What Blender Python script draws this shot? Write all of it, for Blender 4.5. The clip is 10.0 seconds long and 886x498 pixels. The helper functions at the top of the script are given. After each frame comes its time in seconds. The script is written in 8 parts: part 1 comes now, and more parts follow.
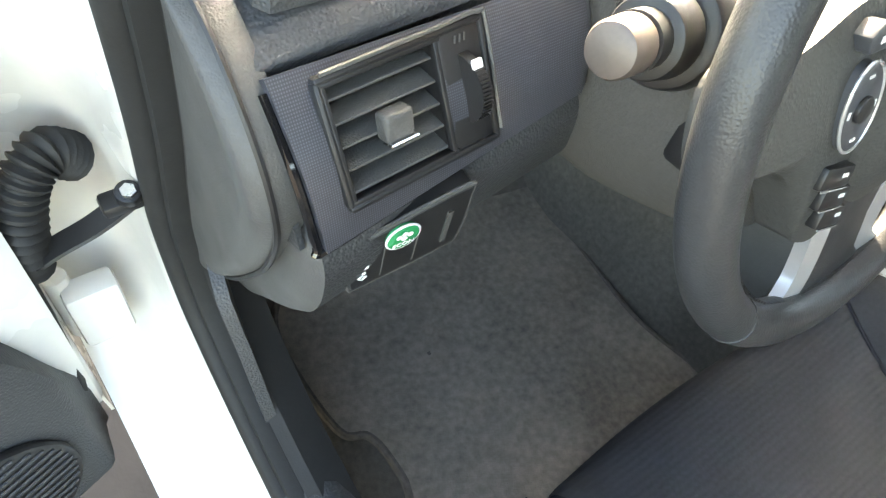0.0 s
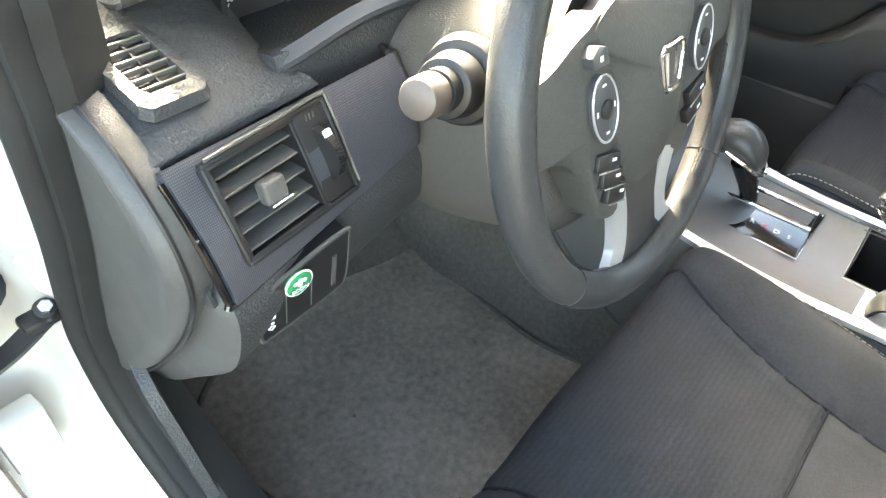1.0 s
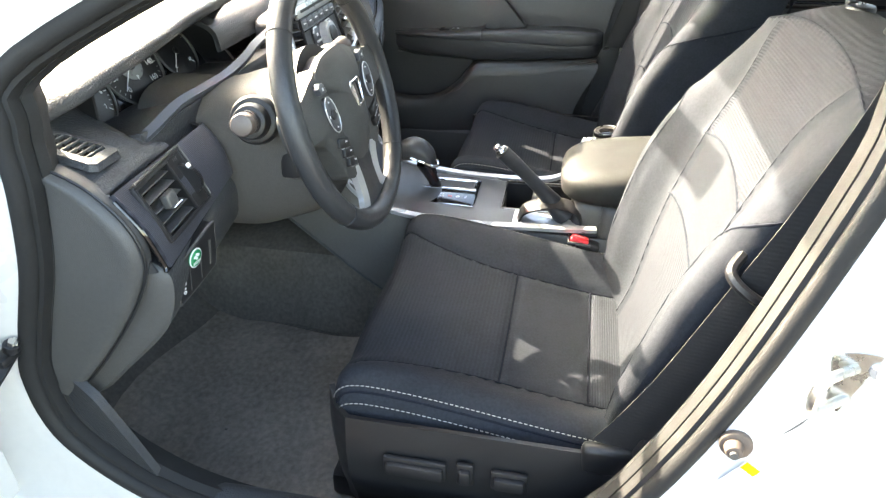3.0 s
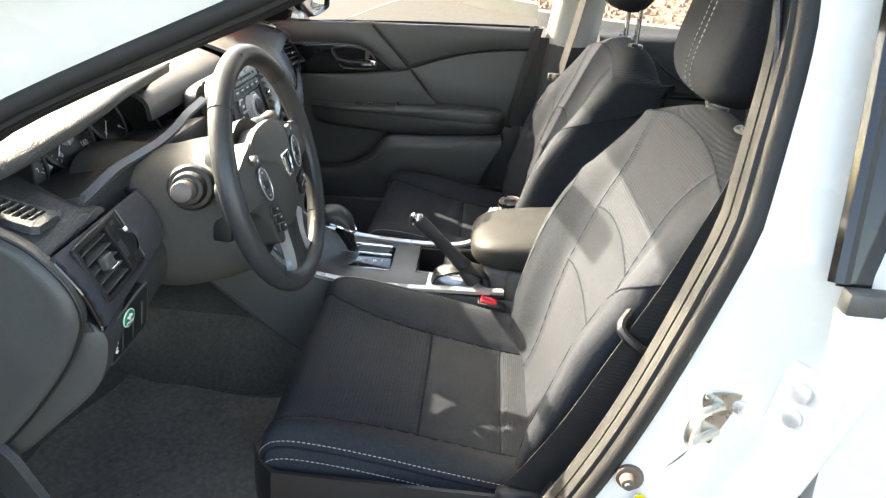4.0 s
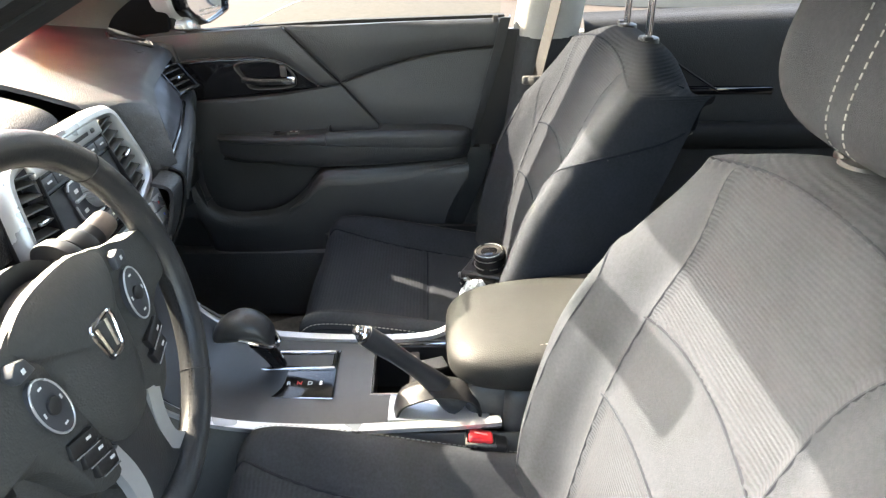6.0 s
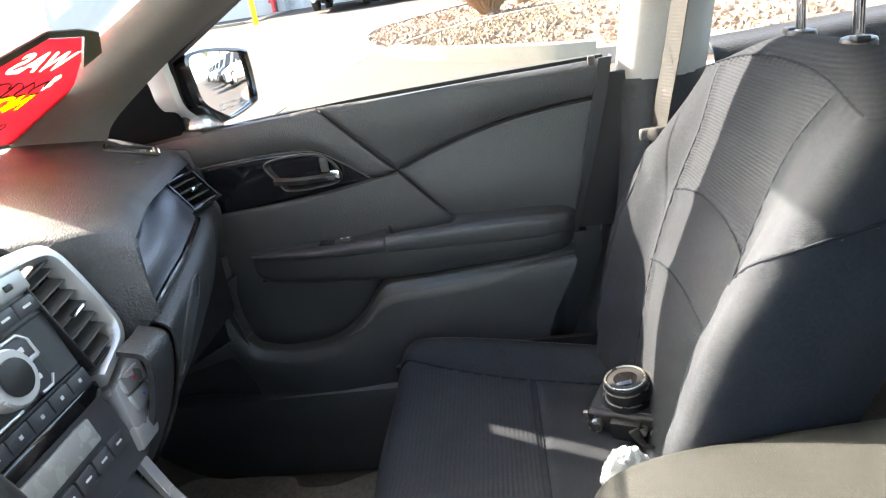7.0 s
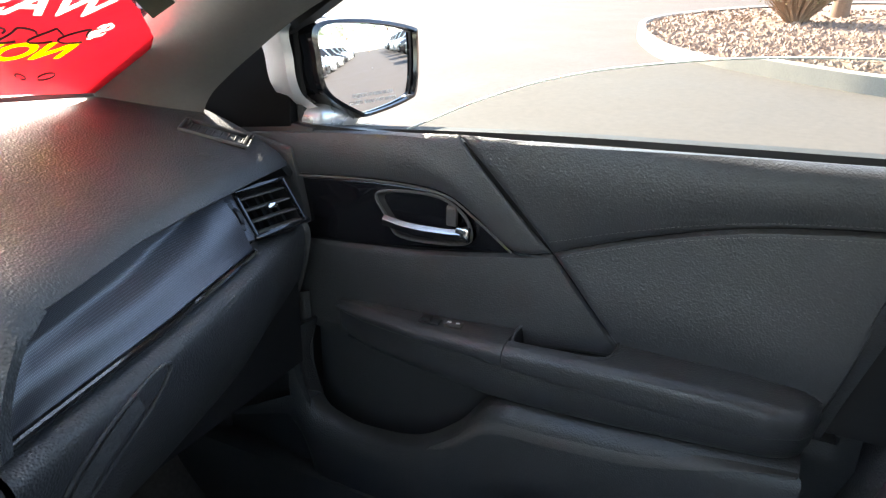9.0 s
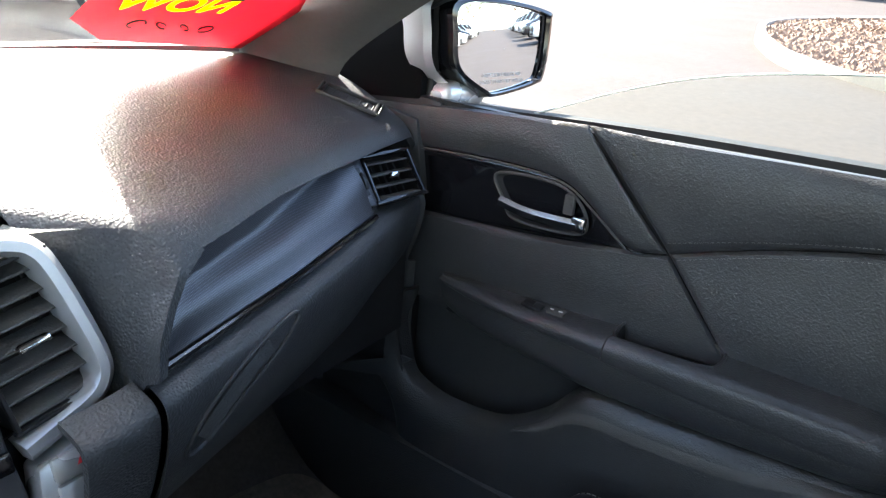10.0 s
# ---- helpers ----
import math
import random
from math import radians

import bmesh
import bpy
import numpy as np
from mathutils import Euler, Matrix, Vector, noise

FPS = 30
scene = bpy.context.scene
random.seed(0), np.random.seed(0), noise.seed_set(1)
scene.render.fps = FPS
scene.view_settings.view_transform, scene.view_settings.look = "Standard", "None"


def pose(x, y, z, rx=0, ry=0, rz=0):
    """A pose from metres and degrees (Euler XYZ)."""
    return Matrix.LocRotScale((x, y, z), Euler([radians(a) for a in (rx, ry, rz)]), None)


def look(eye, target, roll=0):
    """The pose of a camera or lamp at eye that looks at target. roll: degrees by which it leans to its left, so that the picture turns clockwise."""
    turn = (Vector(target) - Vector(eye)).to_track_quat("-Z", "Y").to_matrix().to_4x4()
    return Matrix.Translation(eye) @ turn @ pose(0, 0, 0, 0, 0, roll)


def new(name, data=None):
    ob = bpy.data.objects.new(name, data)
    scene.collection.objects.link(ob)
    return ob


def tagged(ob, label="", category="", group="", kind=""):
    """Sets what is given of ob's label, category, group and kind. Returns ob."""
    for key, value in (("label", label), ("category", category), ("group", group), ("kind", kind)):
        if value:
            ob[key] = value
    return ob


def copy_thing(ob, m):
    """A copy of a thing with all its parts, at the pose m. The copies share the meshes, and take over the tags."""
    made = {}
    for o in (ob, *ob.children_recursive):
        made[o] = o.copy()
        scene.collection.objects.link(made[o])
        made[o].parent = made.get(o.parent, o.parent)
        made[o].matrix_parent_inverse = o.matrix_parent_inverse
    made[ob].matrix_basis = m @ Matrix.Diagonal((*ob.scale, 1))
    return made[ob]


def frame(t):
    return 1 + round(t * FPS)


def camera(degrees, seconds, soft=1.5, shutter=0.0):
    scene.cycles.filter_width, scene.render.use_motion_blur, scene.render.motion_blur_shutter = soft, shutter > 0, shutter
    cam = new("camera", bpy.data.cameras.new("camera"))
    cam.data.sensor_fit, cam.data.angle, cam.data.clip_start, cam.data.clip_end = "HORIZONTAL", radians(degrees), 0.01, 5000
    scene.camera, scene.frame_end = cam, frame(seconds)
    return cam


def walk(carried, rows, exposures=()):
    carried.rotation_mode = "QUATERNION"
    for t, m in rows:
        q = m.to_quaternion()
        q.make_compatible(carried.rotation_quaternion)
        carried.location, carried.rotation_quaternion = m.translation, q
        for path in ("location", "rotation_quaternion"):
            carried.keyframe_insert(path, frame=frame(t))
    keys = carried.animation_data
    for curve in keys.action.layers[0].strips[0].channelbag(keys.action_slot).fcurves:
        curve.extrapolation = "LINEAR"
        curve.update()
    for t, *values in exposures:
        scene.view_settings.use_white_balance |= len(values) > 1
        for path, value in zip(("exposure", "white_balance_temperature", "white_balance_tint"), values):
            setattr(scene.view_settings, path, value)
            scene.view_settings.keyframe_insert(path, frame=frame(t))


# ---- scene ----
cam = camera(66.9, 10.0, soft=1.3)
PATH = [
    (0, (-0.796, 0.348, 1.053), (0.052, 1.283, -0.498), 9.4),
    (0.5, (-0.788, 0.314, 1.065), (0.081, 1.3, -0.444), 4.5),
    (1, (-0.849, 0.266, 1.095), (0.323, 1.163, -0.255), 4.0),
    (1.5, (-0.966, 0.233, 1.128), (0.452, 0.886, -0.122), 2.2),
    (2, (-1.081, 0.132, 1.14), (0.469, 0.717, 0.019), 0.6),
    (2.2, (-1.134, 0.096, 1.143), (0.445, 0.671, 0.059), -0.6),
    (3.3, (-1.31, 0.128, 1.183), (0.403, 0.368, 0.179), 0.6),
    (3.5, (-1.332, 0.13, 1.188), (0.411, 0.316, 0.225), 1.5),
    (4, (-1.354, 0.137, 1.211), (0.448, 0.205, 0.345), 4.1),
    (4.5, (-1.335, 0.133, 1.214), (0.45, 0.134, 0.31), 5.2),
    (5, (-1.22, 0.113, 1.221), (0.558, 0.063, 0.306), 4.6),
    (5.2, (-1.144, 0.098, 1.215), (0.636, 0.045, 0.305), 5.2),
    (6.3, (-0.747, 0.17, 1.179), (1.038, 0.163, 0.276), -2.0),
    (6.5, (-0.677, 0.174, 1.16), (1.134, 0.206, 0.312), -2.4),
    (7, (-0.463, 0.173, 1.093), (1.401, 0.369, 0.395), -8.8),
    (7.3, (-0.28, 0.083, 1.08), (1.541, 0.573, 0.411), -11.3),
    (7.5, (-0.204, 0.156, 1.084), (1.646, 0.641, 0.497), -8.2),
    (8, (-0.038, 0.19, 1.092), (1.696, 1.031, 0.557), 2.7),
    (8.5, (-0.015, 0.173, 1.097), (1.718, 0.912, 0.427), 1.0),
    (9, (-0.016, 0.153, 1.106), (1.665, 0.96, 0.381), 0.9),
    (9.5, (-0.02, 0.171, 1.104), (1.596, 1.062, 0.334), 2.7),
    (10, (-0.05, 0.187, 1.108), (1.501, 1.173, 0.319), 5.5),
]
EXPOSURES = [(0.0, 3.95, 9000, 8), (1.0, 4.25, 9000, 8), (1.5, 4.3, 8500, 9), (2.2, 4.1, 8100, 10), (3.5, 3.18, 8100, 9), (5.2, 2.7, 8300, 9), (6.5, 3.32, 7600, 10), (7.5, 3.25, 7600, 10), (8.5, 2.9, 7350, 10), (10.0, 2.95, 6700, 10)]
walk(cam, [(t, look(eye, target, roll)) for t, eye, target, roll in PATH], EXPOSURES)

# ---- daylight ----
SUN_AZ, SUN_EL = radians(-27), radians(37)      # azimuth: to the left of straight ahead
to_sun = Vector((-math.sin(SUN_AZ) * math.cos(SUN_EL), math.cos(SUN_AZ) * math.cos(SUN_EL), math.sin(SUN_EL)))
sky_world = bpy.data.worlds.new("sky")
scene.world = sky_world
sky_world.use_nodes = True
sky_node = sky_world.node_tree.nodes.new("ShaderNodeTexSky")
sky_node.sky_type, sky_node.sun_disc = "NISHITA", False
sky_node.sun_elevation, sky_node.sun_rotation = SUN_EL, -SUN_AZ
sky_world.node_tree.nodes["Background"].inputs["Strength"].default_value = 0.155
sky_world.node_tree.links.new(sky_node.outputs[0], sky_world.node_tree.nodes["Background"].inputs[0])
sun_data = bpy.data.lights.new("sun", "SUN")
sun_data.energy, sun_data.angle, sun_data.color = 4.8, radians(0.53), (1.0, 0.95, 0.87)
sun = new("sun", sun_data)
sun.matrix_world = look(to_sun * 30, (0, 0, 0))

from mathutils.bvhtree import BVHTree

# ---- building tools ----
IDENT = Matrix.Identity(4)


def finish(name, bm, material, smooth=True, angle=35):
    me = bpy.data.meshes.new(name)
    bmesh.ops.recalc_face_normals(bm, faces=bm.faces)
    bm.to_mesh(me)
    bm.free()
    me.materials.append(material)
    if smooth:
        me.shade_smooth()
        me.set_sharp_from_angle(angle=radians(angle))
    return me


def thing(name, at, label, category, group="", kind=""):
    """An empty at the base of a thing, for its parts."""
    ob = new(name)
    ob.empty_display_size = 0.05
    ob.matrix_basis = Matrix.Translation(at)
    return tagged(ob, label, category, group, kind)


def part(name, bm, material, parent, label="", smooth=True, angle=35):
    ob = new(name, finish(name, bm, material, smooth, angle))
    ob.parent = parent
    ob.matrix_parent_inverse = parent.matrix_basis.inverted() if parent.parent is None else IDENT
    return tagged(ob, label)


def solid(name, bm, material, label, category, group="", kind="", smooth=True, angle=35):
    """A thing or a piece of the setting that is one mesh."""
    return tagged(new(name, finish(name, bm, material, smooth, angle)), label, category, group, kind)


def merge(*bms):
    """All the meshes given, joined into the first."""
    first = bms[0]
    for b in bms[1:]:
        me = bpy.data.meshes.new("tmp")
        b.to_mesh(me)
        b.free()
        first.from_mesh(me)
        bpy.data.meshes.remove(me)
    return first


def moved(bm, m):
    bmesh.ops.transform(bm, matrix=m, verts=bm.verts)
    return bm


def box(c, s, r=0.0, seg=2, turn=(0, 0, 0)):
    """A box with rounded edges: centre, size, radius."""
    bm = bmesh.new()
    bmesh.ops.create_cube(bm, size=1.0)
    bmesh.ops.scale(bm, vec=s, verts=bm.verts)
    if r:
        bmesh.ops.bevel(bm, geom=bm.edges, offset=min(r, min(s) * 0.49), segments=seg, affect="EDGES", profile=0.5)
    return moved(bm, pose(*c, *turn))


def curve(pts, n, closed=False):
    """n points on a smooth line through pts."""
    p = np.array(pts, float)
    k = len(p)
    out = []
    for i in range(n):
        s = i / n * k if closed else i / (n - 1) * (k - 1)
        j = min(int(s), k - 1 if closed else k - 2)
        f = s - j
        if closed:
            a, b, c, d = p[(j - 1) % k], p[j % k], p[(j + 1) % k], p[(j + 2) % k]
        else:
            b, c = p[j], p[j + 1]
            a = p[j - 1] if j > 0 else 2 * b - c
            d = p[j + 2] if j + 2 < k else 2 * c - b
        out.append(0.5 * (2 * b + (c - a) * f + (2 * a - 5 * b + 4 * c - d) * f * f + (3 * b - a - 3 * c + d) * f ** 3))
    return np.array(out)


def patch(ctrl, nu, nv):
    """A smooth grid of nu x nv places over a small net of corner places."""
    rows = np.array([curve(r, nv) for r in ctrl])
    return np.array([curve(rows[:, j], nu) for j in range(nv)]).transpose(1, 0, 2)


def skin(grid, close_u=False, close_v=False):
    bm = bmesh.new()
    vs = [[bm.verts.new(p) for p in row] for row in grid]
    a, b = len(vs), len(vs[0])
    for i in range(a if close_u else a - 1):
        for j in range(b if close_v else b - 1):
            q = [vs[i][j], vs[(i + 1) % a][j], vs[(i + 1) % a][(j + 1) % b], vs[i][(j + 1) % b]]
            if len(set(q)) == 4:
                bm.faces.new(q)
    return bm


def shell(grid, thick, close_u=False, close_v=False):
    bm = skin(grid, close_u, close_v)
    bmesh.ops.recalc_face_normals(bm, faces=bm.faces)
    bmesh.ops.solidify(bm, geom=bm.faces[:], thickness=thick)
    return bm


def tube(pts, r, n=10, closed=False, smooth=0, flat=1.0):
    """A round bar along pts; r: one radius or one for each place; flat squeezes it along its second side."""
    p = curve(pts, smooth, closed) if smooth else np.array(pts, float)
    k = len(p)
    rad = np.interp(np.linspace(0, 1, k), np.linspace(0, 1, len(r)), r) if hasattr(r, "__len__") else np.full(k, r)
    rings, side = [], None
    for i in range(k):
        d = Vector(p[(i + 1) % k] - p[i - 1]) if closed else Vector(p[min(i + 1, k - 1)] - p[max(i - 1, 0)])
        d.normalize()
        if side is None:
            side = d.orthogonal()
        side = (side - d * side.dot(d)).normalized()
        up = d.cross(side)
        rings.append([Vector(p[i]) + (side * math.cos(a) + up * math.sin(a) * flat) * rad[i] for a in (2 * math.pi * j / n for j in range(n))])
    bm = skin(rings, closed, True)
    if not closed:
        bm.verts.ensure_lookup_table()
        bm.faces.new(bm.verts[:n][::-1])
        bm.faces.new(bm.verts[-n:])
    return bm


def sweep(pts, section, closed=False, smooth=0, up=(1, 0, 0)):
    """A bar of the outline given (side, up) along pts."""
    p = curve(pts, smooth, closed) if smooth else np.array(pts, float)
    k, n, rings = len(p), len(section), []
    for i in range(k):
        d = Vector(p[(i + 1) % k] - p[i - 1]) if closed else Vector(p[min(i + 1, k - 1)] - p[max(i - 1, 0)])
        d.normalize()
        u = Vector(up)
        u = (u - d * u.dot(d)).normalized()
        s = d.cross(u)
        rings.append([Vector(p[i]) + s * a + u * b for a, b in section])
    bm = skin(rings, closed, True)
    if not closed:
        bm.verts.ensure_lookup_table()
        bm.faces.new(bm.verts[:n][::-1])
        bm.faces.new(bm.verts[-n:])
    return bm


def prism(outline, axis, a, b, r=0.0, seg=2):
    """An outline drawn out along an axis from a to b. Its two numbers are the other two axes in their order."""
    bm = bmesh.new()

    def place(p, h):
        return {"x": (h, *p), "y": (p[0], h, p[1]), "z": (*p, h)}[axis]
    lo = [bm.verts.new(place(p, a)) for p in outline]
    hi = [bm.verts.new(place(p, b)) for p in outline]
    n = len(lo)
    bm.faces.new(lo)
    bm.faces.new(hi[::-1])
    for i in range(n):
        bm.faces.new((lo[i], hi[i], hi[(i + 1) % n], lo[(i + 1) % n]))
    if r:
        bmesh.ops.recalc_face_normals(bm, faces=bm.faces)
        bmesh.ops.bevel(bm, geom=bm.edges, offset=r, segments=seg, affect="EDGES", profile=0.5)
    return bm


def disc(c, axis, r, h, n=24, r2=None, edge=0.0):
    """A round slab from c along axis."""
    bm = bmesh.new()
    bmesh.ops.create_cone(bm, cap_ends=True, segments=n, radius1=r, radius2=r if r2 is None else r2, depth=h)
    if edge:
        bmesh.ops.bevel(bm, geom=[e for e in bm.edges if abs(e.verts[0].co.z - e.verts[1].co.z) < 1e-6], offset=edge, segments=2, affect="EDGES", profile=0.5)
    q = Vector(axis).to_track_quat("Z", "Y").to_matrix().to_4x4()
    return moved(bm, Matrix.Translation(Vector(c) + Vector(axis).normalized() * h / 2) @ q)


def steps(n):
    """0 to 1, closer together at both ends."""
    return [0.5 - 0.5 * math.cos(math.pi * i / n) for i in range(n + 1)]


def padded(surf, u0, u1, v0, v1, nu=16, nv=16, dip=0.004, eu=0.012, ev=0.012, sides="lrbt"):
    """A sewn pad cut out of a surface: its edges sink in to make the seams. eu, ev: how wide the sinking edge is, in u and v."""
    grid = []
    for a in steps(nu):
        row = []
        for b in steps(nv):
            u, v = u0 + (u1 - u0) * a, v0 + (v1 - v0) * b
            e = 1e-3
            n = (surf(u + e, v) - surf(u - e, v)).cross(surf(u, v + e) - surf(u, v - e)).normalized()
            d = 9.0
            if "l" in sides: d = min(d, abs(u - u0) / eu)
            if "r" in sides: d = min(d, abs(u1 - u) / eu)
            if "b" in sides: d = min(d, abs(v - v0) / ev)
            if "t" in sides: d = min(d, abs(v1 - v) / ev)
            row.append(surf(u, v) - n * dip * max(0.0, 1 - d) ** 2)
        grid.append(row)
    return skin(grid)


def stitches(pts, pitch=0.0075, r=0.0007, fill=0.62):
    """Thread dashes along a line."""
    p = [Vector(q) for q in pts]
    length = [0.0]
    for a, b in zip(p, p[1:]):
        length.append(length[-1] + (b - a).length)

    def at(s):
        for i in range(len(p) - 1):
            if s <= length[i + 1] or i == len(p) - 2:
                f = (s - length[i]) / max(1e-9, length[i + 1] - length[i])
                return p[i].lerp(p[i + 1], f)
    bm, s = bmesh.new(), 0.0
    while s + pitch * fill < length[-1]:
        a, b = at(s), at(s + pitch * fill)
        d = (b - a).normalized()
        x = d.orthogonal().normalized() * r
        y = d.cross(x)
        q = [[bm.verts.new(c + k) for k in (x, y, -x, -y)] for c in (a, a.lerp(b, .5), b)]
        for i in (0, 1):
            for j in range(4):
                bm.faces.new((q[i][j], q[i + 1][j], q[i + 1][(j + 1) % 4], q[i][(j + 1) % 4]))
        s += pitch
    return bm


def lettering(text, size, m, thick=0.0004, font_bold=False):
    """Text in the built-in font as a mesh, centred, drawn on m's x and y."""
    cu = bpy.data.curves.new("text", "FONT")
    cu.body, cu.size, cu.extrude, cu.align_x, cu.align_y, cu.resolution_u = text, size, thick / 2, "CENTER", "CENTER", 3
    if font_bold:
        cu.offset = size * 0.02
    tmp = bpy.data.objects.new("text", cu)
    me = bpy.data.meshes.new_from_object(tmp)
    bm = bmesh.new()
    bm.from_mesh(me)
    bpy.data.objects.remove(tmp)
    bpy.data.curves.remove(cu)
    bpy.data.meshes.remove(me)
    return moved(bm, m)


def facing(at, normal, up=(0, 0, 1)):
    """A matrix whose z is the normal and whose y is close to up."""
    z = Vector(normal).normalized()
    x = Vector(up).cross(z).normalized()
    y = z.cross(x)
    m = Matrix((x, y, z)).transposed().to_4x4()
    m.translation = at
    return m


# ---- materials ----
def material(name, base, rough=0.5, metal=0.0, vary=0.12, scale=25.0, bump=0.0, fine=400.0, relief="noise", spec=0.5, coat=0.0,
             sheen=0.0, stretch=(1, 1, 1), transmission=0.0, ior=1.45, worn=0.0, band="Z", tone=0.0):
    """A surface with two scales of variation and a fine relief."""
    m = bpy.data.materials.new(name)
    m.use_nodes = True
    nt = m.node_tree
    node, link = nt.nodes.new, nt.links.new
    b = nt.nodes["Principled BSDF"]
    b.inputs["Metallic"].default_value = metal
    b.inputs["Specular IOR Level"].default_value = spec
    b.inputs["Coat Weight"].default_value = coat
    b.inputs["Coat Roughness"].default_value = 0.06
    b.inputs["Sheen Weight"].default_value = sheen
    b.inputs["Sheen Roughness"].default_value = 0.3
    b.inputs["Transmission Weight"].default_value = transmission
    b.inputs["IOR"].default_value = ior
    tc = node("ShaderNodeTexCoord")
    mp = node("ShaderNodeMapping")
    mp.inputs["Scale"].default_value = stretch
    link(tc.outputs["Object"], mp.inputs[0])
    if vary:
        big, small = node("ShaderNodeTexNoise"), node("ShaderNodeTexNoise")
        big.inputs["Scale"].default_value, big.inputs["Detail"].default_value = scale, 4
        small.inputs["Scale"].default_value, small.inputs["Detail"].default_value = scale * 14, 2
        for t in (big, small):
            link(mp.outputs[0], t.inputs["Vector"])
        add = node("ShaderNodeMath")
        add.operation = "ADD"
        link(big.outputs["Fac"], add.inputs[0])
        link(small.outputs["Fac"], add.inputs[1])
        ramp = node("ShaderNodeMapRange")
        ramp.inputs["From Min"].default_value, ramp.inputs["From Max"].default_value = 0.6, 1.4
        ramp.inputs["To Min"].default_value, ramp.inputs["To Max"].default_value = 1 - vary, 1 + vary
        link(add.outputs[0], ramp.inputs["Value"])
        mix = node("ShaderNodeVectorMath")
        mix.operation = "SCALE"
        mix.inputs[0].default_value = base[:3]
        link(ramp.outputs[0], mix.inputs["Scale"])
        link(mix.outputs[0], b.inputs["Base Color"])
        rr = node("ShaderNodeMapRange")
        rr.inputs["From Min"].default_value, rr.inputs["From Max"].default_value = 0.3, 0.7
        rr.inputs["To Min"].default_value, rr.inputs["To Max"].default_value = max(0.02, rough - 0.08 - worn), min(1, rough + 0.08)
        link(big.outputs["Fac"], rr.inputs["Value"])
        link(rr.outputs[0], b.inputs["Roughness"])
    else:
        b.inputs["Base Color"].default_value = (*base[:3], 1)
        b.inputs["Roughness"].default_value = rough
    if bump:
        if relief == "pebble":
            t = node("ShaderNodeTexVoronoi")
            t.inputs["Scale"].default_value = fine
            t.feature = "SMOOTH_F1"
            out = t.outputs["Distance"]
            link(mp.outputs[0], t.inputs["Vector"])
        elif relief == "weave":
            w1, w2 = node("ShaderNodeTexWave"), node("ShaderNodeTexWave")
            w1.bands_direction, w2.bands_direction = "X", band
            for w in (w1, w2):
                w.inputs["Scale"].default_value = fine
                w.inputs["Distortion"].default_value = 0
                link(mp.outputs[0], w.inputs["Vector"])
            t = node("ShaderNodeMath")
            t.operation = "MULTIPLY"
            link(w1.outputs["Fac"], t.inputs[0])
            link(w2.outputs["Fac"], t.inputs[1])
            out = t.outputs[0]
        elif relief == "rib":
            t = node("ShaderNodeTexWave")
            t.bands_direction = band
            t.inputs["Scale"].default_value = fine
            t.inputs["Distortion"].default_value = 1.5
            t.inputs["Detail"].default_value = 2
            t.inputs["Detail Scale"].default_value = 3
            link(mp.outputs[0], t.inputs["Vector"])
            out = t.outputs["Fac"]
        else:
            t = node("ShaderNodeTexNoise")
            t.inputs["Scale"].default_value, t.inputs["Detail"].default_value = fine, 3
            link(mp.outputs[0], t.inputs["Vector"])
            out = t.outputs["Fac"]
        if tone and vary:
            tr, mul = node("ShaderNodeMapRange"), node("ShaderNodeVectorMath")
            tr.inputs["To Min"].default_value, tr.inputs["To Max"].default_value = 1 - tone, 1 + tone
            mul.operation = "SCALE"
            link(out, tr.inputs["Value"])
            link(mix.outputs[0], mul.inputs[0])
            link(tr.outputs[0], mul.inputs["Scale"])
            link(mul.outputs[0], b.inputs["Base Color"])
        bp = node("ShaderNodeBump")
        bp.inputs["Strength"].default_value = bump
        bp.inputs["Distance"].default_value = 0.001
        link(out, bp.inputs["Height"])
        link(bp.outputs[0], b.inputs["Normal"])
    return m


M_PAINT = material("white_car_paint", (0.62, 0.615, 0.59), 0.25, vary=0.03, scale=6, coat=0.6)
M_FABRIC = material("charcoal_fabric", (0.0228, 0.0258, 0.0315), 0.95, vary=0.25, scale=18, bump=0.5, fine=900, spec=0.12, sheen=0.0)
M_RIB = material("ribbed_fabric", (0.0238, 0.0268, 0.0325), 0.95, vary=0.2, scale=18, bump=0.5, fine=80, relief="rib", spec=0.12, sheen=0.0, tone=0.12)
M_FRONT = material("faintly_ribbed_fabric", (0.0228, 0.0258, 0.0315), 0.95, vary=0.22, scale=18, bump=0.3, fine=48, relief="rib", spec=0.12, sheen=0.0, tone=0.07, band="Y")
M_RIBY = material("ribbed_cushion_fabric", (0.0238, 0.0268, 0.0325), 0.95, vary=0.2, scale=18, bump=0.5, fine=80, relief="rib", spec=0.12, sheen=0.0, tone=0.12, band="Y")
M_INSERT = material("light_charcoal_fabric", (0.0228, 0.0258, 0.0315), 0.95, vary=0.25, scale=22, bump=0.6, fine=700, spec=0.12, sheen=0.0)
M_STITCH = material("pale_seam_thread", (0.12, 0.118, 0.11), 0.8, vary=0.1, scale=60)
M_SEAM = material("dark_seam_thread", (0.016, 0.018, 0.024), 1.0, vary=0.1, scale=60, spec=0.0)
M_LEATHER = material("black_leather", (0.030, 0.031, 0.033), 0.35, vary=0.15, scale=12, bump=0.25, fine=750, relief="pebble")
M_ARM = material("armrest_vinyl", (0.0165, 0.0172, 0.0168), 0.62, vary=0.12, scale=12, bump=0.35, fine=600, relief="pebble", spec=0.25)
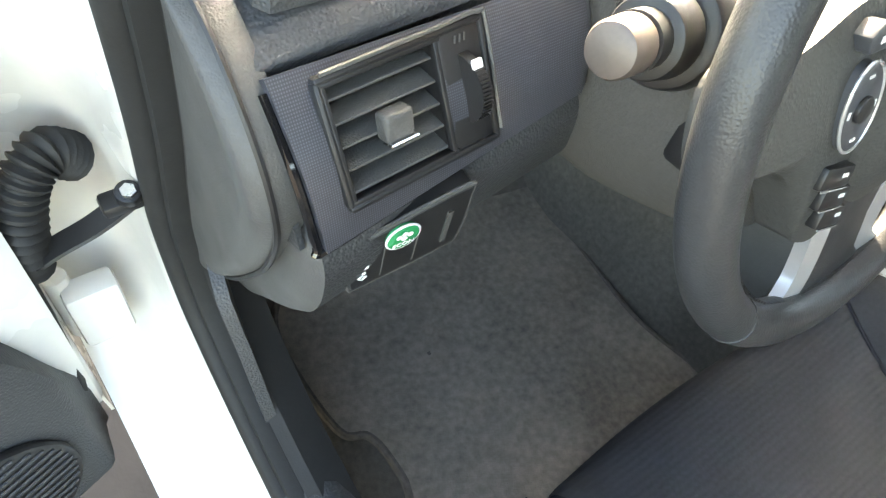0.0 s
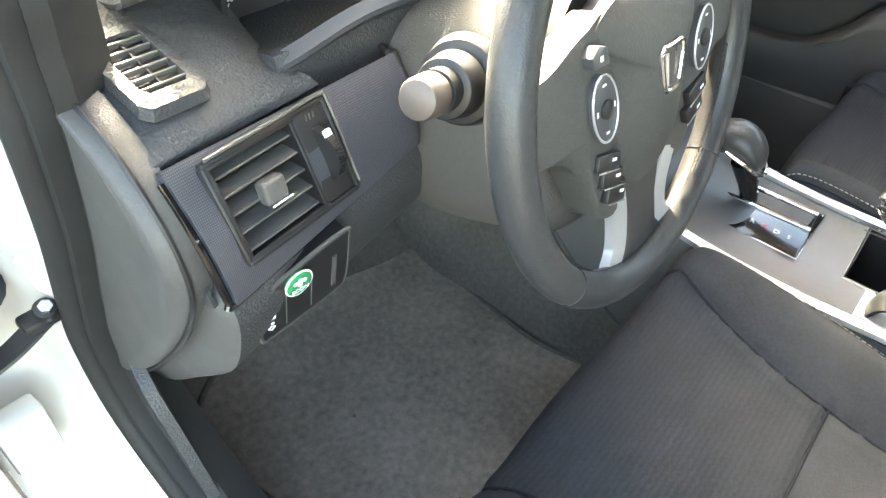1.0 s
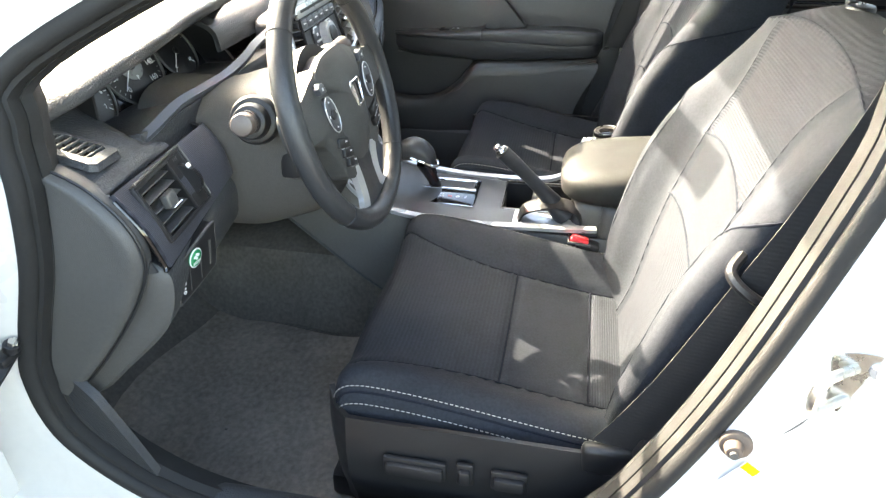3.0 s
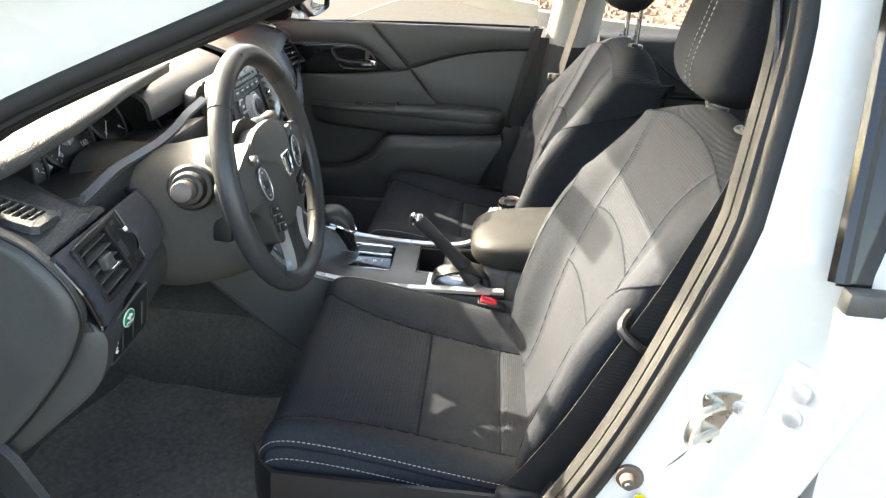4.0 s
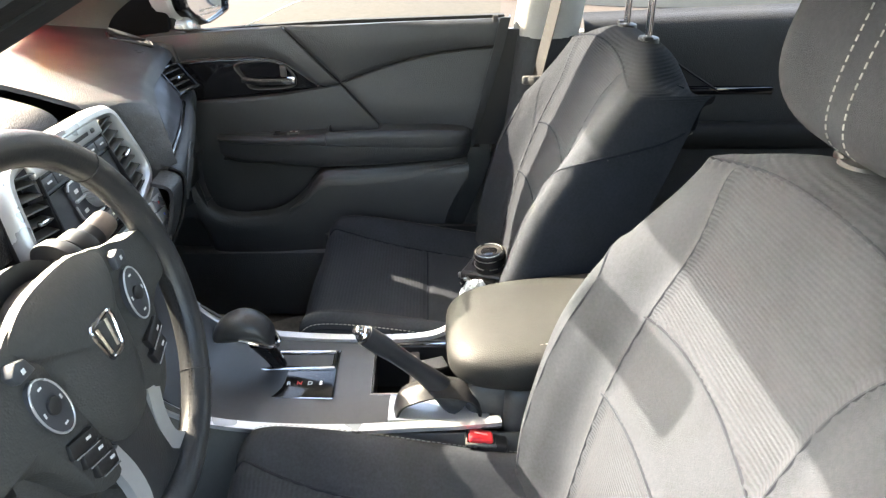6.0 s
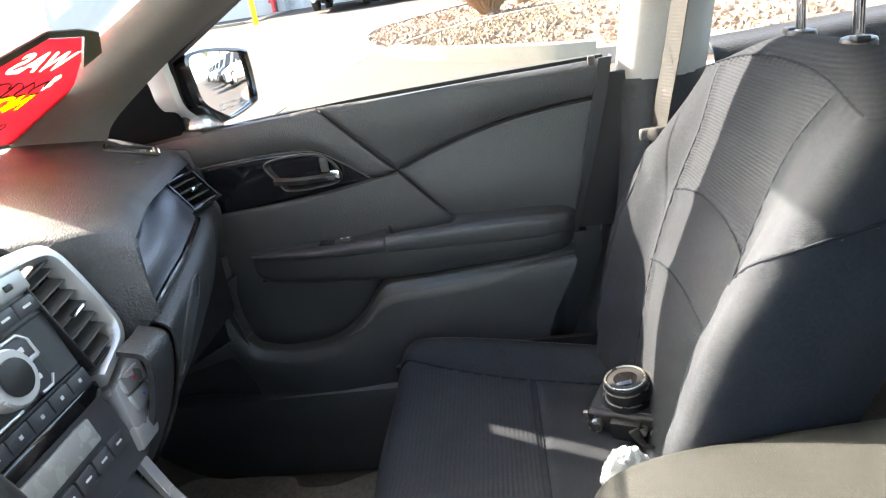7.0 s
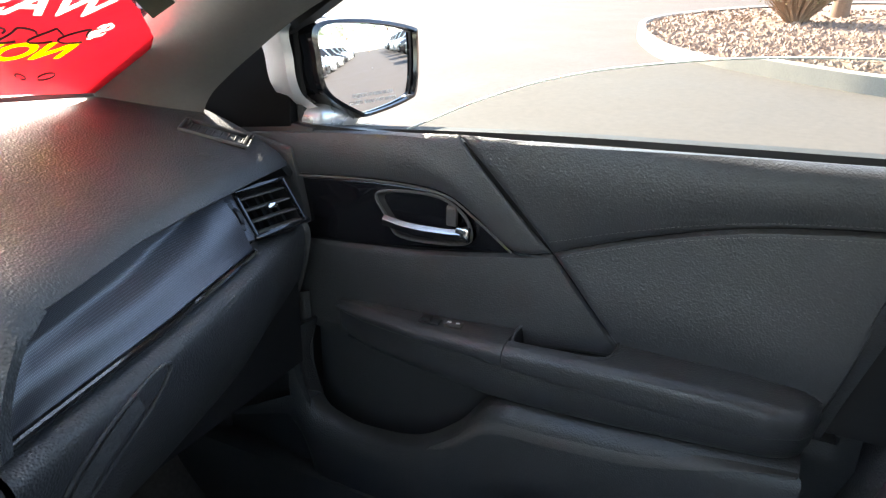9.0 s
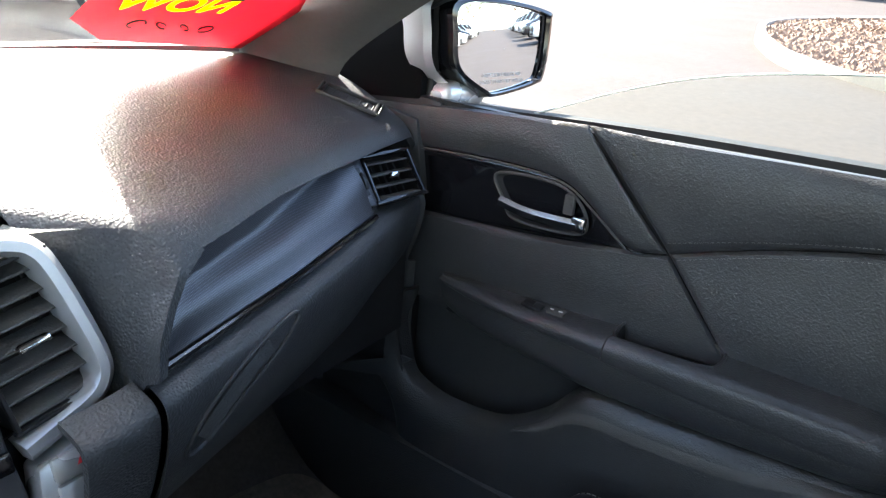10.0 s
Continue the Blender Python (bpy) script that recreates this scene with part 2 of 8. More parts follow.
M_SOFT = material("grained_soft_plastic", (0.040, 0.042, 0.045), 0.50, vary=0.12, scale=10, bump=0.85, fine=470, relief="pebble", spec=0.45)
M_DOOR = material("black_grained_door_trim", (0.034, 0.0355, 0.0375), 0.40, vary=0.12, scale=10, bump=0.6, fine=520, relief="pebble", spec=0.75)
M_SAIL = material("matt_black_corner_trim", (0.006, 0.006, 0.0065), 0.9, vary=0.1, scale=20, spec=0.05)
M_HARD = material("matt_grey_plastic", (0.068, 0.067, 0.065), 0.48, vary=0.1, scale=14, bump=0.3, fine=800, relief="pebble")
M_BLACK = material("black_plastic", (0.014, 0.014, 0.015), 0.4, vary=0.1, scale=20, bump=0.1, fine=900)
M_GLOSS = material("gloss_black", (0.006, 0.006, 0.007), 0.12, vary=0.1, scale=12, coat=0.5)
M_WEAVE = material("carbon_look_trim", (0.072, 0.075, 0.092), 0.36, metal=0.32, vary=0.05, scale=10, bump=0.15, fine=210, relief="weave", spec=0.9, tone=0.5)
M_RUBBER = material("rubber_seal", (0.013, 0.0132, 0.0135), 0.7, vary=0.15, scale=15, bump=0.15, fine=500)
M_CARPET = material("dark_carpet", (0.10, 0.091, 0.080), 1.0, vary=0.35, scale=9, bump=1.0, fine=600)
M_MAT = material("floor_mat_pile", (0.200, 0.175, 0.148), 1.0, vary=0.4, scale=7, bump=1.0, fine=500)
M_SILVER = material("silver_painted_plastic", (0.52, 0.53, 0.54), 0.32, metal=0.6, vary=0.04, scale=10)
M_CHROME = material("chrome", (0.75, 0.75, 0.76), 0.08, metal=1.0, vary=0.05, scale=20)
M_STEEL = material("zinc_plated_steel", (0.55, 0.54, 0.50), 0.3, metal=1.0, vary=0.1, scale=40)
M_BLUEGREY = material("satin_console_plastic", (0.050, 0.053, 0.060), 0.38, vary=0.08, scale=10, bump=0.1, fine=900)
M_PILLAR = material("grey_pillar_trim", (0.125, 0.121, 0.114), 0.7, vary=0.08, scale=12, bump=0.25, fine=700)
M_ROOF = material("headliner_cloth", (0.45, 0.44, 0.42), 0.95, vary=0.06, scale=20, bump=0.3, fine=700)
M_RED = material("red_plastic", (0.55, 0.02, 0.03), 0.35, vary=0.06, scale=40)
M_GREEN = material("green_button", (0.01, 0.24, 0.09), 0.3, vary=0.05, scale=40)
M_WHITE = material("white_print", (0.75, 0.75, 0.75), 0.5, vary=0)
M_REDPRINT = material("red_print", (0.6, 0.03, 0.03), 0.5, vary=0)
M_THREAD = material("grey_thread", (0.30, 0.29, 0.27), 0.8, vary=0.1, scale=60)
M_BELT = material("belt_webbing", (0.017, 0.0165, 0.017), 0.75, vary=0.12, scale=30, bump=0.12, fine=60, relief="rib")
M_GLASS = material("clear_glass", (0.97, 0.985, 0.97), 0.0, vary=0, transmission=1.0, ior=1.45)
M_TINT = material("green_tinted_glass", (0.80, 0.90, 0.84), 0.0, vary=0, transmission=1.0, ior=1.02)
M_DARKGLASS = material("privacy_glass", (0.012, 0.012, 0.013), 0.03, vary=0.1, scale=3)
M_MIRROR = material("mirror_glass", (0.86, 0.88, 0.88), 0.0, metal=1.0, vary=0)
M_ASPHALT = material("asphalt", (0.052, 0.042, 0.036), 0.9, vary=0.22, scale=1.2, bump=0.7, fine=110)
M_KERB = material("concrete_kerb", (0.21, 0.185, 0.155), 0.9, vary=0.15, scale=6, bump=0.4, fine=120)
M_GRAVEL = material("pink_gravel", (0.17, 0.108, 0.072), 0.9, vary=0.3, scale=10, bump=0.5, fine=90)
M_STUCCO = material("white_block_wall", (0.42, 0.42, 0.42), 0.9, vary=0.06, scale=2, bump=0.3, fine=60)

# ---- car body: the closed shell round the seats ----
def side_x(z):
    return 0.735 - 0.42 * max(0.0, z - 0.96)


OPENING = [(0.33, 1.15), (0.20, 1.222), (0.05, 1.285), (-0.06, 1.30), (-0.135, 1.26), (-0.165, 1.17), (-0.145, 1.02), (-0.11, 0.86), (-0.065, 0.70),
           (-0.01, 0.56), (0.05, 0.45), (0.13, 0.375), (0.30, 0.345), (0.50, 0.35), (0.64, 0.39), (0.745, 0.48), (0.765, 0.58), (0.742, 0.66),
           (0.703, 0.76), (0.680, 0.86), (0.672, 0.93), (0.635, 1.0)]
loop = curve(OPENING, 132, closed=True)
tangent = np.roll(loop, -1, 0) - np.roll(loop, 1, 0)
tangent /= np.linalg.norm(tangent, axis=1)[:, None]
outward = np.stack([tangent[:, 1], -tangent[:, 0]], 1)
if np.mean(np.sum(outward * (loop - loop.mean(0)), 1)) < 0:
    outward = -outward


def opening_ring(d, dx):
    q = loop + outward * d
    return [(-side_x(p[1]) + dx, q[i][0], q[i][1]) for i, p in enumerate(loop)]


body_rings = [opening_ring(d, dx) for d, dx in ((-0.004, 0.012), (0.004, -0.004), (0.012, -0.010), (0.03, -0.014), (0.06, -0.020), (0.085, -0.028),
                                                (0.105, -0.040), (0.116, -0.058), (0.122, -0.085), (0.126, -0.11))]
solid("door_opening_frame", shell(np.array(body_rings), 0.003, close_v=True), M_PAINT, "white painted steel door opening of the car body", "car body", kind="structure")
seal = thing("door_seal", (-0.74, 0.3, 0.35), "grey rubber door seal round the open door frame", "door seal", kind="structure")
part("seal_lip", sweep(opening_ring(-0.006, 0.008), [(-0.006, -0.010), (0.005, -0.012), (0.008, -0.003), (0.006, 0.009), (-0.003, 0.012), (-0.007, 0.005)], closed=True, up=(-1, 0, 0)), M_RUBBER, seal)
part("seal_bulb", tube(opening_ring(0.004, -0.004), 0.0115, 12, closed=True), M_RUBBER, seal)
# inner trim that runs round the opening behind the seal
part("pinch_trim", shell(np.array([opening_ring(d, dx) for d, dx in ((-0.012, 0.014), (-0.015, 0.026), (-0.006, 0.045), (0.004, 0.060))]), 0.003, close_v=True), M_RUBBER, seal, "black trim along the seal")

# outer skin behind the door opening: rear door with its dark window
rear_door = thing("rear_door_left", (-0.83, -0.7, 0.4), "closed white rear door with dark tinted window", "car door")


def rear_skin(u, v):
    z = 0.36 + 0.56 * v
    return Vector((-0.815 - 0.035 * math.sin(math.pi * v) + 0.02 * max(0, v - 0.8) * 5 * 0.4, -0.240 + 0.03 * v - 0.95 * u, z))


part("outer_panel", shell(np.array([[rear_skin(u, v) for v in np.linspace(0, 1, 14)] for u in np.linspace(0, 1, 16)]), 0.02), M_PAINT, rear_door)
part("belt_moulding", box((-0.800, -0.688, 0.928), (0.020, 0.96, 0.024), 0.005), M_HARD, rear_door, "dark grey belt moulding")
part("window", shell(patch([[(-0.785, -0.208, 0.935), (-0.785, -0.7, 0.935), (-0.785, -1.2, 0.935)], [(-0.735, -0.216, 1.09), (-0.735, -0.7, 1.10), (-0.735, -1.2, 1.10)], [(-0.665, -0.228, 1.26), (-0.655, -0.7, 1.29), (-0.665, -1.15, 1.27)]], 8, 10), 0.004), M_DARKGLASS, rear_door, "dark tinted window glass")
part("window_frame", tube([(-0.788, -0.206, 0.94), (-0.748, -0.214, 1.05), (-0.70, -0.222, 1.17), (-0.66, -0.228, 1.26)], 0.010, 8, smooth=10), M_GLOSS, rear_door, "dark window frame edge")

# roof, rails, floor, bulkhead and rear end
def roof_y(x, t):
    front = 0.435 - 0.10 * x * x
    return front + (-1.5 - front) * t


solid("ceiling", shell(np.array([[(x, roof_y(x, y), 1.31 + 0.03 * math.cos(x * 2.4) + 0.03 * math.sin(math.pi * min(1, y * 1.3))) for x in np.linspace(-0.60, 0.60, 14)] for y in np.linspace(0.0, 1.0, 16)]), 0.03), M_ROOF, "light grey cloth headliner under the roof", "headliner", kind="structure")
solid("roof_panel", shell(np.array([[(x, roof_y(x, y) + 0.02, 1.355 + 0.03 * math.cos(x * 2.4) + 0.03 * math.sin(math.pi * min(1, y * 1.3))) for x in np.linspace(-0.64, 0.64, 14)] for y in np.linspace(0.0, 1.0, 16)]), 0.004), M_PAINT, "white painted roof panel", "roof", kind="structure")
solid("floor", merge(
    shell(patch([[(-0.74, y, z), (-0.42, y, z - 0.015), (-0.16, y, z), (0.16, y, z), (0.42, y, z - 0.015), (0.74, y, z)] for y, z in ((-1.5, 0.24), (-0.4, 0.23), (0.3, 0.22), (0.75, 0.225), (0.92, 0.29), (1.06, 0.46))], 30, 30), 0.03),
    box((0.79, -0.3, 0.25), (0.12, 2.4, 0.06)), box((0, 1.09, 0.66), (1.5, 0.04, 0.62)), box((0, -1.52, 0.7), (1.5, 0.04, 0.95))), M_CARPET, "dark carpeted car floor and bulkhead", "floor", kind="structure", angle=60)
solid("tunnel", shell(np.array([[(s * (0.165 - 0.05 * v), y, 0.22 + 0.24 * v - 0.03 * v * v) for s, v in ((-1, 0), (-1, .3), (-1, .6), (-1, .9), (-.7, 1), (.7, 1), (1, .9), (1, .6), (1, .3), (1, 0))] for y in np.linspace(-0.6, 1.06, 20)]), 0.01), M_CARPET, "carpeted centre tunnel beside the footwell", "tunnel", kind="structure")
solid("kick_panel", merge(
    shell(patch([[(-0.722, 0.60, 0.24), (-0.724, 0.62, 0.34), (-0.725, 0.66, 0.45), (-0.728, 0.70, 0.55)], [(-0.715, 0.80, 0.24), (-0.716, 0.80, 0.36), (-0.712, 0.80, 0.50), (-0.71, 0.80, 0.64)], [(-0.69, 1.06, 0.30), (-0.69, 1.06, 0.45), (-0.69, 1.06, 0.60), (-0.69, 1.06, 0.9)]], 12, 12), 0.012),
    shell(patch([[(-0.745, y, 0.372), (-0.70, y, 0.378), (-0.672, y, 0.34), (-0.668, y, 0.23)] for y in (0.60, 0.4, 0.2, 0.0, -0.1)], 12, 10), 0.006)), M_SOFT, "black plastic kick panel and sill trim", "trim", kind="structure")
solid("body_side_right", merge(box((0.84, 0.45, 0.32), (0.04, 2.0, 0.24)), box((0.84, -0.95, 0.60), (0.04, 1.8, 0.62))), M_PAINT, "white body side behind the door trim", "car body", kind="structure")

# front pillars, with cloth-grey trim: a slim one on the open side, a broad moulding on the other
solid("pillar_left", sweep([(-0.70, 0.97, 0.925), (-0.685, 0.66, 1.075), (-0.56, 0.10, 1.335)], [(-0.05, 0.0), (-0.03, 0.02), (0.0, 0.026), (0.03, 0.02), (0.045, -0.005), (0.03, -0.025), (-0.03, -0.025)], smooth=16, up=(1, 0.25, 0.1)), M_PILLAR, "grey moulded trim on the windscreen pillar", "pillar", kind="structure", angle=70)
SCREEN_EDGE = [(0.605, 1.050, 0.962), (0.600, 1.010, 0.982), (0.590, 0.903, 1.035), (0.575, 0.793, 1.087), (0.550, 0.659, 1.149), (0.510, 0.46, 1.245), (0.47, 0.30, 1.305)]
DOOR_EDGE = [(0.672, 0.880, 0.915), (0.662, 0.850, 0.945), (0.660, 0.815, 0.985), (0.655, 0.690, 1.066), (0.645, 0.578, 1.121), (0.615, 0.40, 1.205), (0.575, 0.20, 1.285)]
def smooth(a, b, x):
    t = min(1.0, max(0.0, (x - a) / (b - a)))
    return t * t * (3 - 2 * t)


moulding = []
for a, b in zip(curve(SCREEN_EDGE, 30), curve(DOOR_EDGE, 30)):
    out_n = np.array((-0.74, -0.58, -0.33))
    moulding.append([a + np.array((0.035, 0.03, 0.0)), a + np.array((0.004, 0.006, 0.002)), a + out_n * 0.003, a * 0.75 + b * 0.25 + out_n * 0.018, a * 0.5 + b * 0.5 + out_n * 0.023, a * 0.25 + b * 0.75 + out_n * 0.018, b + out_n * 0.003, b + np.array((0.006, 0.0, -0.004)), b + np.array((0.010 + 0.050 * smooth(1.04, 1.09, float(b[2])), 0.028, 0.002))])
solid("pillar_right", shell(np.array([curve(r, 22) for r in moulding]), 0.004), M_PILLAR, "grey moulded trim on the windscreen pillar", "pillar", kind="structure", angle=50)
windscreen = solid("windscreen", shell(patch([[(-0.70, 1.02, 0.95), (-0.35, 1.13, 0.955), (0, 1.16, 0.955), (0.35, 1.13, 0.955), (0.70, 1.02, 0.95)], [(-0.655, 0.70, 1.115), (-0.33, 0.79, 1.165), (0, 0.82, 1.175), (0.33, 0.79, 1.165), (0.655, 0.70, 1.115)], [(-0.59, 0.38, 1.255), (-0.3, 0.43, 1.345), (0, 0.445, 1.365), (0.3, 0.43, 1.345), (0.59, 0.38, 1.255)]], 12, 20), 0.004), M_GLASS, "clear curved windscreen glass", "windscreen", kind="structure")
windscreen.visible_shadow = False
solid("bonnet", shell(patch([[(-0.74, 1.10, 0.90), (0, 1.24, 0.93), (0.74, 1.10, 0.90)], [(-0.76, 1.5, 0.86), (0, 1.6, 0.90), (0.76, 1.5, 0.86)], [(-0.70, 2.05, 0.74), (0, 2.15, 0.78), (0.70, 2.05, 0.74)]], 12, 12), 0.004), M_PAINT, "white painted bonnet in front of the windscreen", "bonnet", kind="structure")

# centre pillars
b_right = thing("centre_pillar", (0.70, -0.12, 0.35), "grey and black trimmed centre pillar with the belt", "pillar", kind="structure")
part("upper_trim", shell(patch([[(0.75, -0.045, 0.91), (0.71, -0.06, 0.91), (0.695, -0.10, 0.91), (0.71, -0.16, 0.91), (0.74, -0.19, 0.91)], [(0.70, -0.06, 1.08), (0.66, -0.075, 1.08), (0.645, -0.115, 1.08), (0.66, -0.17, 1.08), (0.69, -0.20, 1.08)], [(0.61, -0.08, 1.33), (0.57, -0.095, 1.33), (0.555, -0.135, 1.33), (0.57, -0.19, 1.33), (0.60, -0.22, 1.33)]], 10, 14), 0.004), M_ROOF, b_right, "pale grey upper pillar trim")
part("lower_trim", shell(patch([[(0.76, 0.10, 0.36), (0.70, 0.08, 0.36), (0.68, 0.02, 0.36), (0.70, -0.12, 0.36), (0.75, -0.2, 0.36)], [(0.76, -0.01, 0.64), (0.71, -0.02, 0.64), (0.69, -0.07, 0.64), (0.70, -0.15, 0.64), (0.75, -0.2, 0.64)], [(0.752, -0.04, 0.92), (0.71, -0.055, 0.92), (0.693, -0.10, 0.92), (0.71, -0.165, 0.92), (0.745, -0.2, 0.92)]], 12, 14), 0.004), M_SOFT, b_right, "black lower pillar trim")
b_left = thing("centre_pillar_left", (-0.70, -0.18, 0.35), "black inner trim of the open side centre pillar", "pillar", kind="structure")
part("upper_trim", shell(patch([[(-0.722, -0.13, 0.86), (-0.70, -0.15, 0.86), (-0.695, -0.18, 0.86), (-0.74, -0.24, 0.86)], [(-0.67, -0.15, 1.1), (-0.64, -0.17, 1.1), (-0.64, -0.21, 1.1), (-0.68, -0.26, 1.1)], [(-0.58, -0.12, 1.31), (-0.56, -0.15, 1.32), (-0.56, -0.2, 1.32), (-0.6, -0.24, 1.31)]], 10, 12), 0.004), M_SOFT, b_left, "black upper pillar trim")
part("lower_trim", shell(patch([[(-0.73, 0.03, 0.40), (-0.70, -0.01, 0.38), (-0.69, -0.09, 0.36), (-0.72, -0.2, 0.36)], [(-0.73, -0.06, 0.62), (-0.71, -0.09, 0.62), (-0.70, -0.15, 0.62), (-0.73, -0.2, 0.62)], [(-0.728, -0.13, 0.87), (-0.70, -0.15, 0.87), (-0.692, -0.18, 0.87), (-0.74, -0.24, 0.87)]], 12, 12), 0.004), M_BLACK, b_left)

# rear door trim on the far side and the rear side window
rdoor = thing("rear_door_right", (0.74, -0.7, 0.3), "closed rear door with black trim on the far side", "car door")
part("trim_panel", shell(patch([[(0.735, -0.20, 0.30), (0.70, -0.20, 0.60), (0.70, -0.20, 0.80), (0.705, -0.20, 0.93), (0.75, -0.20, 0.965)], [(0.735, -0.7, 0.30), (0.69, -0.7, 0.60), (0.69, -0.7, 0.80), (0.70, -0.7, 0.95), (0.75, -0.7, 0.985)], [(0.735, -1.2, 0.30), (0.69, -1.2, 0.60), (0.69, -1.2, 0.80), (0.70, -1.2, 0.96), (0.75, -1.2, 1.0)]], 20, 24), 0.006), M_SOFT, rdoor)
part("armrest", box((0.665, -0.62, 0.70), (0.07, 0.55, 0.06), 0.025, 4), M_ARM, rdoor)
part("pull_strip", box((0.690, -0.50, 0.80), (0.012, 0.30, 0.02), 0.005), M_GLOSS, rdoor, "gloss black strip")
part("seam", tube([(0.693, -0.30, 0.94), (0.686, -0.42, 0.86), (0.686, -0.52, 0.80)], 0.003, 6, smooth=10), M_BLACK, rdoor)

# ---- the car park outside ----
def rise(x):
    """The ground climbs gently on the far side of the car."""
    return 0.056 * 0.5 * ((x - 1.5) + math.sqrt((x - 1.5) ** 2 + 0.6)) if x < 40 else 2.156


gx = [-400, -120, -40, -15, -6, -3, -1.5, 0, 1, 1.5, 2, 3, 4, 6, 8, 10, 13, 17, 22, 28, 34, 39.9, 60, 120, 400]
gy = [-400, -150, -60, -30, -15, -8, -4, -2, 0, 2, 4, 8, 15, 30, 60, 150, 400]
ground = solid("ground", skin([[(x, y, rise(x)) for y in gy] for x in gx]), M_ASPHALT, "sunlit grey asphalt of a car park", "ground", kind="structure")

M_MURAL = material("painted_mural_wall", (0.42, 0.42, 0.42), 0.9, vary=0.5, scale=3.0, bump=0.2, fine=30)
wall = solid("building_wall", box((27.0, 19.9, 3.8), (0.4, 24, 6.0)), M_STUCCO, "white block wall of the building across the lot", "building wall", kind="structure")
solid("mural_wall", box((27.6, -5.1, 3.8), (0.4, 26.0, 6.0)), M_MURAL, "grey patterned mural wall with painted words", "building wall", kind="structure")
solid("wall_return", box((27.36, 7.82, 3.8), (1.0, 0.3, 5.9)), M_STUCCO, "end of the white wall", "building wall", kind="structure")
door_w = thing("service_door", (26.7, 8.45, 0.9), "pale grey service door with red notice", "door")
part("leaf", box((26.76, 8.45, 2.45), (0.08, 0.85, 2.1), 0.01), M_STUCCO, door_w)
part("door_frame", merge(box((26.74, 8.9, 2.48), (0.12, 0.08, 2.2)), box((26.74, 8.0, 2.48), (0.12, 0.08, 2.2)), box((26.74, 8.45, 3.55), (0.12, 0.98, 0.08))), M_HARD, door_w, "grey door frame")
part("notice", box((26.70, 8.45, 3.05), (0.02, 0.42, 0.26)), M_RED, door_w, "red notice")
M_DRAWN = material("grey_line_paint", (0.13, 0.13, 0.14), 0.9, vary=0.15, scale=4)
mural = thing("mural_lettering", (27.38, 0, 2.2), "brightly painted words on the mural wall", "mural", kind="structure")
M_PINK, M_YEL, M_LIME, M_BLUE = (material(n, c, 0.8, vary=0.1, scale=3) for n, c in (("pink_paint", (0.70, 0.05, 0.28)), ("yellow_paint", (0.75, 0.48, 0.05)), ("lime_paint", (0.30, 0.55, 0.05)), ("blue_paint", (0.05, 0.10, 0.45))))
for text, y, z, size, mt in (("YES", 5.75, 3.36, 0.82, M_PINK), ("Si", 2.14, 3.22, 0.90, M_YEL), ("ye", 1.15, 3.24, 0.82, M_LIME), ("a", 0.62, 3.24, 0.82, M_BLUE), ("H", 0.16, 3.26, 0.82, M_BLUE), ("UP", -1.85, 1.75, 0.75, M_PINK)):
    part("word", lettering(text, size, facing((27.37, y, z), (-1, 0, 0)), 0.02, True), mt, mural)
part("star", moved(prism([(0.34 * (1 if i % 2 == 0 else 0.42) * math.sin(math.pi * i / 5), 0.34 * (1 if i % 2 == 0 else 0.42) * math.cos(math.pi * i / 5)) for i in range(10)], "z", 0, 0.02), facing((27.38, -2.2, 2.5), (-1, 0, 0))), M_BLUE, mural)
part("ribbon", tube([(27.38, -1.0, 2.3), (27.38, -1.7, 2.15), (27.38, -2.6, 2.2), (27.38, -3.4, 2.5)], 0.06, 8, smooth=16), M_YEL, mural)
part("blob", tube([(27.38, 4.3, 2.2), (27.38, 4.0, 2.6), (27.38, 3.5, 2.5), (27.38, 3.55, 2.1), (27.38, 4.1, 2.0)], 0.10, 8, smooth=24), M_LIME, mural)
part("blob", tube([(27.38, 4.0, 2.1), (27.38, 3.5, 1.85)], 0.15, 8), M_RED, mural)
for y in (2.95, -0.5):
    part("white_panel", box((27.38, y, 3.2), (0.03, 1.1, 0.75), 0.01), M_WHITE, mural)
# grey line drawings that fill the rest of the wall
doodle = random.Random(12)
for i in range(60):
    y, z, w = doodle.uniform(-4.5, 7.6), doodle.uniform(1.6, 4.2), doodle.uniform(0.15, 0.4)
    turns, ph = doodle.uniform(3.0, 7.0), doodle.uniform(0, 6.28)
    part("line_drawing", tube([(27.385, y + w * (0.35 + 0.65 * a / turns) * math.cos(a + ph), z + w * (0.35 + 0.65 * a / turns) * math.sin(a + ph)) for a in np.linspace(0, turns, 16)], 0.022, 5), M_DRAWN, mural)
solid("bollard", merge(disc((21.3, 7.18, 1.08), (0, 0, 1), 0.085, 1.20, 16, edge=0.03)), material("yellow_bollard_paint", (0.75, 0.62, 0.02), 0.5, vary=0.08, scale=6), "yellow painted steel bollard at the kerb", "bollard")
hydrant = thing("standpipe", (26.4, 8.0, 1.39), "red fire standpipe with valve", "standpipe")
part("pipe", merge(disc((26.4, 8.0, 1.39), (0, 0, 1), 0.07, 0.75, 12), box((26.4, 8.0, 2.22), (0.25, 0.30, 0.20), 0.06), disc((26.4, 7.85, 1.85), (0, 1, 0), 0.05, 0.3, 10)), M_RED, hydrant)
part("base", disc((26.4, 8.0, 1.39), (0, 0, 1), 0.16, 0.06, 12), M_RED, hydrant)
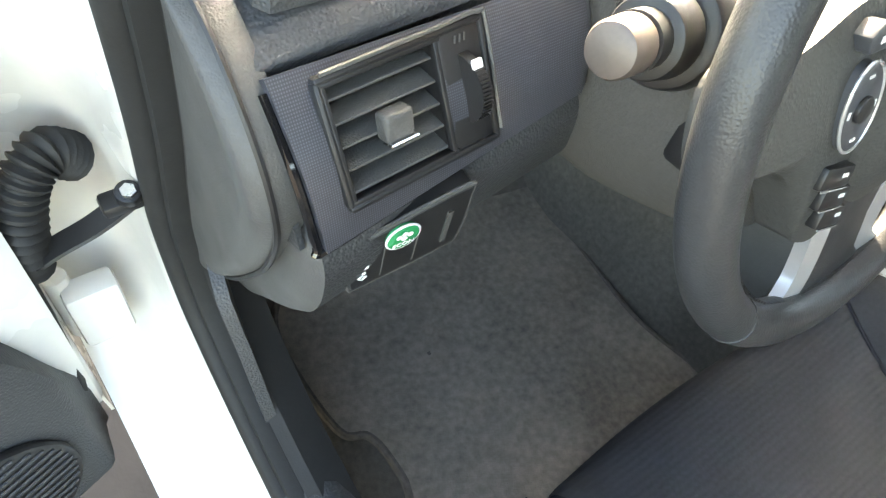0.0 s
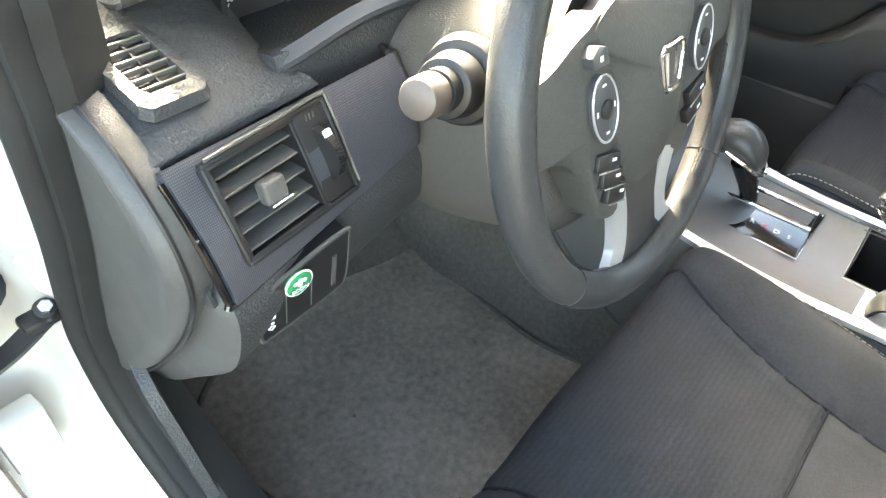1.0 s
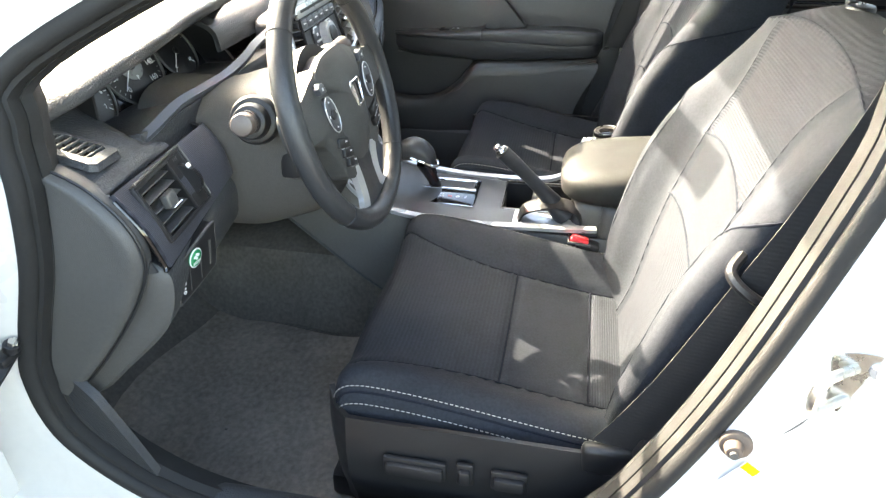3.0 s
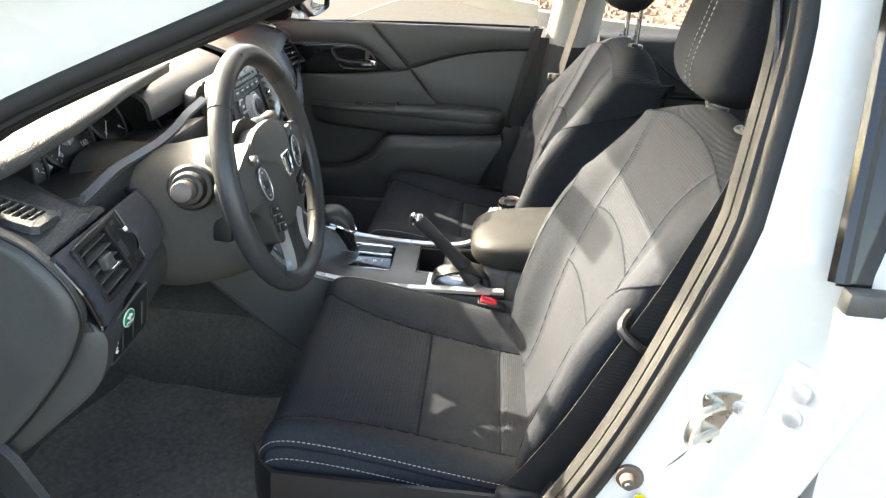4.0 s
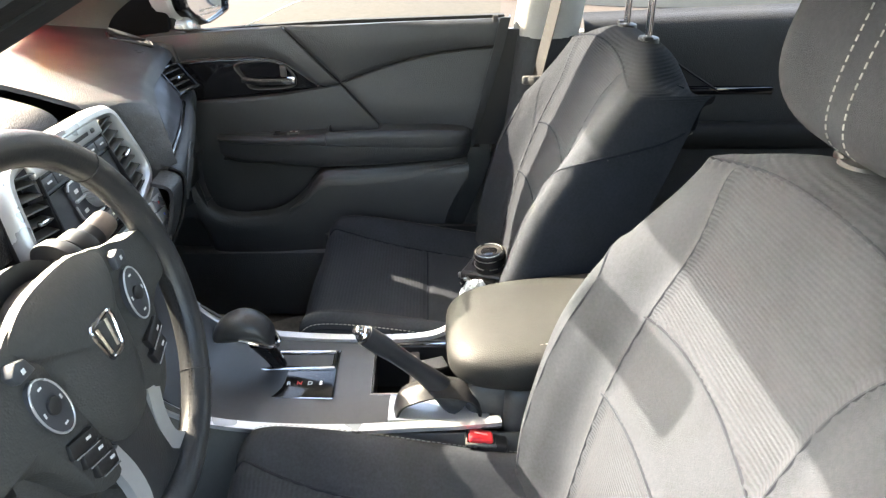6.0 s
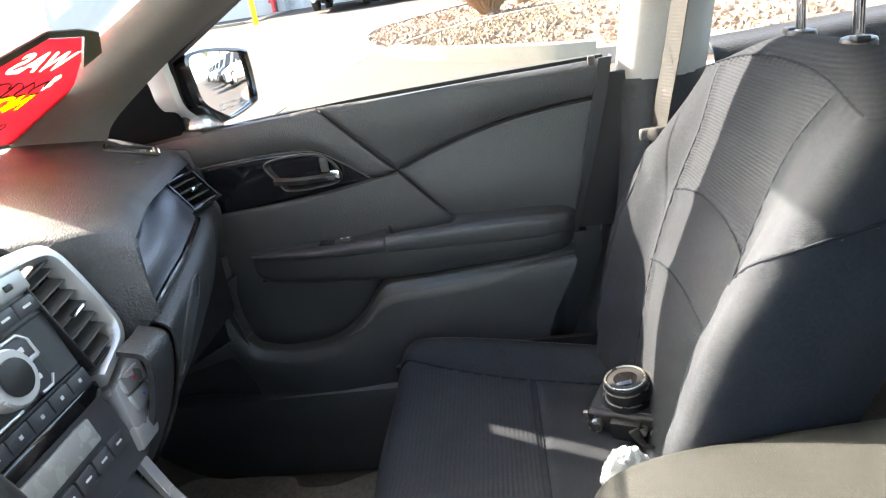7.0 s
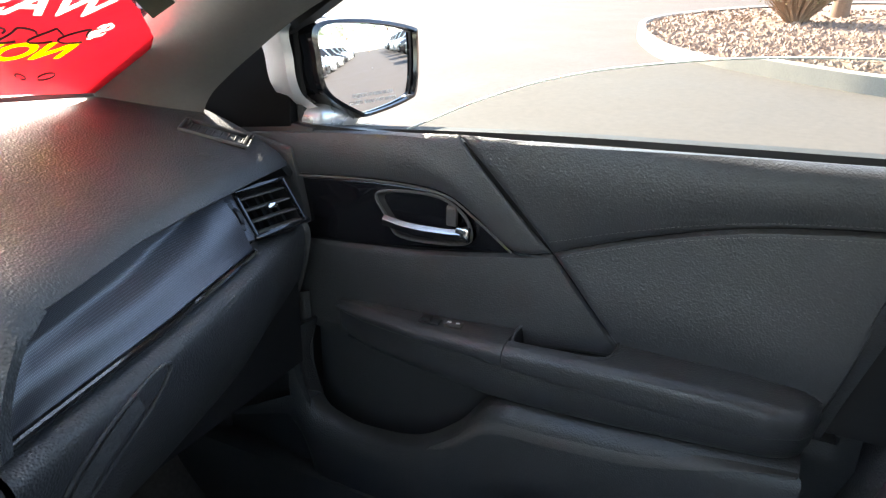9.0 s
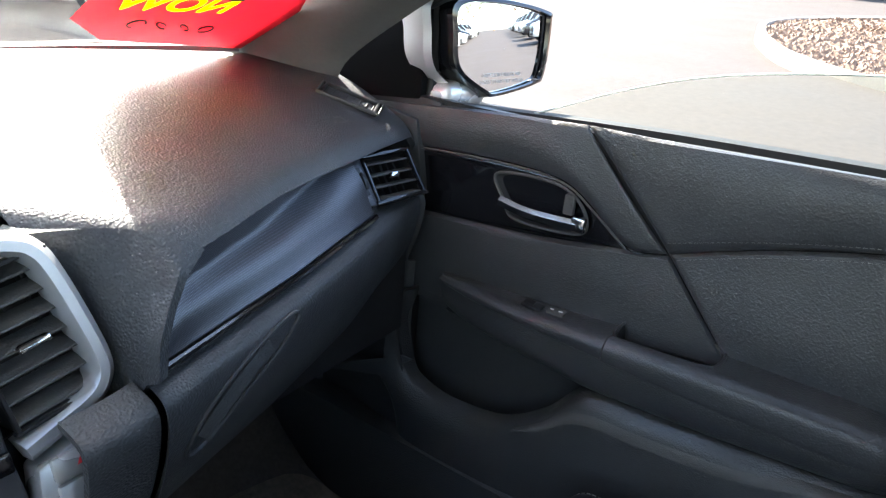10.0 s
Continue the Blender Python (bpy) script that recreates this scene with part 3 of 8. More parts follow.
solid("far_kerb", merge(box((22.6, 15.0, 1.19), (0.5, 14, 0.16), 0.03), box((24.4, 7.75, 1.27), (3.6, 0.5, 0.16), 0.03, 2, (0, -3.2, 0))), M_KERB, "far concrete kerb along the building", "kerb", kind="structure")

# planted island with kerb, gravel and dry shrubs
ISLAND = [(10.0, 2.0), (8.64, 1.56), (7.96, 1.19), (7.46, 0.78), (7.17, 0.44), (6.69, -0.19), (6.35, -0.8), (6.0, -2.2), (6.2, -4.0), (8.0, -5.5), (12.0, -6.0), (15.0, -4.5), (16.2, -1.5), (14.6, 0.6), (12.9, 1.7), (11.4, 2.15)]
isl = curve([(x, y, 0) for x, y in ISLAND], 90, closed=True)
centre = isl.mean(0)
top_rows = []
for k, dz in ((1.0, 0.0), (1.0, 0.15), (0.995, 0.165), (0.965, 0.165), (0.955, 0.14)):
    top_rows.append([(centre[0] + (p[0] - centre[0]) * k, centre[1] + (p[1] - centre[1]) * k, rise(p[0]) + dz) for p in isl])
island_kerb = thing("island_kerb", (9, 0, 0.3), "pale concrete kerb round the gravel island", "kerb", kind="structure")
n_seg = 18
for i in range(n_seg):
    seg = [[r[(i * 5 + j) % 90] for j in range(6)] for r in top_rows]
    part("kerb_stone", skin(seg), M_KERB, island_kerb)
island = solid("gravel_bed", skin([[(centre[0] + (p[0] - centre[0]) * k, centre[1] + (p[1] - centre[1]) * k, rise(centre[0] + (p[0] - centre[0]) * k) + 0.13 + 0.05 * (1 - k)) for p in isl] for k in (0.957, 0.8, 0.6, 0.4, 0.2, 0.01)], False, True), M_GRAVEL, "pink gravel bed of the planted island", "gravel", kind="structure")
rng = random.Random(4)
stones = bmesh.new()
for i in range(5200):
    k, j = 0.955 * math.sqrt(rng.random()), rng.randrange(90)
    p = isl[j] + (isl[(j + 1) % 90] - isl[j]) * rng.random()
    x, y = centre[0] + (p[0] - centre[0]) * k, centre[1] + (p[1] - centre[1]) * k
    if x > 14:
        continue
    s, z, a = rng.uniform(0.02, 0.055), rise(x) + 0.135 + 0.05 * (1 - k), rng.uniform(0, 6)
    vs = [stones.verts.new((x + s * math.cos(a + 2.09 * q) * rng.uniform(0.7, 1.2), y + s * math.sin(a + 2.09 * q) * rng.uniform(0.7, 1.2), z)) for q in range(3)]
    tip = stones.verts.new((x + rng.uniform(-0.4, 0.4) * s, y + rng.uniform(-0.4, 0.4) * s, z + s * rng.uniform(0.5, 1.0)))
    for q in range(3):
        stones.faces.new((vs[q], vs[(q + 1) % 3], tip))
M_STONES = material("loose_pink_stones", (0.20, 0.130, 0.088), 0.9, vary=0.5, scale=5)
solid("gravel", stones, M_STONES, "loose pink gravel stones in the bed", "gravel", kind="stuff", smooth=False)
M_TWIG = material("dry_twigs", (0.30, 0.20, 0.13), 0.9, vary=0.25, scale=4)
M_LEAF = material("dry_yellow_leaves", (0.31, 0.245, 0.135), 0.85, vary=0.35, scale=3)


def shrub(name, at, w, h, seed, label):
    """A dry clipped shrub: fine stems that fan out of the root into a broad, square-cut top."""
    r = random.Random(seed)
    base = Vector((at[0], at[1], rise(at[0]) + 0.15))
    root = thing(name, base, label, "shrub", "dry shrubs on the island")
    tw, lf = bmesh.new(), bmesh.new()
    for i in range(620):
        a, sp = r.uniform(0, 2 * math.pi), r.random() ** 0.45
        top = r.uniform(0.42, 1.0) if i % 3 else r.uniform(0.88, 1.03)
        flare = min(1.0, 0.30 + 0.95 * top)
        tip = base + Vector((math.cos(a) * sp * w * flare, math.sin(a) * sp * w * flare, h * top))
        b0 = base + Vector((math.cos(a) * 0.12 * r.random(), math.sin(a) * 0.12 * r.random(), 0))
        mid = b0.lerp(tip, 0.5) + Vector((math.cos(a), math.sin(a), 0)) * w * 0.10 * sp + Vector((r.uniform(-.07, .07), r.uniform(-.07, .07), 0))
        q = [b0, mid, tip]
        for k in range(2):
            dr = (q[k + 1] - q[k]).normalized()
            s = dr.orthogonal().normalized() * (0.0050 - 0.002 * k)
            t = dr.cross(s)
            v0 = [tw.verts.new(q[k] + c) for c in (s, t, -s - t)]
            v1 = [tw.verts.new(q[k + 1] + c * 0.6) for c in (s, t, -s - t)]
            for m in range(3):
                tw.faces.new((v0[m], v0[(m + 1) % 3], v1[(m + 1) % 3], v1[m]))
        for k in range(24):
            f = 0.15 + 0.90 * r.random()
            c = mid.lerp(tip, f) + Vector((r.gauss(0, .05), r.gauss(0, .05), r.gauss(0, .04)))
            s = Vector((r.uniform(-1, 1), r.uniform(-1, 1), r.uniform(-1, 1))).normalized() * r.uniform(0.010, 0.024)
            t = s.orthogonal() * r.uniform(0.35, 0.8)
            lf.faces.new([lf.verts.new(c + k2) for k2 in (s, t, -s, -t)])
    tagged(part("twig_clump", tw, M_TWIG, root, "bare dry twigs"), kind="stuff")
    tagged(part("leaf_clump", lf, M_LEAF, root, "small dry yellow leaves", smooth=False), kind="stuff")


shrub("shrub", (11.4, 0.05), 0.78, 1.12, 3, "wide clipped dry shrub with yellow top")
shrub("shrub", (11.3, -2.75), 0.75, 1.05, 5, "dry twiggy shrub on the gravel")
tree = thing("tree", (12.6, -0.55, 0.76), "brown tree trunk behind the shrub", "tree")
part("trunk", tube([(12.6, -0.55, 0.72), (12.62, -0.58, 1.3), (12.6, -0.63, 2.3), (12.8, -0.65, 3.6)], [0.15, 0.12, 0.11, 0.09], 12, smooth=14), material("bark", (0.20, 0.13, 0.085), 0.95, vary=0.35, scale=6, bump=1.0, fine=30), tree)
r_ = random.Random(9)
crown = bmesh.new()
limbs = []
for i in range(9):
    a = i * 2.4
    e = Vector((12.9 + 1.6 * math.cos(a), -0.6 + 1.6 * math.sin(a), 4.4 + 0.9 * r_.random()))
    limbs.append(tube([(12.88, -0.6, 3.2), (12.9 + 0.7 * math.cos(a), -0.6 + 0.7 * math.sin(a), 3.9), e], [0.06, 0.02], 6))
    for k in range(260):
        c = e + Vector((r_.gauss(0, 0.5), r_.gauss(0, 0.5), r_.gauss(0, 0.35)))
        s = Vector((r_.uniform(-1, 1), r_.uniform(-1, 1), r_.uniform(-1, 1))).normalized() * r_.uniform(0.03, 0.07)
        t = s.orthogonal() * 0.6
        crown.faces.new([crown.verts.new(c + q) for q in (s, t, -s, -t)])
part("branchwork", merge(*limbs), bpy.data.materials["bark"], tree)
part("crown", crown, material("olive_leaves", (0.09, 0.12, 0.04), 0.8, vary=0.3, scale=2), tree, "olive green leaves", smooth=False)


# parked vehicles
M_TYRE = material("tyre_rubber", (0.02, 0.02, 0.02), 0.8, vary=0.15, scale=20)
M_DARKPAINT = material("black_car_paint", (0.012, 0.012, 0.014), 0.2, vary=0.05, scale=4, coat=0.7)
M_GREYPAINT = material("silver_car_paint", (0.38, 0.40, 0.42), 0.28, metal=0.5, vary=0.05, scale=4, coat=0.6)


def vehicle(name, at, turn, paint, length, width, height, boxy, label, group):
    """A parked car, its nose towards its own -x."""
    root = thing(name, (at[0], at[1], rise(at[0])), label, "car", group)
    m = pose(at[0], at[1], rise(at[0]), 0, 0, turn)
    hl, hw, belt = length / 2, width / 2, height * (0.60 if boxy else 0.62)

    def ring_at(x, w, lo, hi, cab):
        return [(x, w * c, lo + (hi - lo) * s) for c, s in ((-0.92, 0), (-1, 0.25), (-1, 0.7), (-0.93, 0.97), (-0.5, 1.02), (0, 1.03), (0.5, 1.02), (0.93, 0.97), (1, 0.7), (1, 0.25), (0.92, 0))]
    nose = belt * (0.86 if boxy else 0.82)
    rows = [ring_at(-hl, hw * 0.80, 0.28, nose * 0.78, 0), ring_at(-hl + 0.06, hw * 0.90, 0.24, nose * 0.92, 0), ring_at(-hl + 0.3, hw * 0.98, 0.22, nose * 0.98, 0), ring_at(-hl + 1.1, hw, 0.22, belt * 0.97, 0), ring_at(0, hw, 0.22, belt, 0), ring_at(hl - 0.8, hw, 0.22, belt * 1.02, 0), ring_at(hl - 0.15, hw * 0.95, 0.26, belt, 0), ring_at(hl, hw * 0.85, 0.3, belt * 0.9, 0)]
    body = part("body", moved(merge(skin(patch(rows, 30, 26))), m), paint, root)
    ws, we = -hl + 1.15, (hl - 0.25 if boxy else hl - 0.8)
    cab_rows = [[(ws, hw * 0.88 * c, belt * 0.98) for c in np.linspace(-1, 1, 9)], [(ws + 0.75, hw * 0.74 * c, height * (0.97 + 0.03 * (1 - c * c))) for c in np.linspace(-1, 1, 9)], [(0.4, hw * 0.72 * c, height * (0.98 + 0.02 * (1 - c * c))) for c in np.linspace(-1, 1, 9)], [(we - 0.45, hw * 0.70 * c, height * (0.95 + 0.02 * (1 - c * c))) for c in np.linspace(-1, 1, 9)], [(we, hw * 0.80 * c, belt) for c in np.linspace(-1, 1, 9)]]
    part("roof", moved(shell(np.array(cab_rows[1:4]), 0.03), m), paint, root)
    part("windscreen", moved(shell(np.array(cab_rows[:2]), 0.01), m), M_DARKGLASS, root, "dark windscreen")
    part("rear_window", moved(shell(np.array(cab_rows[3:]), 0.01), m), M_DARKGLASS, root, "dark rear window")
    for s in (-1, 1):
        part("side_window", moved(shell(np.array([[(ws, s * hw * 0.90, belt * 0.97), (0, s * hw * 0.93, belt * 0.98), (we, s * hw * 0.84, belt)], [(ws + 0.75, s * hw * 0.745, height * 0.965), (0.4, s * hw * 0.73, height * 0.975), (we - 0.45, s * hw * 0.71, height * 0.945)]]), 0.01), m), M_DARKGLASS, root, "dark side window")
        part("headlight", moved(box((-hl + 0.10, s * hw * 0.72, nose * 0.80), (0.16, hw * 0.42, 0.10), 0.03), m), M_CHROME, root, "bright headlight")
        part("door_mirror", moved(box((ws + 0.35, s * (hw + 0.10), belt * 1.0), (0.12, 0.20, 0.14), 0.04), m), paint, root)
        for x in (-hl + 0.85, hl - 0.85):
            wh = part("wheel", moved(disc((x, s * (hw - 0.20), 0.33), (0, s, 0), 0.33, 0.21, 28, edge=0.03), m), M_TYRE, root, "black tyre")
            part("rim", moved(merge(disc((x, s * (hw + 0.005), 0.33), (0, s, 0), 0.22, 0.012, 20), *[box((x + 0.11 * math.cos(a), s * (hw + 0.02), 0.33 + 0.11 * math.sin(a)), (0.22, 0.012, 0.045), turn=(0, -math.degrees(a), 0)) for a in np.linspace(0, 2 * math.pi, 5, endpoint=False)]), m), M_STEEL, wh, "alloy wheel rim")
    grille = part("grille", moved(box((-hl + 0.02, 0, nose * 0.70), (0.06, hw * 0.95, 0.24), 0.03), m), M_BLACK, root, "black grille")
    for k in range(3):
        part("grille_bar", moved(box((-hl - 0.012, 0, nose * 0.70 - 0.07 + 0.07 * k), (0.02, hw * 0.9, 0.02), 0.005), m), M_HARD, grille)
    part("badge", moved(box((-hl - 0.02, 0, nose * 0.72), (0.02, 0.10, 0.09), 0.01), m), M_CHROME, grille, "plain chrome badge")
    part("bumper", moved(box((-hl + 0.04, 0, 0.36), (0.12, hw * 1.5, 0.16), 0.04), m), M_BLACK, root, "dark lower bumper")
    return root


vehicle("suv", (23.6, 4.66), 4, M_PAINT, 4.6, 1.80, 1.56, True, "white parked sport utility car facing the lot", "parked cars by the wall")
vehicle("sedan", (23.8, 2.35), -10, M_DARKPAINT, 4.9, 1.86, 1.45, False, "black parked saloon car facing the lot", "parked cars by the wall")
vehicle("sedan", (23.9, -0.6), -4, M_DARKPAINT, 4.9, 1.86, 1.45, False, "dark parked saloon behind the shrub", "parked cars by the wall")
vehicle("suv", (4.2, 9.3), -60, M_GREYPAINT, 4.9, 1.9, 1.75, True, "silver parked van ahead of the windscreen", "parked cars ahead")
vehicle("suv", (9.2, 13.5), -60, M_PAINT, 5.4, 1.95, 1.85, True, "white parked pickup ahead of the windscreen", "parked cars ahead")
# two rows of parked cars behind, with a lane between them, seen in the door mirror
for i in range(7):
    for s in (-1, 1):
        d = 14 + 4.2 * i
        x, y = 0.82 + 0.53 * d + s * 0.85 * 5.0, 0.67 - 0.85 * d + s * 0.53 * 5.0
        vehicle("sedan", (x, y), 32 if s > 0 else 212, (M_GREYPAINT, M_PAINT, M_DARKPAINT)[(i + s) % 3], 4.6, 1.8, 1.55, i % 2 == 0, "parked car in a row behind", "parked cars behind")
for k, (x, y) in enumerate([(0.82 + 0.53 * d + 0.85 * l, 0.67 - 0.85 * d + 0.53 * l) for d, l in ((44, -11), (50, -5), (46, 10), (52, 5), (56, 0), (40, 15), (40, -16), (60, 9), (60, -9))]):
    copy_thing(tree, Matrix.Translation((x, y, rise(x))) @ Matrix.Diagonal((1.2, 1.2, 1.05, 1)))

# ---- front seats ----
def bell(u, c, w):
    return math.exp(-((u - c) / w) ** 2)


CUSHION_Y = [(-0.06, 0.440), (0.02, 0.444), (0.08, 0.452), (0.16, 0.466), (0.24, 0.481), (0.32, 0.493), (0.38, 0.496), (0.415, 0.486), (0.436, 0.455), (0.440, 0.40), (0.425, 0.335)]
BACK_Y = [(0.012, 0.42), (-0.018, 0.50), (-0.042, 0.60), (-0.066, 0.69), (-0.098, 0.79), (-0.130, 0.872), (-0.152, 0.925), (-0.174, 0.962), (-0.202, 0.983), (-0.235, 0.986), (-0.265, 0.970), (-0.285, 0.935)]
cushion_line, back_line = curve([(0, *p) for p in CUSHION_Y], 101), curve([(0, *p) for p in BACK_Y], 101)


def on_line(line, v):
    s = max(0.0, min(0.99999, v)) * (len(line) - 1)
    i = int(s)
    return line[i] + (line[i + 1] - line[i]) * (s - i)


def front_seat(cx, dy, back_dy, raised, name, label, power):
    """cx: the middle of the seat; dy: how far it is slid ahead; back_dy: the same for the backrest alone; raised: the headrest's lift."""
    root = thing(name, (cx, 0.15 + dy, 0.25), label, "car seat", "front seats")
    out = -1 if cx < 0 else 1            # the side of the door

    def cushion(u, v):
        y, z = on_line(cushion_line, v)[1:]
        a = abs(u)
        roll = max(0.0, min(1.0, (v - 0.78) / 0.12))
        width = 0.262 - 0.022 * max(0, v - 0.7) / 0.3 - 0.012 * (1 - v)
        rise = (0.056 if u * out < 0 else 0.040) * (1 - 0.55 * roll)
        if a < 0.84:
            x = a / 0.84 * (width - 0.008)
            h = rise * (1 / (1 + math.exp(-(a - 0.60) / 0.06))) - 0.020 * max(0, (a - 0.70) / 0.14) ** 2
        else:
            k = (a - 0.84) / 0.16
            x = width - 0.008 + 0.008 * math.sin(k * math.pi / 2 * 1.6)
            h = rise - 0.020 - 0.115 * k * (1 - 0.5 * roll)
        y -= 0.035 * a * a * max(0, min(1, (v - 0.55) / 0.3))
        return Vector((cx + math.copysign(x, u), y + dy, z + h))

    def back(u, v):
        y, z = on_line(back_line, v)[1:]
        a = abs(u)
        top = smooth(0.50, 0.82, v)
        width = 0.226 + 0.030 * smooth(0.0, 0.25, v) - 0.020 * smooth(0.30, 0.55, v) - 0.066 * smooth(0.56, 1.0, v)
        bol = (0.060 if u * out < 0 else 0.056) * smooth(-0.10, 0.14, v) * (1 - 0.94 * smooth(0.26, 0.54, v))
        deep = max(0.0, y - (-0.110 - 0.385 * (z - 0.48)))
        y += back_dy
        turn = 0.032 * min(1.0, deep / 0.06)
        if a < 0.70:
            x = a / 0.70 * (width - 0.024)
            f = bol / (1 + math.exp(-(a - 0.545) / 0.045)) - 0.016 * top * (a / 0.7) ** 3
            back_off = 0.0
        elif a < 0.82:
            k = (a - 0.70) / 0.12
            x = width - 0.024 + 0.024 * math.sin(k * math.pi / 2)
            f = bol * 0.97 - 0.016 * top
            back_off = turn * (1 - math.cos(k * math.pi / 2))
        else:
            k = (a - 0.82) / 0.18
            x = width - 0.014 * k * k
            f = (bol * 0.97 - 0.016 * top) * (1 - k)
            back_off = turn + max(0.0, deep - turn) * k
        lumbar = 0.010 * bell(v, 0.22, 0.12) * max(0, 1 - (a / 0.5) ** 2)
        d = f + lumbar
        z -= (0.070 * max(0.0, (min(a, 0.86) - 0.22) / 0.64) ** 2.2 + 0.010 * max(0.0, a - 0.82) / 0.18) * top
        return Vector((cx + math.copysign(x, u), y + d * 0.95 - back_off + dy, z + d * 0.30))

    def normal(surf, u, v):
        e = 2e-3
        return (surf(u + e, v) - surf(u - e, v)).cross(surf(u, v + e) - surf(u, v - e)).normalized()

    def upholstery(surf, us, vs, region, looks, seams, dip, lab):
        """One sewn cover: the surface sinks along its seams, and each panel between them is a part."""
        lines = [np.array([surf(*q) for q in line]) for line in seams]
        every = np.concatenate(lines)
        place = {}
        for i, u in enumerate(us):
            for j, v in enumerate(vs):
                q = surf(u, v)
                d = float(np.sqrt(np.min(np.sum((every - np.array(q)) ** 2, 1))))
                place[i, j] = q - normal(surf, u, v) * dip * max(0.0, 1 - d / 0.013) ** 1.3
        sheets = {}
        for i in range(len(us) - 1):
            for j in range(len(vs) - 1):
                r = region(0.5 * (us[i] + us[i + 1]), 0.5 * (vs[j] + vs[j + 1]))
                bm, vt = sheets.setdefault(r, (bmesh.new(), {}))
                quad = []
                for k in ((i, j), (i + 1, j), (i + 1, j + 1), (i, j + 1)):
                    if k not in vt:
                        vt[k] = bm.verts.new(place[k])
                    quad.append(vt[k])
                bm.faces.new(quad)
        made = {r: part(r.split("/")[0], bm, looks[r][0], root, looks[r][1]) for r, (bm, vt) in sheets.items()}
        first = next(iter(made.values()))
        for line in seams:
            part("seam", tube([surf(u, v) - normal(surf, u, v) * (dip * 0.55) for u, v in line], 0.0017, 6), M_SEAM, first, "dark sewn seam")
            if lab == "back" and abs(line[0][1] - line[-1][1]) > 0.3:
                part("stitching", stitches([surf(u + math.copysign(0.028, u), v) + normal(surf, u, v) * 0.0004 for u, v in line], 0.008, 0.0008), M_STITCH, first, "pale grey seam stitching")
        return made

    # cushion: three pads between two bolsters; the side seams draw in towards the rear
    def edge(v):
        return 0.50 + 0.16 * smooth(0.35, 0.80, v)

    def cushion_part(u, v):
        if abs(u) > 0.84:
            return "bolster_side/" + str(u > 0)
        if abs(u) > edge(v):
            return "bolster/" + str(u > 0)
        return "cushion_front" if v > 0.335 else "cushion_middle" if v > 0.155 else "cushion_rear"
    looks = {"cushion_front": (M_FRONT, ""), "cushion_middle": (M_INSERT, ""), "cushion_rear": (M_RIBY, "ribbed fabric strip")}
    for k in ("True", "False"):
        looks["bolster/" + k] = looks["bolster_side/" + k] = (M_FABRIC, "")
    seams = [[(s * edge(v), v) for v in np.linspace(0.03, 0.97, 50)] for s in (-1, 1)] + [[(u, v) for u in np.linspace(-edge(v), edge(v), 24)] for v in (0.335, 0.155)] + [[(s * 0.84, v) for v in np.linspace(0.03, 0.95, 50)] for s in (-1, 1)]
    made = upholstery(cushion, sorted([*np.linspace(-1, 1, 97), -0.84, 0.84]), sorted([*np.linspace(0.02, 0.99, 84), *[k + d for k in (0.155, 0.335) for d in (-0.012, -0.006, 0, 0.006, 0.012)]]), cushion_part, looks, seams, 0.007, "cushion")
    for s in (-1, 1):
        for k in (0.815, 0.865):
            part("stitching", stitches([cushion(s * k, v) + normal(cushion, s * k, v) * 0.0008 for v in np.linspace(0.06, 0.90, 50)]), M_THREAD, made["bolster/" + str(s > 0)], "light grey seam thread")

    # backrest: ribbed upper panel, smooth middle, ribbed lower one, bolsters that spread to the shoulders
    def inner(v):
        return 0.37 + 0.04 * smooth(0.1, 0.35, v) + 0.12 * smooth(0.42, 0.62, v)

    def ridge(v):
        return 0.66 - 0.02 * smooth(0.15, 0.32, v) + 0.35 * smooth(0.34, 0.47, v)

    def cross(u, v0):
        return v0 - 0.030 * (abs(u) / 0.5) ** 2

    def back_part(u, v):
        a, side = abs(u), str(u > 0)
        if v > cross(u, 0.655):
            return "yoke"
        if a > ridge(v):
            return "back_side/" + side
        if a > inner(v):
            return "back_bolster/" + side
        return "back_upper" if v > cross(u, 0.375) else "back_middle" if v > cross(u, 0.275) else "back_lower"
    looks = {"back_upper": (M_RIB, "ribbed upper back panel"), "back_middle": (M_INSERT, ""), "back_lower": (M_RIB, "ribbed lower back panel"), "yoke": (M_RIB, "ribbed cap under the headrest")}
    for k in ("True", "False"):
        looks["back_side/" + k] = looks["back_bolster/" + k] = (M_FABRIC, "")
    seams = [[(s * inner(v), v) for v in np.linspace(0.03, 0.60, 50)] for s in (-1, 1)] + [[(s * ridge(v), v) for v in np.linspace(0.03, 0.46, 50)] for s in (-1, 1)]
    seams += [[(u, cross(u, v0)) for u in np.linspace(-w, w, 30)] for v0, w in ((0.375, 0.43), (0.275, 0.42), (0.655, 0.72))]
    made = upholstery(back, np.linspace(-1, 1, 141), np.linspace(0.02, 0.998, 130), back_part, looks, seams, 0.005, "back")
    for s in (-1, 1):
        for k in (-0.016, 0.016):
            part("stitching", stitches([back(s * (ridge(v) + k), v) + normal(back, s * (ridge(v) + k), v) * 0.0008 for v in np.linspace(0.06, 0.455, 60)]), M_THREAD, made["back_bolster/" + str(s > 0)], "light grey seam thread")
    part("stitching", stitches([back(u, cross(u, 0.664)) + normal(back, u, cross(u, 0.664)) * 0.0008 for u in np.linspace(-0.70, 0.70, 40)]), M_THREAD, made["yoke"], "light grey seam thread")
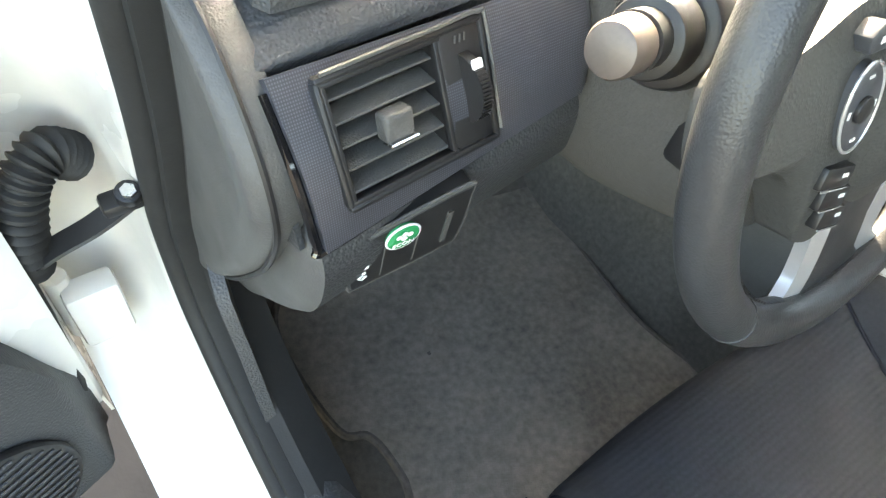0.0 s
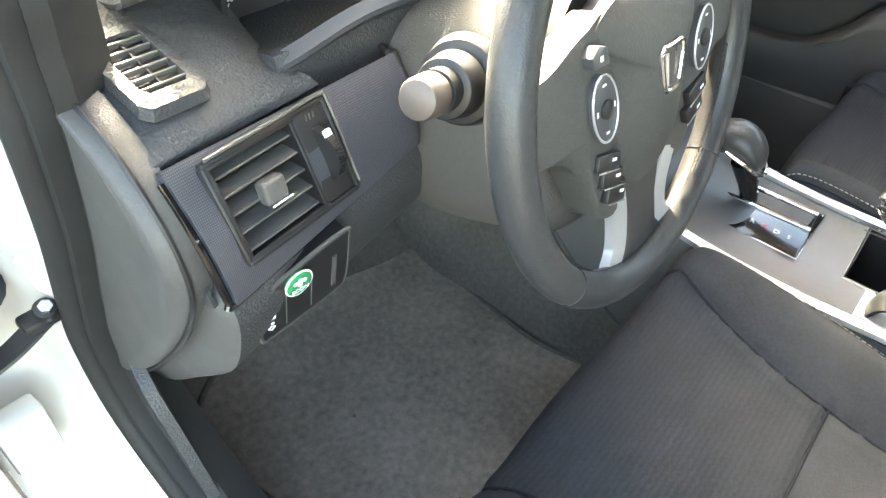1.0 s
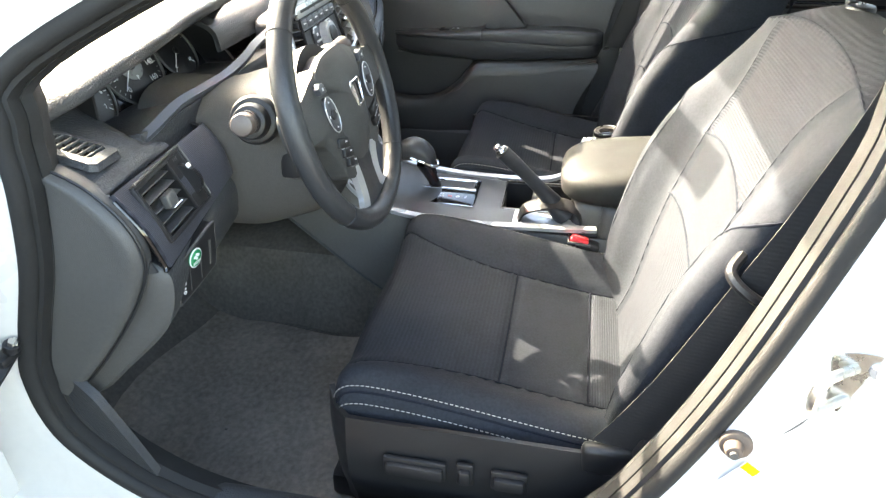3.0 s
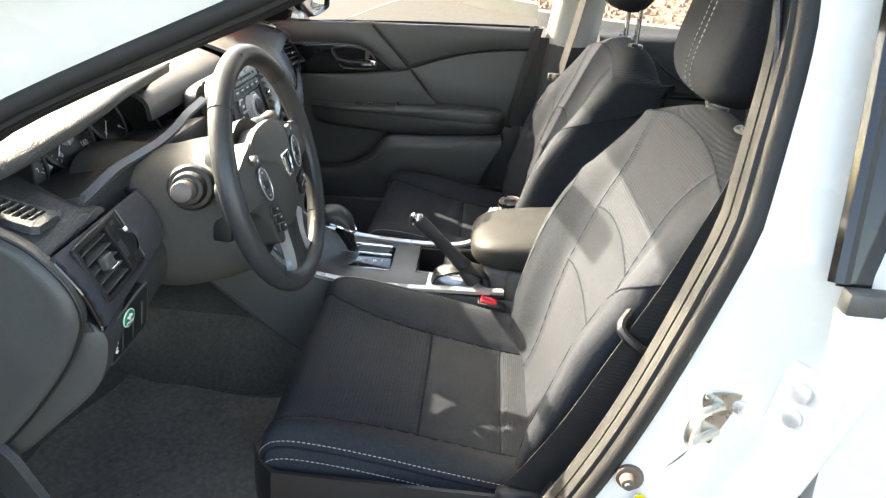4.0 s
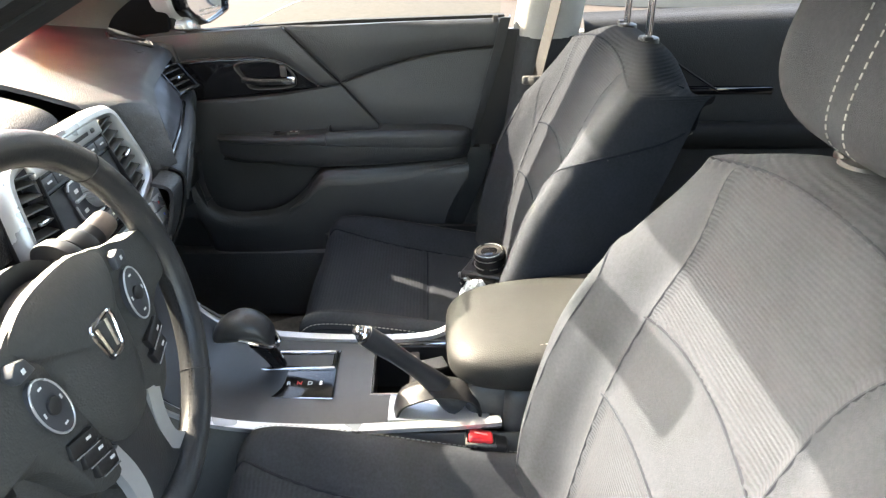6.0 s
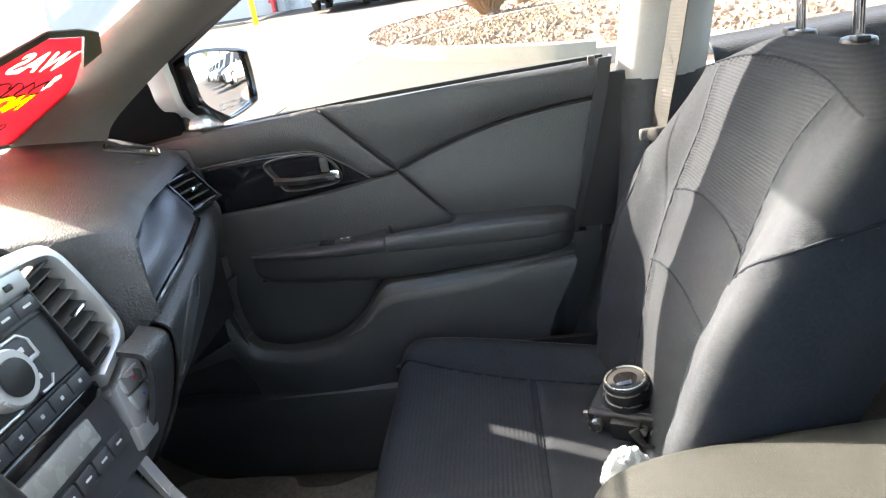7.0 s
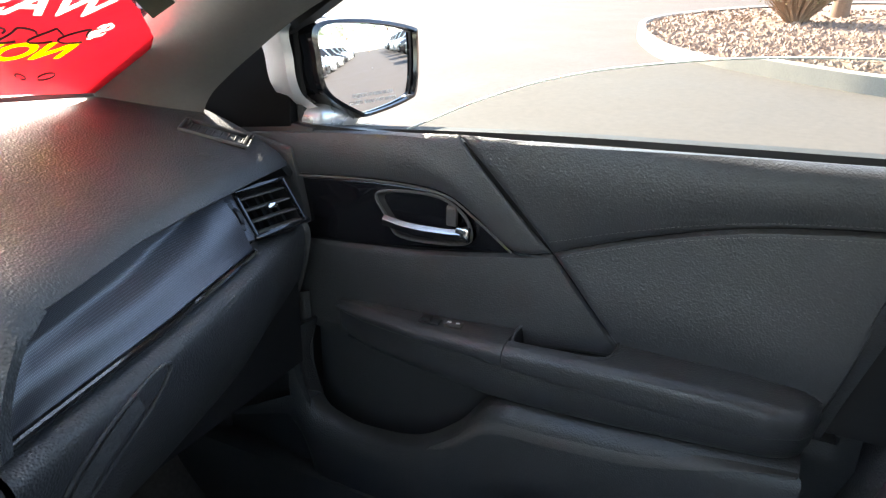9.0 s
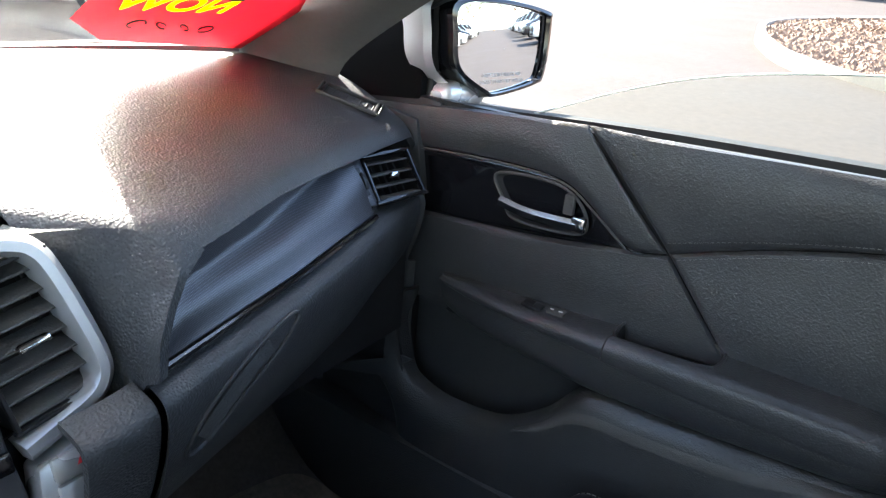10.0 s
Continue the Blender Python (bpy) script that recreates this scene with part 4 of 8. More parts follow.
    rear = np.array([[(cx + x * (1.0 - 0.20 * t ** 3), back_dy + dy - 0.085 - 0.385 * (0.50 * t - 0.06) - 0.022 * math.cos(x * 6), 0.42 + 0.515 * t) for x in np.linspace(-0.235, 0.235, 12)] for t in np.linspace(0, 1, 14)])
    part("back_shell", shell(rear, 0.012), M_FABRIC, root)
    # headrest on two chrome stays
    hr = bmesh.new()
    bmesh.ops.create_uvsphere(hr, u_segments=36, v_segments=22, radius=1.0)
    for v in hr.verts:
        p = v.co
        q = [math.copysign(abs(k) ** 0.52, k) for k in p]
        r = (abs(q[0]) ** 3 + abs(q[1]) ** 3 + abs(q[2]) ** 3) ** (1 / 3)
        x, y, z = (k / max(r, 1e-6) for k in q)
        v.co = (x * (0.130 - 0.010 * z), y * 0.060 + 0.020 * (x * x) + 0.010 * z * z, z * 0.112)
    h_y, h_z = -0.226 + back_dy + dy, 1.120 + raised
    moved(hr, pose(cx, h_y, h_z, 12))
    cover = BVHTree.FromBMesh(hr)
    head = part("headrest", hr, M_FABRIC, root)
    for s in (-1, 1):
        run = [cover.ray_cast(Vector((cx + s * 0.012, 0.3, h_z + 0.10 * t)), Vector((0, -1, 0)))[0] for t in np.linspace(-1, 1, 30)]
        part("stitching", stitches([p + Vector((0, 0.0008, 0)) for p in run if p]), M_THREAD, head, "light grey seam thread")
        px = cx + s * 0.068
        part("headrest_stay", tube([(px, h_y - 0.004, 0.96), (px, h_y, h_z - 0.06)], 0.0062, 12), M_CHROME, root, "chrome headrest stay")
        part("stay_guide", merge(moved(disc((0, 0, 0), (0, 0, 1), 0.017, 0.015, 24, edge=0.004), pose(px, h_y - 0.004, 0.976) @ Matrix.Diagonal((1.35, 1.0, 1.0, 1.0))), box((px + 0.014 * s, h_y + 0.002, 0.990), (0.018, 0.016, 0.008), 0.003)), M_BLACK, root, "black stay guide")
    # plastic base and its switches
    part("seat_frame", merge(box((cx, 0.16 + dy, 0.33), (0.46, 0.50, 0.09), 0.03, 3), box((cx - 0.19, 0.14 + dy, 0.265), (0.05, 0.62, 0.05), 0.01), box((cx + 0.19, 0.14 + dy, 0.265), (0.05, 0.62, 0.05), 0.01)), M_BLACK, root)
    sx = cx + out * 0.272

    def valance(u, v):
        y = 0.432 - 0.50 * u
        z = 0.488 - 0.005 * u - 0.085 * max(0, u - 0.55) / 0.45 * 0 - 0.205 * v + 0.05 * v * max(0, u - 0.72) / 0.28
        return Vector((sx + out * (0.012 * math.sin(math.pi * min(1, v * 1.15)) - 0.02 * v * v) - out * 0.06 * max(0, (0.10 - u) / 0.10) ** 2, y + dy, z))
    cover = part("side_cover", shell(np.array([[valance(u, v) for v in np.linspace(0, 1, 16)] for u in np.linspace(0, 1, 24)]), 0.008), M_BLACK, root, "satin black plastic side cover")
    if power:
        for y, z, l, h in ((0.287, 0.424, 0.082, 0.026), (0.216, 0.427, 0.016, 0.032), (0.155, 0.425, 0.042, 0.026)):
            part("seat_switch", merge(box((sx + out * 0.014, y + dy, z), (0.008, l + 0.008, h + 0.008), 0.003), box((sx + out * 0.020, y + dy, z), (0.012, l, h * 0.8), 0.004)), M_BLACK, cover, "black seat adjustment switch")
    return root, cushion, back


driver_seat, driver_cushion, driver_back = front_seat(-0.368, 0.0, 0.0, 0.0, "front_seat", "charcoal fabric driver's seat with grey stitching", True)
passenger_seat, passenger_cushion, passenger_back = front_seat(0.368, -0.032, 0.044, 0.046, "front_seat", "charcoal fabric front passenger seat with grey stitching", False)
# rear bench behind
rear_bench = thing("rear_bench", (0, -1.0, 0.25), "dark fabric rear bench behind the front seats", "car seat")
part("cushion", box((0, -0.95, 0.40), (1.30, 0.50, 0.18), 0.06, 4), M_FABRIC, rear_bench)
part("backrest", box((0, -1.30, 0.70), (1.30, 0.18, 0.60), 0.07, 4, (14, 0, 0)), M_FABRIC, rear_bench)

# ---- dashboard ----
dash = thing("dashboard", (0, 0.85, 0.6), "charcoal grained dashboard with carbon-look trim", "dashboard")


def along(table, x):
    xs, ys = zip(*table)
    return float(np.interp(x, xs, ys))


TOP_EDGE = [(0.15, 0.566), (0.18, 0.584), (0.226, 0.606), (0.30, 0.642), (0.41, 0.688), (0.52, 0.713), (0.60, 0.720), (0.70, 0.722)]
LOW_EDGE = [(0.15, 0.570), (0.18, 0.575), (0.27, 0.595), (0.37, 0.616), (0.53, 0.660), (0.60, 0.688), (0.70, 0.715)]


PAD_EDGE = [(0.145, 0.662), (0.17, 0.638), (0.20, 0.612), (0.246, 0.600), (0.284, 0.614), (0.384, 0.655), (0.46, 0.674), (0.528, 0.688), (0.60, 0.704), (0.68, 0.718), (0.72, 0.722)]


# upper pad in front of the passenger
def upper_pad(u, v):
    x = 0.145 + 0.56 * u
    y0 = along(PAD_EDGE, x)
    y1 = 1.13 - 0.10 * u * u
    z0, z1 = along([(0.145, 0.916), (0.20, 0.905), (0.25, 0.894), (0.70, 0.894)], x), 0.972 - 0.012 * u
    y = y0 + (y1 - y0) * v
    z = z0 + (z1 - z0) * (1 - (1 - v) ** 2.3) + 0.012 * math.sin(math.pi * v) * (1 - 0.6 * u)
    if v < 0.05:
        z -= 0.010 * (1 - v / 0.05) ** 2
    return Vector((x, y, z - 0.035 * smooth(0.955, 1.0, u)))


part("upper_pad", shell(np.array([[upper_pad(u, v) for v in np.concatenate([np.linspace(0, 0.06, 8), np.linspace(0.09, 1, 26)])] for u in np.linspace(0, 1, 40)]), 0.008), M_SOFT, dash)
flank = []
for k in np.linspace(0, 1, 14):
    x1 = along([(0, 0.246), (0.25, 0.221), (0.5, 0.203), (0.75, 0.189), (1, 0.183)], k)
    z1 = along([(0, 0.884), (0.25, 0.874), (0.5, 0.857), (0.75, 0.836), (1, 0.812)], k)
    k1 = (z1 - 0.818) / 0.069
    y1 = along(LOW_EDGE, x1) * (1 - k1) + along(TOP_EDGE, x1) * k1
    x0, y0, z0 = along([(0, 0.150), (0.25, 0.170), (0.5, 0.179), (1, 0.178)], k), along([(0, 0.650), (0.5, 0.618), (1, 0.606)], k), 0.914 - 0.144 * k
    m = Vector((0.5 * (x0 + x1), 0.5 * (y0 + y1) - 0.006, 0.5 * (z0 + z1) + 0.008 * (1 - k)))
    flank.append([(x0 - 0.004, y0 + 0.03, z0 - 0.004), (x0, y0, z0), m, (x1, y1 - 0.008, z1 + 0.002), (x1 + 0.006, y1 + 0.008, z1 - 0.006)])
part("defroster_slot", sweep([(x, 1.075 - 0.09 * (x / 0.6) ** 2, 0.972 - 0.004 * (x / 0.6)) for x in np.linspace(-0.55, 0.64, 24)], [(-0.010, -0.004), (0.010, -0.004), (0.008, 0.004), (-0.008, 0.004)], up=(0, 0, 1)), M_BLACK, dash, "black defroster slot along the windscreen")
part("pad_flank", shell(patch(flank, 20, 16), 0.006), M_SOFT, dash)
part("centre_pad", shell(patch([[(x, 1.14, 0.974), (x, 0.97, 0.968), (x, 0.84, 0.956), (x, 0.75, 0.936), (x, 0.70, 0.915), (x, 0.69, 0.88)] for x in (-0.26, -0.13, 0.0, 0.08, 0.115)], 16, 20), 0.008), M_SOFT, dash)


# carbon-look strip in front of the passenger: a blade that runs out to a point beside the stack
BLADE_TOP = [(0.183, 0.820), (0.189, 0.836), (0.203, 0.857), (0.221, 0.873), (0.246, 0.881), (0.30, 0.884), (0.41, 0.884), (0.545, 0.882)]


def strip_y(x, z):
    k = (z - 0.818) / 0.069
    return along(LOW_EDGE, x) * (1 - k) + along(TOP_EDGE, x) * k


def deco(u, v):
    x = 0.183 + 0.360 * u
    z0 = 0.817 + 0.004 * u
    z = z0 + (along(BLADE_TOP, x) - z0) * (1 - v)
    top, crease = 0.012 * smooth(0.0, 0.15, u) * smooth(1.0, 0.75, u), 0.34 * math.sin(math.pi * min(1, 0.12 + u)) ** 0.7
    fold = top * max(0.0, 1 - abs(v - crease) / (crease if v < crease else 1 - crease)) if crease > 0 else 0
    bulge = 0.005 * math.sin(math.pi * smooth(crease, 1.0, v))
    return Vector((x, strip_y(x, z), z)) + Vector((0, -0.75, 0.5)) * (bulge - fold)


part("trim_strip", shell(np.array([[deco(u, v) for v in np.linspace(0, 1, 24)] for u in np.concatenate([np.linspace(0, 0.2, 20), np.linspace(0.22, 1, 34)])]), 0.006), M_WEAVE, dash, "carbon-look trim strip")
part("trim_lip", tube([deco(u, 1.0) + Vector((0, -0.004, -0.004)) for u in np.linspace(0, 1, 24)], 0.0035, 8), M_GLOSS, dash, "gloss black lip under the strip")

GLOVE_LINE = curve([(0, 0.010, 0.808), (0, -0.016, 0.800), (0, -0.021, 0.782), (0, -0.012, 0.742), (0, 0.010, 0.690), (0, 0.055, 0.625), (0, 0.13, 0.565), (0, 0.24, 0.535)], 50)


def glove(u, v):
    x = 0.172 + 0.50 * u
    y, z = on_line(GLOVE_LINE, v)[1:]
    return Vector((x, y + along(LOW_EDGE, x), z + 0.012 * u * (1 - v)))


part("lower_dash", shell(np.array([[glove(u, v) for v in np.linspace(0, 1, 34)] for u in np.linspace(-0.11, 0.002, 8)]), 0.006), M_SOFT, dash)
glovebox = part("glovebox_door", padded(glove, 0.006, 0.99, 0.0, 1.0, 44, 40, 0.006, 0.010, 0.012), M_SOFT, dash, "grained glovebox door")
leaf = [(0.065, 0.47), (0.10, 0.36), (0.19, 0.27), (0.29, 0.20), (0.335, 0.205), (0.335, 0.26), (0.29, 0.34), (0.20, 0.42), (0.11, 0.50)]
leaf = [tuple(p) for p in curve(leaf, 48, closed=True)]
mid_leaf = (0.20, 0.345)
part("handle_recess", skin([[glove(mid_leaf[0] + (u - mid_leaf[0]) * k, mid_leaf[1] + (v - mid_leaf[1]) * k) + Vector((0, h, 0)) for u, v in leaf] for k, h in ((1.03, -0.0005), (0.97, -0.0015), (0.92, 0.002), (0.01, 0.003))], False, True), M_BLACK, glovebox, "dark glovebox handle recess")
part("recess_rim", tube([glove(u, v) + Vector((0, -0.001, 0)) for u, v in leaf], 0.0020, 8, closed=True), M_SOFT, glovebox)
part("glovebox_handle", sweep([glove(u, v) + Vector((0, -0.002, 0)) for u, v in ((0.09, 0.44), (0.14, 0.37), (0.20, 0.315), (0.25, 0.28))], [(-0.008, -0.003), (0.008, -0.003), (0.007, 0.003), (-0.007, 0.003)], smooth=16, up=(0.2, -1, 0.2)), M_SOFT, glovebox, "grained glovebox pull")


# louvred vents ------------------------------------------------------------
def vent(parent, m, w, h, n, upright=False, tab=True, depth=0.03, frame_w=0.004, frame_material=None):
    """A vent in the plane of m: bezel, dark box, slats and a tab."""
    fm = frame_material or M_GLOSS
    bez = merge(*[box(c, s, 0.0012, 2) for c, s in (((0, h / 2, 0), (w + 2 * frame_w, frame_w, 0.007)), ((0, -h / 2, 0), (w + 2 * frame_w, frame_w, 0.007)), ((w / 2, 0, 0), (frame_w, h, 0.007)), ((-w / 2, 0, 0), (frame_w, h, 0.007)))])
    bezel = part("vent_bezel", moved(bez, m), fm, parent)
    cave = merge(box((0, 0, -depth), (w, h, 0.002)), box((0, h / 2 - 0.001, -depth / 2), (w, 0.002, depth)), box((0, -h / 2 + 0.001, -depth / 2), (w, 0.002, depth)), box((w / 2 - 0.001, 0, -depth / 2), (0.002, h, depth)), box((-w / 2 + 0.001, 0, -depth / 2), (0.002, h, depth)))
    part("vent_duct", moved(cave, m), M_BLACK, bezel)
    for i in range(n):
        k = (i + 0.5) / n - 0.5
        s = box((0, 0, 0), (w - 0.003, 0.0022, 0.017), 0.0008, 1, (28, 0, 0)) if not upright else box((0, 0, 0), (0.0020, h - 0.003, 0.014), 0.0008, 1)
        part("slat", moved(s, m @ Matrix.Translation((k * w, 0, -0.007) if upright else (0, k * h, -0.009))), M_HARD if not upright else M_BLACK, bezel)
    if upright is False:
        for i in range(3):
            part("fin", moved(box(((i - 1) * w * 0.3, 0, -0.022), (0.0015, h - 0.004, 0.010)), m), M_BLACK, bezel)
    if tab:
        part("vent_tab", moved(merge(box((0, 0, 0.003), (w * 0.27, h * 0.26, 0.012), 0.003, 3, (10, 0, 0))), m), M_HARD, bezel, "grey sliding tab")
        part("tab_edge", moved(box((0, -h * 0.135, 0.006), (w * 0.27, 0.002, 0.010), 0.0008, 1), m), M_CHROME, bezel, "chrome edge of the tab")
    return bezel


# driver's side: pad with side vent, hood over the cluster
part("left_pad", shell(patch([[(-0.720, 0.98, 0.945), (-0.720, 0.84, 0.935), (-0.72, 0.76, 0.906), (-0.718, 0.69, 0.878), (-0.712, 0.640, 0.853), (-0.705, 0.616, 0.842), (-0.70, 0.616, 0.834)],
                              [(-0.66, 1.03, 0.955), (-0.66, 0.88, 0.948), (-0.66, 0.77, 0.907), (-0.66, 0.69, 0.877), (-0.66, 0.642, 0.862), (-0.66, 0.618, 0.846), (-0.66, 0.617, 0.836)],
                              [(-0.60, 1.06, 0.960), (-0.60, 0.90, 0.955), (-0.60, 0.78, 0.918), (-0.60, 0.70, 0.886), (-0.60, 0.650, 0.866), (-0.60, 0.624, 0.848), (-0.60, 0.620, 0.838)],
                              [(-0.545, 1.08, 0.965), (-0.55, 0.92, 0.960), (-0.555, 0.80, 0.935), (-0.560, 0.72, 0.880), (-0.562, 0.665, 0.852), (-0.555, 0.632, 0.846), (-0.55, 0.624, 0.839)]], 24, 36), 0.006), M_SOFT, dash)
LIP = [(-0.235, 0.662, 0.974), (-0.30, 0.656, 0.973), (-0.40, 0.652, 0.968), (-0.468, 0.646, 0.963), (-0.535, 0.645, 0.956), (-0.579, 0.656, 0.946), (-0.615, 0.676, 0.930), (-0.645, 0.705, 0.914)]
lip = curve(LIP, 30)
hood_rows = []
for x, y, z in lip:
    hood_rows.append([(x, 1.10, 0.966), (x, 0.5 * (y + 1.1), z + 0.006 - 0.012 * max(0, 0.96 - z) / 0.05), (x, y + 0.05, z + 0.005), (x, y + 0.006, z + 0.001), (x, y, z - 0.008), (x, y + 0.008, z - 0.018), (x, y + 0.05, z - 0.024), (x, 0.80, z - 0.032)])
part("cluster_hood", shell(patch(hood_rows, 30, 32), 0.004), M_SOFT, dash)
part("hood_end", shell(patch([[(-0.233, 1.0, 0.955), (-0.233, 0.80, 0.965), (-0.233, 0.66, 0.974)], [(-0.222, 1.0, 0.90), (-0.222, 0.80, 0.905), (-0.225, 0.72, 0.91)], [(-0.205, 1.0, 0.85), (-0.205, 0.80, 0.85), (-0.205, 0.70, 0.845)]], 10, 12), 0.006), M_BLACK, dash)
part("cluster_tray", shell(patch([[(x, 0.80, 0.846), (x, 0.74, 0.844), (x, 0.68, 0.855), (x, 0.650, 0.862), (x, 0.640, 0.858), (x, 0.638, 0.82)] for x in (-0.575, -0.5, -0.4, -0.3, -0.13)], 14, 18), 0.005), M_SOFT, dash)
part("cluster_cave", shell(patch([[(-0.575, 0.70, 0.86), (-0.57, 0.80, 0.86), (-0.56, 0.83, 0.90)], [(-0.57, 0.70, 0.93), (-0.565, 0.80, 0.935), (-0.55, 0.83, 0.94)]], 6, 8), 0.004), M_BLACK, dash)
sv = facing((-0.6600, 0.668, 0.8825), (0.0, -0.23, 0.97), (0.0, 0.97, 0.23)) @ Matrix.Translation((0, 0, -0.0045))
hexa = [(-0.0245, 0.030), (-0.019, 0.041), (0.019, 0.041), (0.0245, 0.030), (0.0245, -0.034), (0.019, -0.041), (-0.019, -0.041), (-0.0245, -0.034)]
inner = [(-0.0165, 0.024), (-0.013, 0.030), (0.013, 0.030), (0.0165, 0.024), (0.0165, -0.024), (0.013, -0.030), (-0.013, -0.030), (-0.0165, -0.024)]
side_vent = part("side_vent", moved(skin([[(x * 1.06, y * 1.06, -0.008) for x, y in hexa], [(x, y, 0.001) for x, y in hexa], [(x, y, 0.003) for x, y in inner], [(x * 0.97, y * 0.97, -0.003) for x, y in inner]], False, True), sv), M_SOFT, dash, "dark grey demister vent surround")
part("vent_floor", moved(prism(inner, "z", -0.005, -0.0035), sv), M_BLACK, side_vent)
for i in range(6):
    part("slat", moved(box((0, -0.024 + 0.0096 * i, 0.0), (0.032, 0.0022, 0.005), 0.0006, 1), sv), M_HARD, side_vent)
part("crossbar", moved(box((0, 0, -0.001), (0.0016, 0.054, 0.003)), sv), M_BLACK, side_vent)

# instrument cluster
cluster = thing("instrument_cluster", (-0.40, 0.79, 0.86), "black instrument cluster with white dial markings", "instrument cluster")
C_N = Vector((0, -0.86, 0.50))
cm = facing((-0.385, 0.770, 0.888), C_N)
part("dial_face", moved(box((0, 0, -0.012), (0.36, 0.135, 0.008), 0.003), cm), M_GLOSS, cluster)
for cx, cy, r, marks in ((0.0, 0.004, 0.064, ("0", "20", "40", "60", "80", "100", "120", "140", "160")), (-0.118, -0.008, 0.048, ("0", "1", "2", "3", "4", "5", "6", "7")), (0.118, -0.008, 0.044, ("C", "H"))):
    dial = part("dial", moved(merge(disc((cx, cy, -0.008), (0, 0, 1), r, 0.003, 40, edge=0.001)), cm), M_BLACK, cluster)
    part("dial_ring", moved(tube([(cx + (r + 0.002) * math.sin(a), cy + (r + 0.002) * math.cos(a), -0.004) for a in np.linspace(0, 2 * math.pi, 48, endpoint=False)], 0.0022, 6, closed=True), cm), M_HARD, dial, "grey dial ring")
    n = len(marks)
    a0, a1 = radians(-135), radians(135)
    for i in range(4 * (n - 1) + 1):
        a = a0 + (a1 - a0) * i / (4 * (n - 1))
        big = i % 4 == 0
        mark = moved(box((0, r * 0.93 - (0.003 if big else 0.0018), 0), (0.0009 if big else 0.0005, 0.006 if big else 0.0035, 0.0005)), Matrix.Translation((cx, cy, -0.0042)) @ Matrix.Rotation(-a, 4, "Z"))
        part("tick_mark", moved(mark, cm), M_WHITE, dial)
    for i, text in enumerate(marks):
        a = a0 + (a1 - a0) * i / (n - 1)
        part("numeral", lettering(text, r * 0.20, cm @ Matrix.Translation((cx + r * 0.70 * math.sin(a), cy + r * 0.70 * math.cos(a), -0.0044))), M_WHITE, dial)
    part("needle", moved(box((0, r * 0.38, 0), (0.0016, r * 0.85, 0.0012), 0.0004, 1), cm @ Matrix.Translation((cx, cy, -0.003)) @ Matrix.Rotation(-radians(-128 if cx == 0 else -132), 4, "Z")), M_WHITE, dial, "white pointer")
    part("needle_hub", moved(disc((cx, cy, -0.0045), (0, 0, 1), r * 0.14, 0.004, 20, edge=0.001), cm), M_BLACK, dial)
part("display", moved(merge(disc((0, 0.006, -0.0048), (0, 0, 1), 0.026, 0.0012, 32)), cm), material("grey_lcd", (0.20, 0.20, 0.19), 0.3, vary=0.05, scale=60), cluster, "grey information display")
part("numeral", lettering("P", 0.010, cm @ Matrix.Translation((0, -0.018, -0.003))), M_WHITE, cluster)
part("cluster_bezel", moved(merge(*[box(c, s, 0.003) for c, s in (((0, -0.070, 0.0), (0.37, 0.008, 0.03)), ((-0.183, 0, 0), (0.008, 0.13, 0.03)), ((0.183, 0, 0), (0.008, 0.13, 0.03)))]), cm), M_BLACK, cluster)


# trim panel with the driver's vent
def trim_face(u, v):
    """u 0 to 1 from the door to the column, v 0 to 1 from top to bottom."""
    x = -0.697 + 0.232 * u
    a = Vector((x, 0.612 + 0.010 * u, 0.838))
    b = Vector((x + 0.008 - 0.010 * u, 0.570 + 0.022 * u, 0.746 + 0.026 * u))
    p = a.lerp(b, v)
    return p + Vector((0, -0.92, 0.40)) * (0.007 * math.sin(math.pi * v) - 0.02 * max(0, (u - 0.93) / 0.07) ** 2)


T_N = Vector((0.05, -0.91, 0.41))
def frame_sheet(surf, us, vs, hole, thick):
    """A sheet with an opening: hole holds u0, u1, v0, v1."""
    bm = bmesh.new()
    vt = {}
    for i, u in enumerate(us):
        for j, v in enumerate(vs):
            vt[i, j] = bm.verts.new(surf(u, v))
    for i in range(len(us) - 1):
        for j in range(len(vs) - 1):
            a, b = 0.5 * (us[i] + us[i + 1]), 0.5 * (vs[j] + vs[j + 1])
            if not (hole[0] < a < hole[1] and hole[2] < b < hole[3]):
                bm.faces.new((vt[i, j], vt[i + 1, j], vt[i + 1, j + 1], vt[i, j + 1]))
    bmesh.ops.delete(bm, geom=[v for v in bm.verts if not v.link_faces], context="VERTS")
    bmesh.ops.recalc_face_normals(bm, faces=bm.faces)
    bmesh.ops.solidify(bm, geom=bm.faces[:], thickness=thick)
    return bm


trim_panel = part("trim_panel", frame_sheet(trim_face, sorted([*np.linspace(0, 1, 30), 0.10, 0.42]), sorted([*np.linspace(0, 1, 16), 0.07, 0.83]), (0.10, 0.42, 0.07, 0.83), 0.008), M_WEAVE, dash, "carbon-look vent surround")
edge_line = [trim_face(0.97, 0.99), trim_face(0.6, 1.0), trim_face(0.25, 1.0), trim_face(0.0, 1.0), trim_face(-0.012, 0.93), trim_face(-0.01, 0.5), trim_face(-0.005, 0.04)]
part("trim_edge", tube([p + Vector((0, -0.003, -0.001)) for p in edge_line], 0.003, 8, smooth=50), M_GLOSS, trim_panel, "gloss black trim edge")
